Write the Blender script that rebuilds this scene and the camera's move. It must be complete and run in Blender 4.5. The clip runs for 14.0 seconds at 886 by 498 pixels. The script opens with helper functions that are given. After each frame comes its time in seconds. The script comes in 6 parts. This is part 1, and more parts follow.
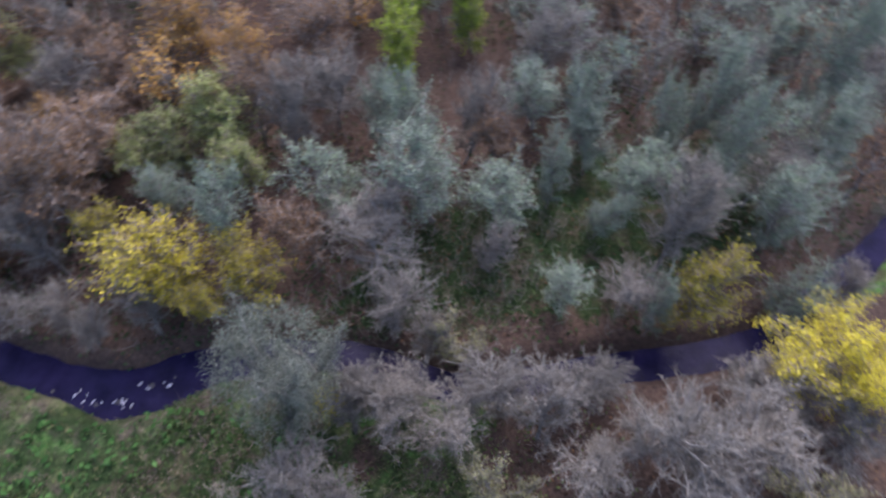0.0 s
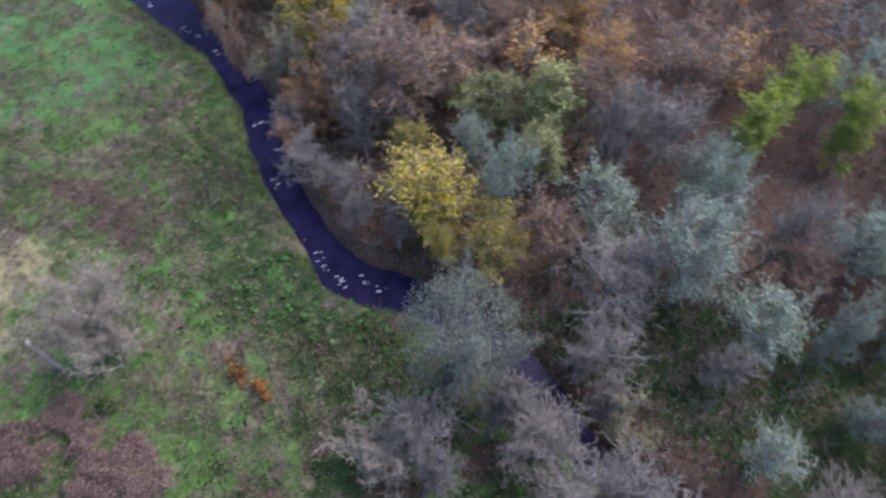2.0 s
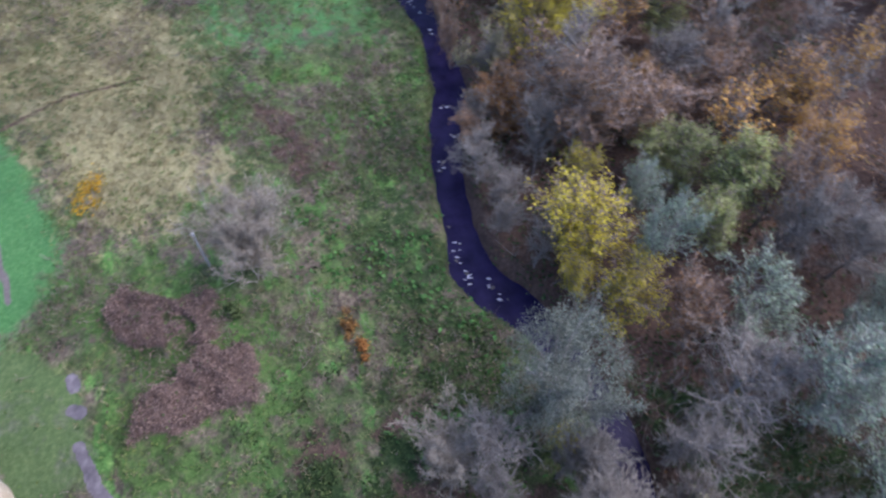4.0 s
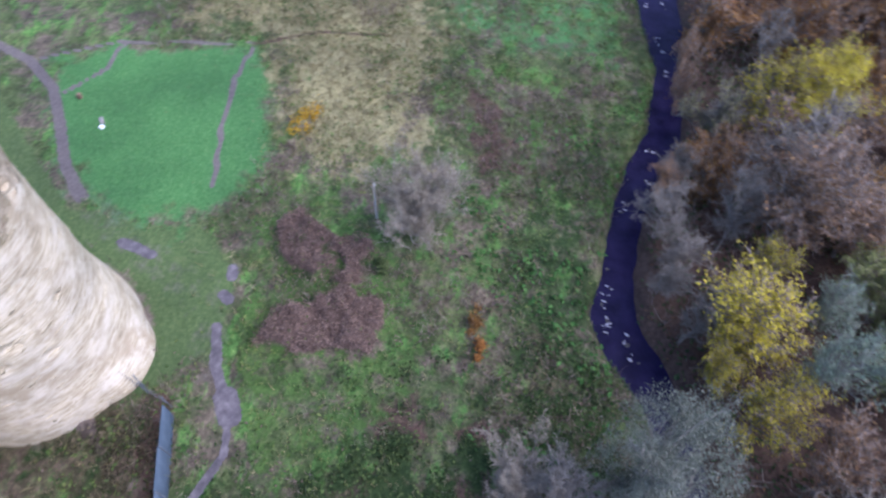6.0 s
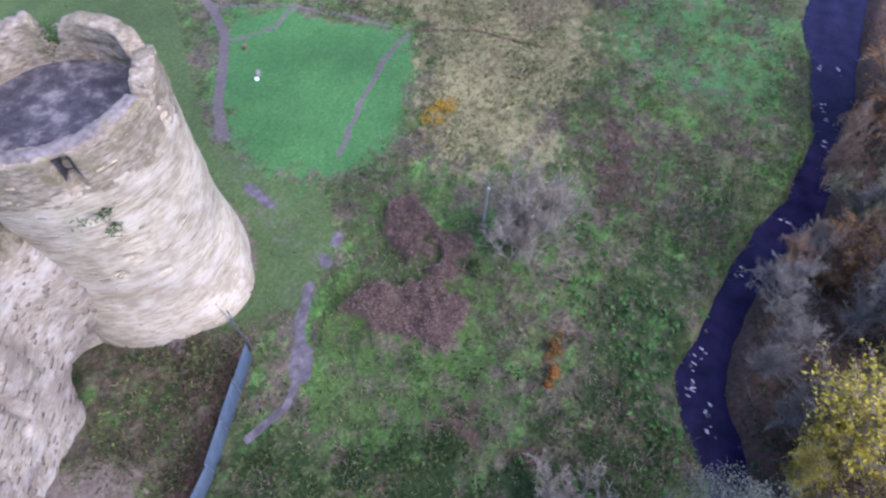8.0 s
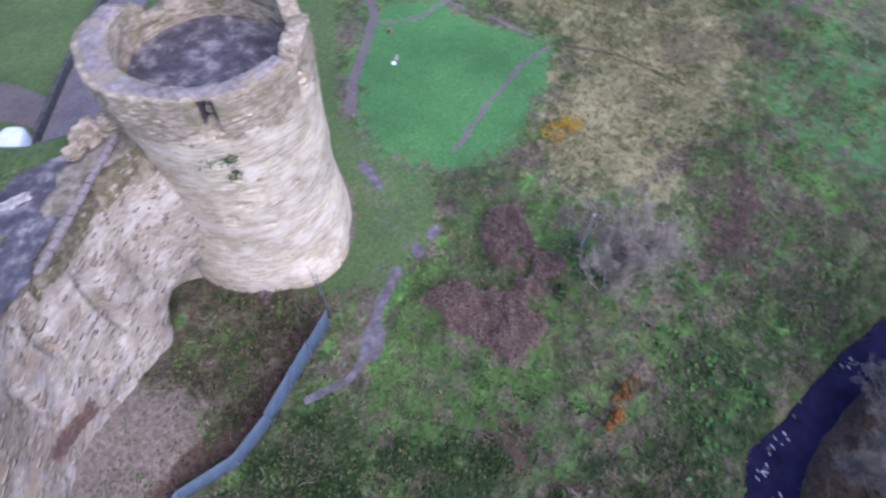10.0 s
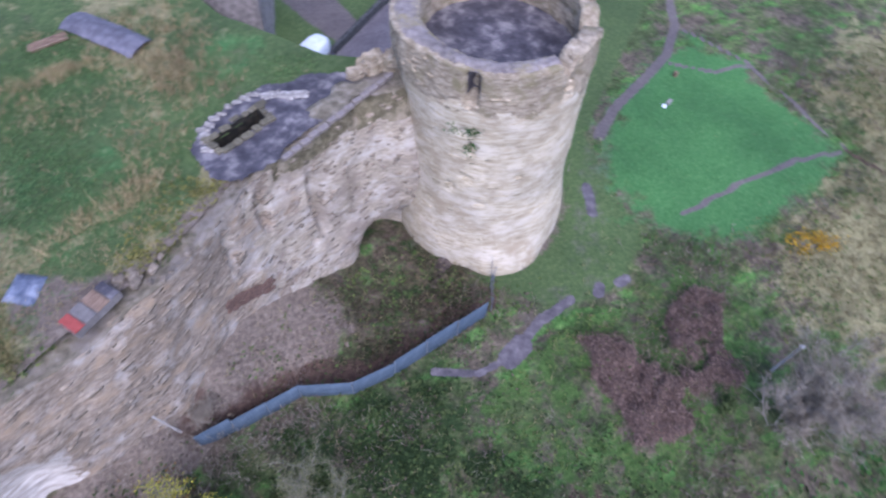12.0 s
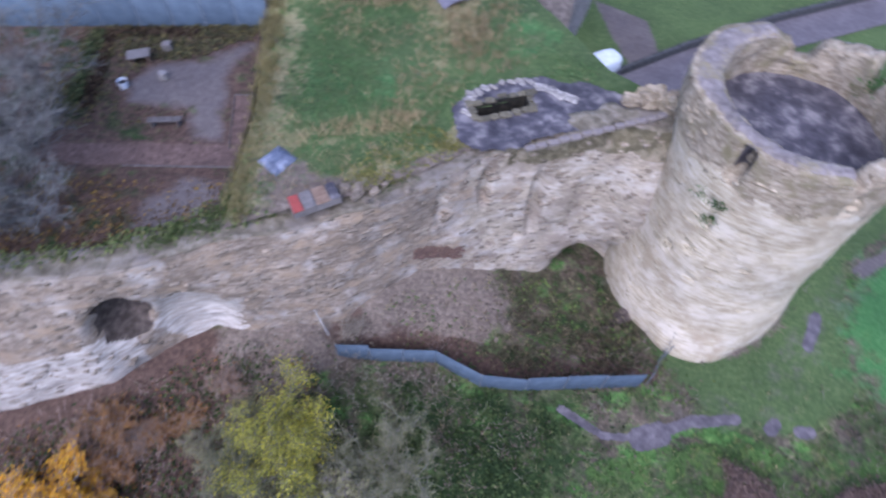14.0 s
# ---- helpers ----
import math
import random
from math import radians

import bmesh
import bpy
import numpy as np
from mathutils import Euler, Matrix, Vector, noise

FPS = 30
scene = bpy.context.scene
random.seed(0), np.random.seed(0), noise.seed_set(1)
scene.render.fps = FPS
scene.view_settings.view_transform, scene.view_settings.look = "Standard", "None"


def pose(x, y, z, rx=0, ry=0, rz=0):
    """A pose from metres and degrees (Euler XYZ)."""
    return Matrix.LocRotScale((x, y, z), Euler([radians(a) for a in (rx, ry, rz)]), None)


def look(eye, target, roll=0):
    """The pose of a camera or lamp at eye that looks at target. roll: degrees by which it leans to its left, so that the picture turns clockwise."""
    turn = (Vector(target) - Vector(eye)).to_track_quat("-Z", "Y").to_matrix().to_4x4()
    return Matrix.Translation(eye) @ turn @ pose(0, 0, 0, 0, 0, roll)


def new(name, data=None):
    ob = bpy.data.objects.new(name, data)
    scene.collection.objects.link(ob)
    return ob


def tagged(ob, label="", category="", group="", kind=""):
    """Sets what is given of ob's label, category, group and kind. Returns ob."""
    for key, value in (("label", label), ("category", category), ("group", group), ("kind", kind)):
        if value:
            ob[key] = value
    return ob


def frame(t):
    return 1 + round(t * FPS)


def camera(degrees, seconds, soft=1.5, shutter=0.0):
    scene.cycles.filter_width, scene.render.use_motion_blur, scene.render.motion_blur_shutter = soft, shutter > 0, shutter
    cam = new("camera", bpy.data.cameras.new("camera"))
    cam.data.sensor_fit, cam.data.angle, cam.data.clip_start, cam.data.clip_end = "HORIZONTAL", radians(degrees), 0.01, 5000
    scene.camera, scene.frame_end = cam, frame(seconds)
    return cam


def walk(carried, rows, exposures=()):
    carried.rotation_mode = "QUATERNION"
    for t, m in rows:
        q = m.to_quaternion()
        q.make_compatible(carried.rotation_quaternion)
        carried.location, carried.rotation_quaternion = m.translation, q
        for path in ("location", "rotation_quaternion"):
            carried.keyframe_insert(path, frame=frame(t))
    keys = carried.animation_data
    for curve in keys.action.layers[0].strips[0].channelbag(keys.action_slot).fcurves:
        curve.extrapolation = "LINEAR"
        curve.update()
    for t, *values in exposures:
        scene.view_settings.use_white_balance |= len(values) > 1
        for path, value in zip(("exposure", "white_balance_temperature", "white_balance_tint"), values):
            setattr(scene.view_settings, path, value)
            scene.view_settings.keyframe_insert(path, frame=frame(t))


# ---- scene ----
cam = camera(72.15, 14.0, soft=2.3, shutter=0.7)

# the camera hovers at one place and turns to its left: seconds, tilt below the horizon, lean, yaw
EYE = (0.0, 0.0, 34.0)
TURN = [
    (0.0, 56.92, 3.55, 0.0),
    (1.0, 56.89, 3.39, 20.0),
    (1.5, 56.86, 3.31, 31.35),
    (2.0, 56.82, 3.32, 40.64),
    (2.5, 56.79, 3.3, 46.54),
    (5.0, 56.68, 3.37, 76.81),
    (5.5, 56.69, 3.34, 83.51),
    (6.0, 56.66, 3.41, 90.06),
    (6.5, 56.68, 3.44, 95.88),
    (7.0, 56.66, 3.44, 100.49),
    (9.5, 56.62, 3.45, 117.16),
    (10.0, 56.63, 3.38, 122.71),
    (10.5, 56.63, 3.22, 129.96),
    (11.0, 56.64, 3.24, 138.4),
    (11.5, 56.69, 3.28, 147.08),
    (12.0, 56.76, 3.29, 154.39),
    (12.5, 56.81, 3.46, 162.07),
    (13.0, 56.94, 3.31, 170.26),
    (13.5, 57.08, 3.26, 178.05),
    (14.0, 57.2, 3.27, 187.15),
]


def aim(tilt, lean, yaw):
    return pose(*EYE, 90 - tilt, 0, yaw) @ pose(0, 0, 0, 0, 0, lean)


walk(cam, [(t, aim(a, b, c)) for t, a, b, c in TURN], exposures=[(0.0, 1.5, 6300, 22), (5.0, 1.45, 5800, 22), (9.0, 1.36, 5620, 27), (14.0, 1.16, 5480, 25)])

# ---- sky and light: a dull overcast afternoon ----
world = bpy.data.worlds.new("overcast_sky")
scene.world = world
world.use_nodes = True
wn, wl = world.node_tree.nodes, world.node_tree.links
sky = wn.new("ShaderNodeTexSky")
sky.sky_type = "NISHITA"
sky.sun_disc = False
sky.sun_elevation, sky.sun_rotation = radians(53), radians(9)
sky.air_density, sky.dust_density, sky.ozone_density = 1.0, 1.5, 1.5
wn["Background"].inputs["Strength"].default_value = 0.13
wl.new(sky.outputs["Color"], wn["Background"].inputs["Color"])
sun_data = bpy.data.lights.new("sun", "SUN")
sun_data.energy, sun_data.angle, sun_data.color = 1.5, radians(50), (1.0, 0.95, 0.9)
sun = new("sun", sun_data)
sun.matrix_world = look((5, 30, 40), (0, 0, 0))

# ---- materials ----


def shader(name):
    m = bpy.data.materials.new(name)
    m.use_nodes = True
    nt = m.node_tree
    return m, nt, nt.nodes["Principled BSDF"]


def node(nt, kind, **inputs):
    n = nt.nodes.new(kind)
    for key, value in inputs.items():
        n.inputs[key].default_value = value
    return n


def mixed(nt, fac, a, b, mode="MIX"):
    """A colour mix; fac, a and b are sockets or values."""
    n = nt.nodes.new("ShaderNodeMix")
    n.data_type, n.blend_type = "RGBA", mode
    for k, v in ((0, fac), (6, a), (7, b)):
        if isinstance(v, bpy.types.NodeSocket):
            nt.links.new(v, n.inputs[k])
        else:
            n.inputs[k].default_value = (*v, 1) if isinstance(v, tuple) else v
    return n.outputs[2]


def grain(nt, scale, detail=5, rough=0.6, stretch=None, world_space=False):
    """A noise value from 0 to 1 at a real-world size (scale is cycles a metre)."""
    co = nt.nodes.new("ShaderNodeNewGeometry" if world_space else "ShaderNodeTexCoord")
    src = co.outputs["Position" if world_space else "Object"]
    if stretch:
        mp = nt.nodes.new("ShaderNodeMapping")
        mp.inputs["Scale"].default_value = stretch
        nt.links.new(src, mp.inputs["Vector"])
        src = mp.outputs["Vector"]
    n = node(nt, "ShaderNodeTexNoise", Scale=scale, Detail=detail, Roughness=rough)
    nt.links.new(src, n.inputs["Vector"])
    return n.outputs["Fac"]


def ramp(nt, fac, stops):
    r = nt.nodes.new("ShaderNodeValToRGB")
    el = r.color_ramp.elements
    while len(el) < len(stops):
        el.new(0.5)
    for e, (p, c) in zip(el, stops):
        e.position, e.color = p, (*c, 1)
    nt.links.new(fac, r.inputs["Fac"])
    return r.outputs["Color"]


def relief(nt, bsdf, height, strength, distance):
    b = node(nt, "ShaderNodeBump", Strength=strength, Distance=distance)
    nt.links.new(height, b.inputs["Height"])
    nt.links.new(b.outputs["Normal"], bsdf.inputs["Normal"])


def surface(name, cols, fine=6.0, broad=0.5, rough=0.9, bump=0.4, depth=0.04, stain=None, stain_scale=0.35, stretch=None, vary=0.0, island=False, stain2=None, stain2_scale=0.9):
    """A grained surface: cols from dark to light over a fine noise, a broad noise that lightens and darkens, and stains."""
    m, nt, bs = shader(name)
    n1, n2 = grain(nt, fine, 6, 0.65, stretch), grain(nt, broad, 4, 0.6)
    k = len(cols)
    c = ramp(nt, n1, [(0.3 + 0.4 * i / max(1, k - 1), col) for i, col in enumerate(cols)])
    c = mixed(nt, 0.6, c, ramp(nt, n2, [(0.3, (0.55, 0.55, 0.55)), (0.7, (1.25, 1.25, 1.25))]), "MULTIPLY")
    if stain:
        f = ramp(nt, grain(nt, stain_scale, 5, 0.7), [(0.5, (0, 0, 0)), (0.66, (1, 1, 1))])
        c = mixed(nt, f, c, stain)
    if stain2:
        f = ramp(nt, grain(nt, stain2_scale, 6, 0.7, stretch=(0.8, 0.8, 1.6)), [(0.48, (0, 0, 0)), (0.66, (0.85, 0.85, 0.85))])
        c = mixed(nt, f, c, stain2)
    if vary:
        if island:
            r = nt.nodes.new("ShaderNodeNewGeometry").outputs["Random Per Island"]
        else:
            r = nt.nodes.new("ShaderNodeObjectInfo").outputs["Random"]
        c = mixed(nt, 1.0, c, ramp(nt, r, [(0.0, (1 - vary,) * 3), (1.0, (1 + vary, 1 + vary * 0.9, 1 + vary * 0.75))]), "MULTIPLY")
    nt.links.new(c, bs.inputs["Base Color"])
    bs.inputs["Roughness"].default_value = rough
    bs.inputs["Specular IOR Level"].default_value = 0.25
    relief(nt, bs, n1, bump, depth)
    return m


def foliage(name, cols, through_light=0.25):
    """Leaves or twigs whose colour differs from piece to piece and from tree to tree."""
    m, nt, bs = shader(name)
    r = nt.nodes.new("ShaderNodeNewGeometry").outputs["Random Per Island"]
    k = len(cols)
    c = ramp(nt, r, [(i / max(1, k - 1), col) for i, col in enumerate(cols)])
    o = nt.nodes.new("ShaderNodeObjectInfo").outputs["Random"]
    c = mixed(nt, 1.0, c, ramp(nt, o, [(0, (0.8, 0.8, 0.8)), (1, (1.2, 1.15, 1.1))]), "MULTIPLY")
    c = mixed(nt, 0.5, c, ramp(nt, grain(nt, 0.8, 3), [(0.35, (0.7, 0.7, 0.7)), (0.65, (1.25, 1.25, 1.2))]), "MULTIPLY")
    nt.links.new(c, bs.inputs["Base Color"])
    bs.inputs["Roughness"].default_value = 0.75
    bs.inputs["Specular IOR Level"].default_value = 0.2
    if through_light:
        tr = nt.nodes.new("ShaderNodeBsdfTranslucent")
        nt.links.new(c, tr.inputs["Color"])
        mx = node(nt, "ShaderNodeMixShader", Fac=through_light)
        nt.links.new(bs.outputs[0], mx.inputs[1])
        nt.links.new(tr.outputs[0], mx.inputs[2])
        nt.links.new(mx.outputs[0], nt.nodes["Material Output"].inputs["Surface"])
    return m


def ground_material():
    """Meadow, dry grass, leaf litter, mud, bramble, scree, mown turf and weeds, told apart by colour attributes of the sheet."""
    m, nt, bs = shader("ground_cover")
    fine, mid, broad, clump = grain(nt, 3.5, 10, 0.75), grain(nt, 0.7, 8, 0.7), grain(nt, 0.13, 5, 0.65), grain(nt, 0.33, 6, 0.7, stretch=(1.0, 0.6, 1.0))
    tone = ramp(nt, broad, [(0.36, (0.62, 0.64, 0.66)), (0.64, (1.4, 1.38, 1.25))])
    c = ramp(nt, fine, [(0.30, (0.035, 0.042, 0.022)), (0.45, (0.062, 0.090, 0.036)), (0.56, (0.095, 0.125, 0.052)), (0.72, (0.17, 0.18, 0.09))])
    brown = ramp(nt, fine, [(0.32, (0.06, 0.048, 0.043)), (0.5, (0.12, 0.094, 0.08)), (0.7, (0.22, 0.175, 0.145))])
    c = mixed(nt, ramp(nt, clump, [(0.46, (0, 0, 0)), (0.58, (0.9, 0.9, 0.9))]), c, brown)
    bright = ramp(nt, fine, [(0.32, (0.030, 0.075, 0.018)), (0.5, (0.075, 0.175, 0.045)), (0.7, (0.17, 0.27, 0.085))])
    c = mixed(nt, ramp(nt, grain(nt, 0.45, 7, 0.7, stretch=(0.7, 1.2, 1.0)), [(0.52, (0, 0, 0)), (0.60, (0.9, 0.9, 0.9))]), c, bright)
    c = mixed(nt, 0.7, c, tone, "MULTIPLY")
    # Metre-wide darkening imitates shade between the leaf clumps.
    c = mixed(nt, 0.75, c, ramp(nt, grain(nt, 0.9, 4, 0.6), [(0.36, (0.45, 0.47, 0.45)), (0.6, (1.15, 1.15, 1.1))]), "MULTIPLY")
    looks = (
        ("zone_c", "Red", [(0.3, (0.042, 0.074, 0.027)), (0.5, (0.070, 0.110, 0.042)), (0.72, (0.122, 0.155, 0.071))], 1.2),
        ("zone_a", "Red", [(0.3, (0.035, 0.110, 0.034)), (0.5, (0.060, 0.165, 0.055)), (0.72, (0.115, 0.22, 0.088))], 1.5),
        ("zone_a", "Green", [(0.3, (0.130, 0.124, 0.062)), (0.5, (0.222, 0.205, 0.109)), (0.72, (0.355, 0.318, 0.192))], 2.6),
        ("zone_a", "Blue", [(0.3, (0.035, 0.025, 0.021)), (0.5, (0.085, 0.056, 0.045)), (0.72, (0.16, 0.108, 0.085))], 1.6),
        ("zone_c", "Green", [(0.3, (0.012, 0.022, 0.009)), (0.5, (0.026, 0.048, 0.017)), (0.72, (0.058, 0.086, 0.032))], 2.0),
        ("zone_c", "Blue", [(0.3, (0.032, 0.068, 0.018)), (0.5, (0.066, 0.124, 0.034)), (0.72, (0.135, 0.18, 0.062))], 2.4),
        ("zone_b", "Red", [(0.3, (0.055, 0.040, 0.036)), (0.5, (0.125, 0.086, 0.076)), (0.72, (0.22, 0.155, 0.13))], 1.2),
        ("zone_b", "Green", [(0.3, (0.075, 0.06, 0.05)), (0.5, (0.148, 0.12, 0.10)), (0.72, (0.27, 0.226, 0.19))], 1.8),
        ("zone_b", "Blue", [(0.3, (0.095, 0.083, 0.08)), (0.5, (0.13, 0.113, 0.112)), (0.72, (0.18, 0.157, 0.152))], 0.8),
    )
    for attr, chan, stops, wobble in looks:
        a = nt.nodes.new("ShaderNodeAttribute")
        a.attribute_name = attr
        sep = nt.nodes.new("ShaderNodeSeparateColor")
        nt.links.new(a.outputs["Color"], sep.inputs["Color"])
        w = node(nt, "ShaderNodeMath")
        w.operation = "MULTIPLY_ADD"
        shift = node(nt, "ShaderNodeMath")
        shift.operation = "SUBTRACT"
        nt.links.new(mid, shift.inputs[0])
        shift.inputs[1].default_value = 0.5
        nt.links.new(shift.outputs[0], w.inputs[0])
        w.inputs[1].default_value = wobble
        nt.links.new(sep.outputs[chan], w.inputs[2])
        f = ramp(nt, w.outputs[0], [(0.38, (0, 0, 0)), (0.64, (1, 1, 1))])
        cc = mixed(nt, 0.5, ramp(nt, fine, stops), tone, "MULTIPLY")
        c = mixed(nt, f, c, cc)
    nt.links.new(c, bs.inputs["Base Color"])
    bs.inputs["Roughness"].default_value = 0.95
    bs.inputs["Specular IOR Level"].default_value = 0.15
    relief(nt, bs, fine, 0.8, 0.15)
    return m


def water_material():
    m, nt, bs = shader("river_water")
    # The sky's violet reflection is put into the base colour; specular stays low.
    c = ramp(nt, grain(nt, 0.8, 5, 0.6), [(0.3, (0.008, 0.007, 0.024)), (0.7, (0.022, 0.018, 0.055))])
    nt.links.new(c, bs.inputs["Base Color"])
    bs.inputs["Roughness"].default_value = 0.06
    bs.inputs["IOR"].default_value = 1.33
    bs.inputs["Specular IOR Level"].default_value = 0.1
    relief(nt, bs, grain(nt, 3.0, 4, 0.6), 0.5, 0.08)
    return m


GROUND = ground_material()
WATER = water_material()
STONE = surface("buff_rubble_stone", [(0.25, 0.20, 0.13), (0.465, 0.40, 0.285), (0.61, 0.55, 0.435)], 2.4, 0.3, 0.92, 0.4, 0.035, stain=(0.33, 0.27, 0.185), stain_scale=0.5, stretch=(0.5, 0.5, 3.2), stain2=(0.58, 0.525, 0.43), stain2_scale=0.55)
STONE_PIECE = surface("buff_squared_stone", [(0.31, 0.26, 0.168), (0.465, 0.40, 0.278), (0.595, 0.53, 0.405)], 4.0, 0.3, 0.9, 0.4, 0.02, vary=0.14)
STONE_JOINED = surface("buff_masonry", [(0.31, 0.26, 0.168), (0.465, 0.40, 0.278), (0.595, 0.53, 0.405)], 4.0, 0.3, 0.9, 0.4, 0.02, vary=0.14, island=True)
RUBBLE_JOINED = surface("dusty_rubble_stone", [(0.12, 0.098, 0.072), (0.21, 0.175, 0.135), (0.33, 0.285, 0.228)], 3.0, 0.22, 0.95, 0.4, 0.02, vary=0.2, island=True)
RUBBLE_PIECE = surface("dusty_rubble_block", [(0.12, 0.098, 0.072), (0.21, 0.175, 0.135), (0.33, 0.285, 0.228)], 3.0, 0.22, 0.95, 0.4, 0.02, vary=0.2)
RUBBLE = surface("broken_rubble_core", [(0.115, 0.088, 0.066), (0.235, 0.19, 0.146), (0.375, 0.318, 0.252)], 3.6, 0.3, 0.95, 0.45, 0.05, stain=(0.39, 0.355, 0.315), stain_scale=0.5, stretch=(0.8, 0.8, 2.4), stain2=(0.30, 0.225, 0.15))
MOSSY = surface("mossy_old_rubble", [(0.055, 0.05, 0.03), (0.12, 0.105, 0.065), (0.22, 0.19, 0.13)], 3.0, 0.6, 0.95, 0.6, 0.05, stain=(0.26, 0.22, 0.16), stain_scale=0.8)
DARK_WALL = surface("dark_wall_stone", [(0.03, 0.032, 0.034), (0.06, 0.062, 0.064), (0.11, 0.11, 0.112)], 3.0, 0.5, 0.95, 0.6, 0.04)
GREYSTONE = surface("grey_old_stone", [(0.12, 0.11, 0.11), (0.26, 0.235, 0.225), (0.38, 0.345, 0.33)], 2.5, 0.3, 0.92, 0.6, 0.06)
COPING = surface("weathered_coping", [(0.13, 0.11, 0.104), (0.215, 0.188, 0.178), (0.30, 0.266, 0.25)], 3.0, 0.5, 0.92, 0.5, 0.03, stain=(0.24, 0.205, 0.12), stain_scale=0.7)
CREST_TOP = surface("mossy_wall_top", [(0.085, 0.074, 0.05), (0.165, 0.144, 0.105), (0.29, 0.256, 0.205)], 2.0, 0.35, 0.95, 0.8, 0.08, stain=(0.20, 0.175, 0.15), stain_scale=0.5)
WEATHERED = surface("weathered_brown_rubble", [(0.15, 0.118, 0.08), (0.30, 0.25, 0.18), (0.47, 0.41, 0.32)], 3.2, 0.6, 0.95, 0.7, 0.06, stain=(0.19, 0.165, 0.095), stain_scale=0.8, stretch=(0.7, 0.7, 2.0))
EARTH_AND_SHADE = surface("earth_and_hollow_shade", [(0.03, 0.024, 0.02), (0.075, 0.06, 0.05), (0.15, 0.122, 0.104)], 3.0, 0.6, 0.95, 0.6, 0.05)
SLATE = surface("dark_wet_paving_slot_shade", [(0.028, 0.026, 0.033), (0.075, 0.069, 0.080), (0.25, 0.23, 0.228)], 1.2, 0.35, 0.6, 0.4, 0.02)
BARK = surface("grey_bark", [(0.12, 0.108, 0.095), (0.25, 0.232, 0.213), (0.40, 0.38, 0.355)], 9.0, 1.0, 0.95, 0.5, 0.02, stretch=(1, 1, 0.3))
PALE_POST = surface("bleached_post", [(0.42, 0.41, 0.40), (0.60, 0.59, 0.58)], 6.0, 1.0, 0.8, 0.2, 0.01, stretch=(1, 1, 0.3))
LEAD = surface("pale_worn_kerb", [(0.17, 0.158, 0.15), (0.28, 0.265, 0.255), (0.42, 0.40, 0.39)], 3.0, 0.6, 0.8, 0.3, 0.03)
HOARD = surface("blue_grey_sheet", [(0.052, 0.078, 0.110), (0.069, 0.100, 0.138), (0.092, 0.127, 0.168)], 1.5, 0.3, 0.75, 0.1, 0.01, vary=0.12)
STEEL = surface("galvanised_steel", [(0.11, 0.125, 0.15), (0.17, 0.19, 0.22)], 8.0, 1.0, 0.45, 0.1, 0.005)
RED_PAINT = surface("red_paint", [(0.27, 0.055, 0.045), (0.38, 0.085, 0.07)], 5.0, 1.0, 0.6, 0.1, 0.01)
GREY_BOARD = surface("grey_weathered_board", [(0.13, 0.12, 0.115), (0.21, 0.19, 0.18)], 6.0, 1.0, 0.85, 0.3, 0.01)
BRICK = surface("red_brown_brick", [(0.095, 0.062, 0.05), (0.16, 0.105, 0.085), (0.25, 0.175, 0.148)], 7.0, 1.0, 0.9, 0.4, 0.01, vary=0.2)
LILAC_SHEET = surface("lilac_grey_sheet", [(0.085, 0.082, 0.10), (0.125, 0.12, 0.145), (0.18, 0.172, 0.20)], 2.0, 0.5, 0.7, 0.3, 0.02)
TARP = surface("blue_grey_tarpaulin", [(0.07, 0.085, 0.125), (0.115, 0.135, 0.19), (0.24, 0.265, 0.33)], 1.8, 0.8, 0.45, 0.6, 0.06)
FRESH = surface("fresh_white_masonry", [(0.22, 0.19, 0.16), (0.40, 0.365, 0.32), (0.56, 0.52, 0.475)], 2.2, 0.35, 0.95, 0.5, 0.05, stretch=(0.6, 0.6, 3.0))
PALE_CORE = surface("pale_rubble_core", [(0.19, 0.155, 0.112), (0.335, 0.285, 0.215), (0.49, 0.435, 0.35)], 3.4, 0.35, 0.95, 0.45, 0.05, stain=(0.24, 0.20, 0.16), stain_scale=0.4, stretch=(0.8, 0.8, 2.4), stain2=(0.46, 0.42, 0.37), stain2_scale=0.7)
OLD_KERB = surface("mossy_worn_kerb", [(0.06, 0.055, 0.034), (0.12, 0.108, 0.073), (0.22, 0.198, 0.155)], 3.0, 0.8, 0.92, 0.5, 0.03, vary=0.25)
PALE_SLAB = surface("pale_worn_slab", [(0.17, 0.155, 0.14), (0.31, 0.29, 0.27), (0.46, 0.44, 0.415)], 3.0, 0.8, 0.9, 0.4, 0.02, vary=0.2)
PIT_STONE_SHADE = surface("shaded_pit_stone", [(0.010, 0.010, 0.009), (0.022, 0.020, 0.017), (0.05, 0.045, 0.03)], 2.5, 0.5, 0.9, 0.5, 0.04)
HIGH_STONE = surface("weathered_parapet_stone", [(0.24, 0.195, 0.13), (0.39, 0.33, 0.24), (0.53, 0.465, 0.365)], 3.0, 0.4, 0.92, 0.4, 0.02, vary=0.2, island=True)
WHITE = surface("white_sheet_metal", [(0.62, 0.68, 0.76), (0.72, 0.77, 0.84)], 2.0, 0.5, 0.3, 0.05, 0.01)
TIMBER = surface("brown_timber", [(0.10, 0.065, 0.045), (0.20, 0.135, 0.095), (0.28, 0.2, 0.15)], 7.0, 1.0, 0.8, 0.3, 0.01, stretch=(0.3, 2, 2))
ROCK = surface("wet_river_rock", [(0.025, 0.025, 0.03), (0.055, 0.052, 0.056), (0.11, 0.105, 0.105)], 4.0, 1.0, 0.6, 0.5, 0.03, vary=0.2)
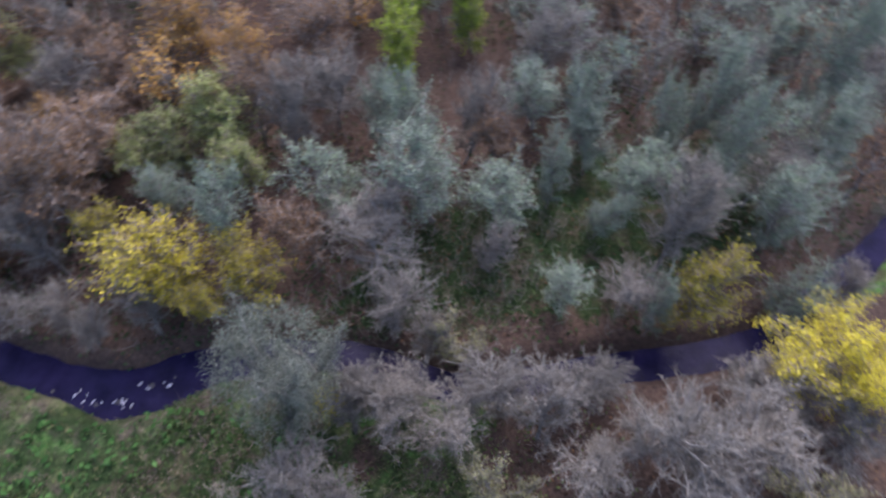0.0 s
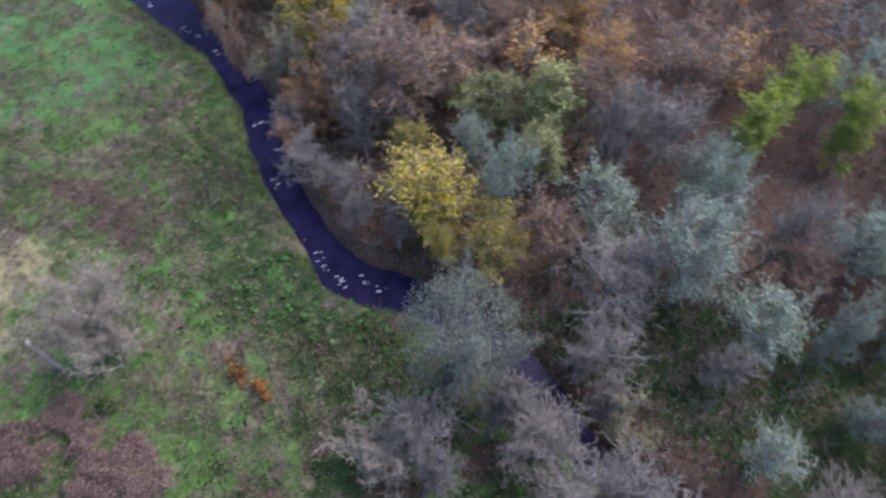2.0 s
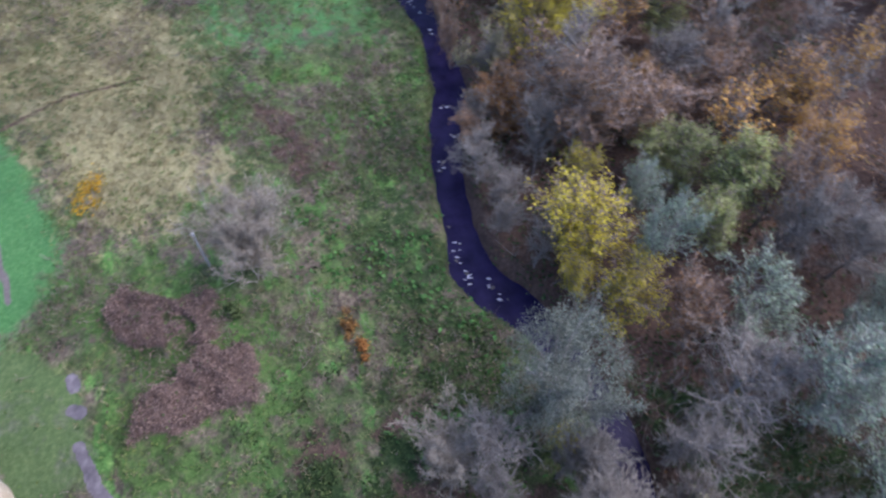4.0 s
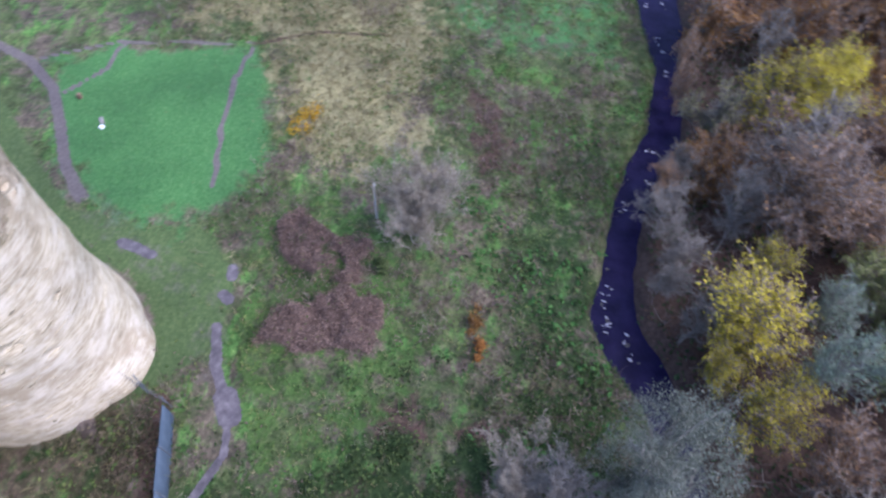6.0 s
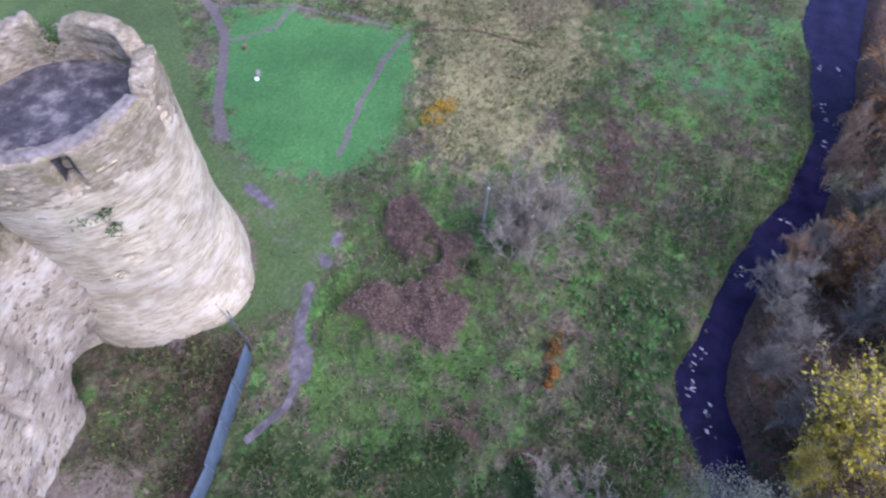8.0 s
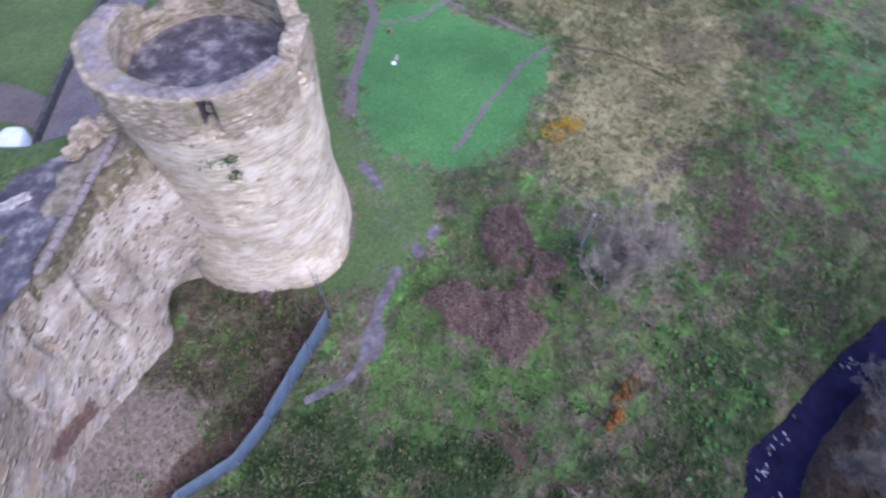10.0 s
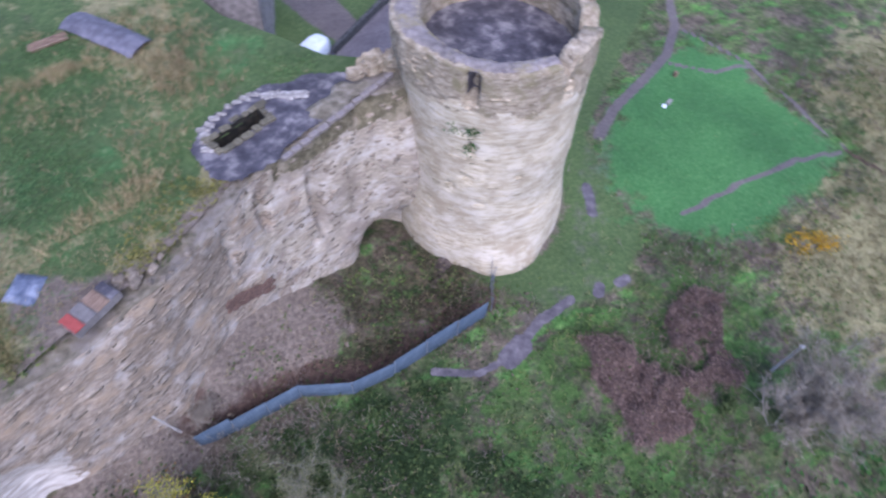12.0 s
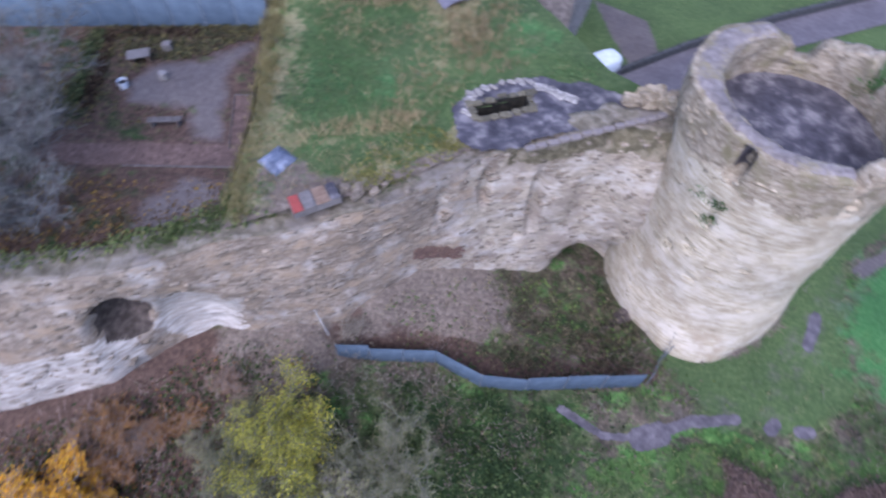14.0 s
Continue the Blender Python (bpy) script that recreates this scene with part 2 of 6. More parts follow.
FOAM = surface("white_water_foam", [(0.30, 0.30, 0.36), (0.5, 0.5, 0.55)], 6.0, 1.0, 0.6, 0.3, 0.02)
PUDDLE = surface("wet_grey_mud", [(0.075, 0.067, 0.074), (0.115, 0.102, 0.111), (0.17, 0.152, 0.16)], 1.6, 0.8, 0.35, 0.2, 0.01)

# ---- plain mesh helpers ----


def mesh_of(name, verts, faces, material, smooth=False):
    """A mesh from an (n, 3) array and one or more (m, k) arrays of corners."""
    verts = np.asarray(verts, dtype=np.float64)
    groups = [np.asarray(f, dtype=np.int64) for f in (faces if isinstance(faces, list) else [faces]) if len(f)]
    me = bpy.data.meshes.new(name)
    me.vertices.add(len(verts))
    me.vertices.foreach_set("co", verts.ravel())
    loops = np.concatenate([g.ravel() for g in groups])
    sizes = np.concatenate([np.full(len(g), g.shape[1]) for g in groups])
    me.loops.add(len(loops))
    me.loops.foreach_set("vertex_index", loops)
    me.polygons.add(len(sizes))
    me.polygons.foreach_set("loop_start", np.concatenate([[0], np.cumsum(sizes)[:-1]]))
    me.polygons.foreach_set("loop_total", sizes)
    if smooth:
        me.polygons.foreach_set("use_smooth", np.ones(len(sizes), dtype=bool))
    me.update(calc_edges=True)
    me.materials.append(material)
    return me


def hang(ob, parent):
    if parent is not None:
        ob.parent = parent
    return ob


def part(name, data, material=None, parent=None, label=""):
    """Links a mesh or a bmesh as one object, under a thing or a part."""
    if isinstance(data, bmesh.types.BMesh):
        me = bpy.data.meshes.new(name)
        bmesh.ops.recalc_face_normals(data, faces=data.faces)
        data.to_mesh(me)
        data.free()
        me.materials.append(material)
    else:
        me = data
    ob = hang(new(name, me), parent)
    return tagged(ob, label=label)


def empty(name, x=0.0, y=0.0, z=0.0, turn=0.0, label="", category="", group="", kind=""):
    e = new(name)
    e.empty_display_size = 0.3
    e.matrix_basis = pose(x, y, z, 0, 0, turn)
    return tagged(e, label, category, group, kind)


def block(sx, sy, sz, at=(0, 0, 0), bevel=0.02, turn=(0, 0, 0), bm=None):
    """A bevelled box with its base's middle at the place given, added to bm or new."""
    bm = bm or bmesh.new()
    r = bmesh.ops.create_cube(bm, size=1.0)
    vs = r["verts"]
    bmesh.ops.scale(bm, vec=(sx, sy, sz), verts=vs)
    bmesh.ops.translate(bm, vec=(0, 0, sz / 2), verts=vs)
    bmesh.ops.transform(bm, matrix=pose(*at, *turn), verts=vs)
    if bevel:
        es = list({e for v in vs for e in v.link_edges})
        bmesh.ops.bevel(bm, geom=es, offset=bevel, segments=1, affect="EDGES")
    return bm


TABLE = np.random.RandomState(7).rand(512, 512)


def lattice(x, y):
    xi, yi = np.floor(x).astype(int), np.floor(y).astype(int)
    fx, fy = x - xi, y - yi
    fx, fy = fx * fx * (3 - 2 * fx), fy * fy * (3 - 2 * fy)
    a, b = TABLE[xi % 512, yi % 512], TABLE[(xi + 1) % 512, yi % 512]
    c, d = TABLE[xi % 512, (yi + 1) % 512], TABLE[(xi + 1) % 512, (yi + 1) % 512]
    return (a * (1 - fx) + b * fx) * (1 - fy) + (c * (1 - fx) + d * fx) * fy


def bumps(x, y, size, octaves=4, shift=0.0):
    """Smooth noise about 0, from -0.5 to 0.5; size is its largest wave in metres."""
    x, y = np.asarray(x, float), np.asarray(y, float)
    out, amp, total = 0.0, 1.0, 0.0
    for k in range(octaves):
        f = 2.0 ** k / size
        out = out + amp * (lattice(x * f + 17.3 * k + shift, y * f + 5.1 * k + shift * 1.7) - 0.5)
        total += amp
        amp *= 0.55
    return out / total


def step(a, b, v):
    u = np.clip((v - a) / (b - a), 0, 1)
    return u * u * (3 - 2 * u)


def line_distance(x, y, pts):
    d = np.full(np.shape(x), 1e9)
    for (ax, ay), (bx, by) in zip(pts[:-1], pts[1:]):
        ux, uy = bx - ax, by - ay
        u = np.clip(((x - ax) * ux + (y - ay) * uy) / (ux * ux + uy * uy), 0, 1)
        d = np.minimum(d, np.hypot(x - ax - u * ux, y - ay - u * uy))
    return d


def inside(x, y, poly, soft=0.4):
    """1 within a polygon, 0 outside, with a soft edge."""
    c = np.zeros(np.shape(x), bool)
    n = len(poly)
    for i in range(n):
        (ax, ay), (bx, by) = poly[i], poly[(i + 1) % n]
        if ay != by:
            hit = ((ay > y) != (by > y)) & (x < (bx - ax) * (y - ay) / (by - ay) + ax)
            c ^= hit
    d = line_distance(x, y, list(poly) + [poly[0]])
    return step(-soft, soft, np.where(c, d, -d))


def paint(me, name, r, g, b):
    at = me.color_attributes.new(name, "FLOAT_COLOR", "POINT")
    at.data.foreach_set("color", np.stack([r, g, b, np.ones_like(r)], 1).astype(np.float32).ravel())


def grid_faces(nu, nv):
    """Quads of a grid of nu by nv points, index = u * nv + v."""
    a = (np.arange(nu - 1)[:, None] * nv + np.arange(nv - 1)[None, :]).ravel()
    return np.stack([a, a + nv, a + nv + 1, a + 1], 1)


# ---- the plan ----
TRX = 5.5
RIVER = [(-300, 40), (-120, 24), (-75, 20.5), (-58.5, 18.9), (-50, 18.9), (-42.6, 18.6), (-35, 17), (-30.5, 14.5), (-26, 12.9), (-21.9, 11.8), (-18.5, 11.3),
         (-16, 11.9), (-13.5, 13.2), (-10, 14.2), (-5.5, 14.4), (-2, 13.6), (1.3, 12.9), (4.4, 13.4), (9.7, 14.5), (15, 15.5), (20.7, 17.1), (26.9, 22), (34, 28), (50, 38), (300, 90)]
RX, RY = [p[0] for p in RIVER], [p[1] for p in RIVER]
# the curtain wall's foot: x, y, height of the scree against it, reach of the scree
FOOT = [(-11, -21.3, 0.0, 2.0), (-5.2, -21.5, 0.3, 3.0), (0, -19.4, 2.2, 6.0), (3.6, -17.4, 4.2, 3.8), (7.2, -14.2, 3.0, 1.7), (12.2, -12.3, 3.4, 7.0),
        (16, -10.7, 3.0, 8.0), (18, -8.2, 3.0, 8.0), (20.2, -6.8, 3.0, 8.0), (22.6, -5.7, 3.0, 8.0), (32, -2.0, 3.0, 8.0), (43, 1.8, 3.0, 8.0)]
FX, FY, FH, FW = ([p[k] for p in FOOT] for k in range(4))
CREST = [(-10.5, -25.3, 12.2), (-8.2, -24.1, 12.0), (-4.7, -22.5, 11.8), (-1.7, -21.3, 11.5), (0.7, -20.2, 11.5), (3.6, -17.6, 11.5), (6.3, -15.6, 11.25), (9.1, -14.2, 11.15), (12, -12.6, 11.3),
         (15.8, -10.5, 11.4), (19.6, -9.3, 11.4), (24, -7.6, 11.3), (32, -4.4, 11.2), (43, -0.6, 11.1)]
CX, CY, CZ = ([p[k] for p in CREST] for k in range(3))
BRAMBLES = [[(-24, -11.4), (-24.1, -9.1), (-22.5, -7.6), (-20.5, -8.0), (-20.9, -10.7)], [(-21.8, -7.4), (-22.6, -5.2), (-20.2, -4.4), (-19.2, -5.8), (-19.9, -7.2)],
            [(-17.1, -11.1), (-18.1, -8.3), (-19.2, -5.6), (-17.8, -3.0), (-15.7, -2.9), (-14.5, -4.4), (-14.4, -7.7), (-15.6, -10.6)]]
MEADOW = [(-39.6, -32.8), (-41.7, -17.0), (-35.0, -14.2), (-29.5, -13.5), (-26.5, -14.0), (-24.3, -15.8), (-23.0, -18.3), (-23.0, -21.2), (-24.2, -24.0), (-26.5, -26.8), (-31.6, -29.6)]
DRY = [(-42, -15.5), (-45, -22), (-52, -28), (-62, -24), (-60, -10), (-56, -6), (-48, -2), (-38, -2), (-32, -4), (-30.5, -9), (-36, -13.5)]
PATHS = [([(-44, -44), (-40.4, -38.6), (-38.3, -34.5), (-35.3, -31.4), (-31.6, -29.4), (-27.6, -27.4), (-24.9, -25.3)], 0.42),
         ([(-38.3, -34.5), (-41.3, -28.3), (-41.7, -23.1), (-42.0, -17.1)], 0.17),
         ([(-41.0, -27.8), (-37.7, -28.2), (-34.8, -30.4)], 0.2),
         ([(-41.5, -17), (-37.7, -17.6), (-32.9, -17.4), (-26.4, -16.5)], 0.22)]
WET = [([(-21.4, -21.2), (-20.5, -18.9)], 0.42), ([(-19.8, -13.5), (-19.2, -13.4)], 0.42), ([(-17.9, -13.6), (-17.6, -13.2)], 0.42),
       ([(-15.7, -13.5), (-13.2, -12.9), (-11.6, -12.1)], 0.40), ([(-11.4, -11.9), (-10.3, -11.4)], 0.72), ([(-10.0, -11.4), (-8.2, -11.2), (-5.8, -12.3)], 0.26)]


def scree(x, y):
    d = y - np.interp(x, FX, FY)
    s = np.clip(1 - d / np.interp(x, FX, FW), 0, 1)
    back = step(-9, -4, d)
    edge = step(-12.5, -9, x) * (1 - step(30, 45, x))
    return np.interp(x, FX, FH) * s ** 1.15 * back * edge


def bramble_mask(x, y):
    wx_, wy_ = x + 3.2 * bumps(x, y, 1.7, 3, 21.0), y + 3.2 * bumps(x, y, 1.7, 3, 27.0)
    return np.max([inside(wx_, wy_, p, 0.5) for p in BRAMBLES], axis=0)


def land(x, y):
    """The height of the ground."""
    x, y = np.asarray(x, float), np.asarray(y, float)
    dr = line_distance(x, y, RIVER)
    far = np.hypot(x, y)
    z = 0.35 * bumps(x, y, 9, 4) + 0.16 * bumps(x, y, 1.3, 2, 3.0)
    z = z * (1 - 0.7 * inside(x, y, MEADOW, 1.5)) + scree(x, y) * (1 + 0.25 * bumps(x, y, 2.0, 3))
    z = z + 0.8 * bramble_mask(x, y) * (0.75 + 1.6 * bumps(x, y, 1.2, 3, 9.0))
    z = z + 0.7 * np.exp(-((x - 4.6) / 1.7) ** 2 - ((y + 15.4) / 1.0) ** 2)
    z = z + 0.05 * np.clip(y - np.interp(x, RX, RY) - 3, 0, 60)
    z = z + 6 * bumps(x, y, 160, 3) * step(90, 300, far)
    bend = np.interp(x, [-70, -58, -53, -48, -43, -38, -34, -26, -22, -18.5, -15.5, -13, -8], [1.8, 1.6, 1.0, 0.7, 0.2, 0.25, 0.35, 0.05, 0.0, 0.45, 0.5, 0.1, 0.0])
    return z - 1.75 * (1 - step(0.25 + bend, 1.95 + bend, dr + 0.6 * bumps(x, y, 2.5, 3, 4.0)))


def axis(lo, hi, fine, reach):
    a = np.arange(lo, hi + 1e-6, fine)
    out, s = [], fine
    d = 0.0
    while d < reach:
        s *= 1.35
        d += s
        out.append(d)
    out = np.array(out)
    return np.concatenate([lo - out[::-1], a, hi + out])


gx, gy = np.meshgrid(axis(-60, 33, 0.38, 2500), axis(-55, 52, 0.38, 2500), indexing="ij")
shape = gx.shape
gx, gy = gx.ravel(), gy.ravel()
gz = land(gx, gy)
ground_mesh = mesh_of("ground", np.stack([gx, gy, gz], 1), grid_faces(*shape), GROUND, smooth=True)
over = gy - np.interp(gx, RX, RY)
dr = line_distance(gx, gy, RIVER)
lush = inside(gx + 3.0 * bumps(gx, gy, 3, 4, 2.0), gy + 3.0 * bumps(gx, gy, 3, 4, 9.0), MEADOW, 3.2)
mown = inside(gx, gy, [(-24, -26), (-42, -42), (-70, -70), (-20, -90), (2, -48), (-8, -30), (-8, -21), (-12, -15.5), (-15, -13), (-19, -13), (-23, -16), (-23, -20)], 1.0)
rich = inside(gx, gy, [(-58, 17), (-62, 1), (-46, -3), (-42, 4), (-42, 11), (-38, 14)], 2.5)
dry = inside(gx + 4 * bumps(gx, gy, 4, 3, 5.0), gy + 4 * bumps(gx, gy, 4, 3, 15.0), DRY, 5.0)
bank = inside(gx, gy, [(-36, 14.5), (-33, 8), (-27, 5), (-15, 3), (-6, 5), (-4, 11), (-15, 10.5), (-23, 10.5)], 2.0)
weedy = inside(gx, gy, [(-26, -14.5), (-28, -8), (-22, -2), (-14, 0), (-9, -3), (-7, -9), (-10, -13), (-18, -12.5)], 1.5)
litter = np.maximum(step(-0.9, 0.5, over), inside(gx, gy, [(9, -7), (11.6, -11.6), (15, -12.2), (40, -2), (60, 30), (5, 13.5), (2, 8), (6, 0)], 1.5))
moss = inside(gx, gy, [(-9, 16), (-2, 15.5), (3, 16), (14, 18), (26, 26), (24, 36), (8, 32), (-4, 24)], 3.0)
ditch = 1 - step(0.1, 0.45, line_distance(gx, gy, [(-42.0, -17.1), (-44, -11.5), (-44.1, -5.5)]))
mud = np.max([1 - step(w * 0.5, w * 1.5, line_distance(gx, gy, p)) for p, w in PATHS], axis=0)
trod = 0.40 * (1 - step(0.8, 2.6, line_distance(gx, gy, [(-24.9, -25.3), (-21, -20), (-18, -15), (-13, -13)])))
rub = np.clip(scree(gx, gy) * 0.8, 0, 0.8) * step(-6, 1, gx) * (1 - 0.75 * step(11, 14, gx)) + 0.55 * inside(gx, gy, [(-4, -19.5), (-3, -15), (2, -14), (7, -12.6), (10, -11.2), (13, -11.2), (13, -13), (8, -15)], 1.4)
rub = np.maximum(rub, 0.62 * (1 - step(TRX + 0.2, TRX + 1.5, np.hypot(gx + 13.56, gy + 23.1))))
shade_weeds = inside(gx, gy, [(-13, -24), (-11.6, -15), (-4, -13.9), (1, -13.8), (-1.6, -17), (0, -20), (-3, -24)], 1.5)
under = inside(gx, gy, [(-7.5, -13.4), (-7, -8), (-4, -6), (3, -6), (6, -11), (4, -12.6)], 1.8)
dust = 1 - step(0.3, 1.3, line_distance(gx, gy, [(1.0, -17.0), (-1.6, -16.4), (-4.2, -16.0), (-6.2, -15.2)]))
# Patchy dark colour stands in for shade among the weed clumps.
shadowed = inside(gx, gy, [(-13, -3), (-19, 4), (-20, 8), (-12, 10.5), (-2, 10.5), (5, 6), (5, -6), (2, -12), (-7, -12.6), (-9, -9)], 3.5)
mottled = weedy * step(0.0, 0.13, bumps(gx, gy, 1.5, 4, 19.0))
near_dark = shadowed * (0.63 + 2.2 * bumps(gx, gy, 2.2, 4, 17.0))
dead = np.maximum(shadowed * step(0.02, 0.16, bumps(gx, gy, 3.2, 4, 33.0)), np.maximum(inside(gx, gy, [(-11.5, -4.5), (-13, -1), (-9.5, 0.5), (-7.5, -3)], 1.2), inside(gx, gy, [(-40, 1), (-36, 4.5), (-30, 7), (-27.5, 5), (-29.5, 0), (-35, 0.5)], 1.6) * step(-0.12, 0.12, bumps(gx, gy, 2.0, 4, 35.0))))
HOARDING = [(7.4, -12.85), (1.8, -13.75), (-1.0, -12.8), (-3.6, -13.0), (-10.15, -14.45)]
# Brown ground inside the hoarding, painted darker as the fence's shade.
fence_shade = (1 - step(0.7, 1.7, line_distance(gx, gy, [(x, y - 0.75) for x, y in HOARDING]) + 1.4 * bumps(gx, gy, 1.8, 3, 41.0))) * (gy < np.interp(gx, [p[0] for p in HOARDING[::-1]], [p[1] for p in HOARDING[::-1]]) - 0.1)
lane = inside(gx, gy, [(-6, -51), (-11, -49), (-12, -44.5), (-9.4, -42.5)], 0.7)
paint(ground_mesh, "zone_a", np.clip(np.maximum(lush, 0.50 * rich), 0, 1), 0.95 * dry + 0.22 * inside(gx, gy, [(-36, 2), (-34, -13), (-26, -13), (-24, 2), (-30, 7)], 3.0), np.clip(np.maximum.reduce([litter - 0.35 * moss, 0.58 * shade_weeds, 0.9 * fence_shade, 0.7 * dead, 0.8 * ditch]), 0, 1))
paint(ground_mesh, "zone_b", bramble_mask(gx, gy), np.clip(np.maximum(rub - 0.3 * shade_weeds - 0.8 * fence_shade, 0.46 * dust), 0, 1), np.clip(np.maximum.reduce([mud, trod, lane]), 0, 1))
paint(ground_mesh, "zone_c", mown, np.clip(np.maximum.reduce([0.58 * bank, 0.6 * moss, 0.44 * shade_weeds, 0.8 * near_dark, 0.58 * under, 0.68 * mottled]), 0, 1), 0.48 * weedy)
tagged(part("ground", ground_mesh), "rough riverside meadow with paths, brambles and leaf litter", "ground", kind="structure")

# river
ru = np.concatenate([np.linspace(a, b, max(2, int(np.hypot(c[0] - e[0], c[1] - e[1]) / 0.5)), endpoint=False) for (a, b, c, e) in
                     [(i, i + 1, RIVER[i], RIVER[i + 1]) for i in range(1, len(RIVER) - 2)]])
rx, ry = np.interp(ru, range(len(RIVER)), RX), np.interp(ru, range(len(RIVER)), RY)
tx, ty = np.gradient(rx), np.gradient(ry)
tl = np.hypot(tx, ty)
nx, ny = -ty / tl, tx / tl
across = np.linspace(-3.8, 3.8, 11)
wx, wy = rx[:, None] + nx[:, None] * across, ry[:, None] + ny[:, None] * across
wz = -0.95 + 0.06 * bumps(wx, wy, 1.2, 3)
water = part("river", mesh_of("river", np.stack([wx, wy, wz], 2).reshape(-1, 3), grid_faces(len(ru), 11), WATER, smooth=True))
tagged(water, "narrow dark violet-blue river with small rapids", "river", kind="structure")

# ---- curtain wall ----
PUSH = [(-6.9, 0.7, 2.1, 2.0, 2.3), (16.6, 7.1, 1.0, 1.5, 1.8), (13.9, 5.1, 1.7, 2.7, 0.9), (-8.8, 8.6, 2.0, 4.6, -1.2), (0.5, 9.1, 0.3, 1.3, 0.5), (-2.35, 7.2, 0.35, 2.3, 0.55),
        (-3.6, 7.2, 0.9, 2.0, -0.35), (-1.7, 4.6, 0.2, 0.2, 0.6), (-5.9, 11.4, 0.7, 0.6, 0.8), (2.5, 8.8, 0.25, 1.6, 0.25)]


def crest(x):
    return np.interp(x, CX, CY), np.interp(x, CX, CZ)


def wall_face(x, v):
    """A point of the wall's outer face: x along the wall, v from 0 at its foot to 1 at its crest."""
    cy, cz = crest(x)
    fy, fz = np.interp(x, FX, FY), np.interp(x, FX, FH) - 1.0
    e = 0.3
    slope = (np.interp(x + e, CX, CY) - np.interp(x - e, CX, CY)) / (2 * e)
    n = np.hypot(1, slope)
    z = fz + (cz - fz) * v
    y = fy + (cy - fy) * v
    out = 0.7 * bumps(x + y, z, 4.2, 4, 2.0) + 0.14 * bumps(x + y, z * 2.5, 1.5, 3, 12.0) + 0.10 * bumps(x * 0.5, z * 2.2, 0.6, 3, 5.0)
    for px, pz, sx, sz, deep in PUSH:
        q = ((x - px) / sx) ** 2 + ((z - pz) / sz) ** 2
        out = out - deep * np.exp(-q * q)
    return x - slope / n * out, y + out / n, z, slope / n, 1 / n


sx_, sv_ = np.meshgrid(np.arange(-9.9, 42.01, 0.13), np.concatenate([np.linspace(0, 1, 84), [1.02, 1.03, 1.04, 1.05, 1.06, 1.07]]), indexing="ij")
fx, fy, fz, snx, sny = wall_face(sx_, np.minimum(sv_, 1))
deep = np.where(sv_ > 1, (sv_ - 1.01) * 30, 0)
drop = np.where(sv_ > 1.065, 2.5, 0) + np.where(sv_ > 1, 0.35 * bumps(fx, fy + deep, 1.1, 3, 6.0) + 0.1, 0)
rag = 0.7 * bumps(fx, fx * 0, 2.2, 4, 8.0) * step(0.8, 1, sv_)
verts = np.stack([fx + snx * deep, fy - sny * deep, fz - drop + rag], 2)
wall = empty("wall_north", label="ruined buff stone curtain wall with hollowed rubble face", category="castle wall", kind="structure")
wf = grid_faces(*sx_.shape)
mid_v = sv_.ravel()[wf].mean(1)
mid_x, mid_z = sx_.ravel()[wf].mean(1), fz.ravel()[wf].mean(1)
on_top = mid_v > 0.985 + 0.02 * bumps(mid_x, mid_x * 0, 0.7, 2)
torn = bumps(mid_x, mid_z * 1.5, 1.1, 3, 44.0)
# Brown earth in the hole, its colour darkened for the shade inside.
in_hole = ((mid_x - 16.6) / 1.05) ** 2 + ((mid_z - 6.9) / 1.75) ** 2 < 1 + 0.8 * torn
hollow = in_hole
bright = (((mid_x - 13.7) / 1.9) ** 2 + ((mid_z - 5.2) / 2.9) ** 2 < 1 + 1.6 * torn) | ((mid_x > 16.6) & (mid_x < 28) & (mid_z < 6.3 + 3.5 * torn))
bright = bright & ~in_hole
mossed = (mid_v > 0.88 + 0.10 * torn) & (mid_x > -8.8) & (mid_x < -0.6) & ~on_top
pale = (mid_x < 0.8 + 7 * torn) & ~hollow & ~bright & ~mossed
for nm, pick, mat_ in (("wall_core", ~hollow & ~on_top & ~bright & ~pale & ~mossed, RUBBLE), ("moss_band", mossed, MOSSY), ("pale_core", pale & ~on_top, PALE_CORE), ("fresh_face", bright & ~hollow & ~on_top, FRESH), ("wall_top", on_top, CREST_TOP), ("earth_hollow", hollow & ~on_top, EARTH_AND_SHADE)):
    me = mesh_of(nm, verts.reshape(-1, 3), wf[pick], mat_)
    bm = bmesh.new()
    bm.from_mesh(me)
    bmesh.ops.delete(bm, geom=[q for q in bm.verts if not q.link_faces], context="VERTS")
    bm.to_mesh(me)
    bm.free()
    part(nm, me, parent=wall, label={"wall_top": "mossy grey-brown wall top", "fresh_face": "freshly broken white masonry", "moss_band": "dark mossy band below the wall top", "pale_core": "pale buff rubble core beside the tower", "earth_hollow": "hollow of brown earth, darkened in colour for its shade"}.get(nm, ""))

# ---- round tower ----
TX, TY, TR = -13.56, -23.1, 5.1


RIM_AT = [0, 98, 101, 104, 107, 125, 145, 151, 157, 163, 175, 198, 210, 213, 219, 223, 240, 255, 258, 268, 272, 290, 360]
RIM_HIGH = [15.5, 15.5, 14.9, 15.0, 15.75, 15.7, 15.0, 14.3, 14.2, 15.0, 15.3, 15.2, 14.9, 14.0, 14.0, 15.4, 15.2, 14.8, 13.8, 13.8, 14.7, 15.5, 15.5]


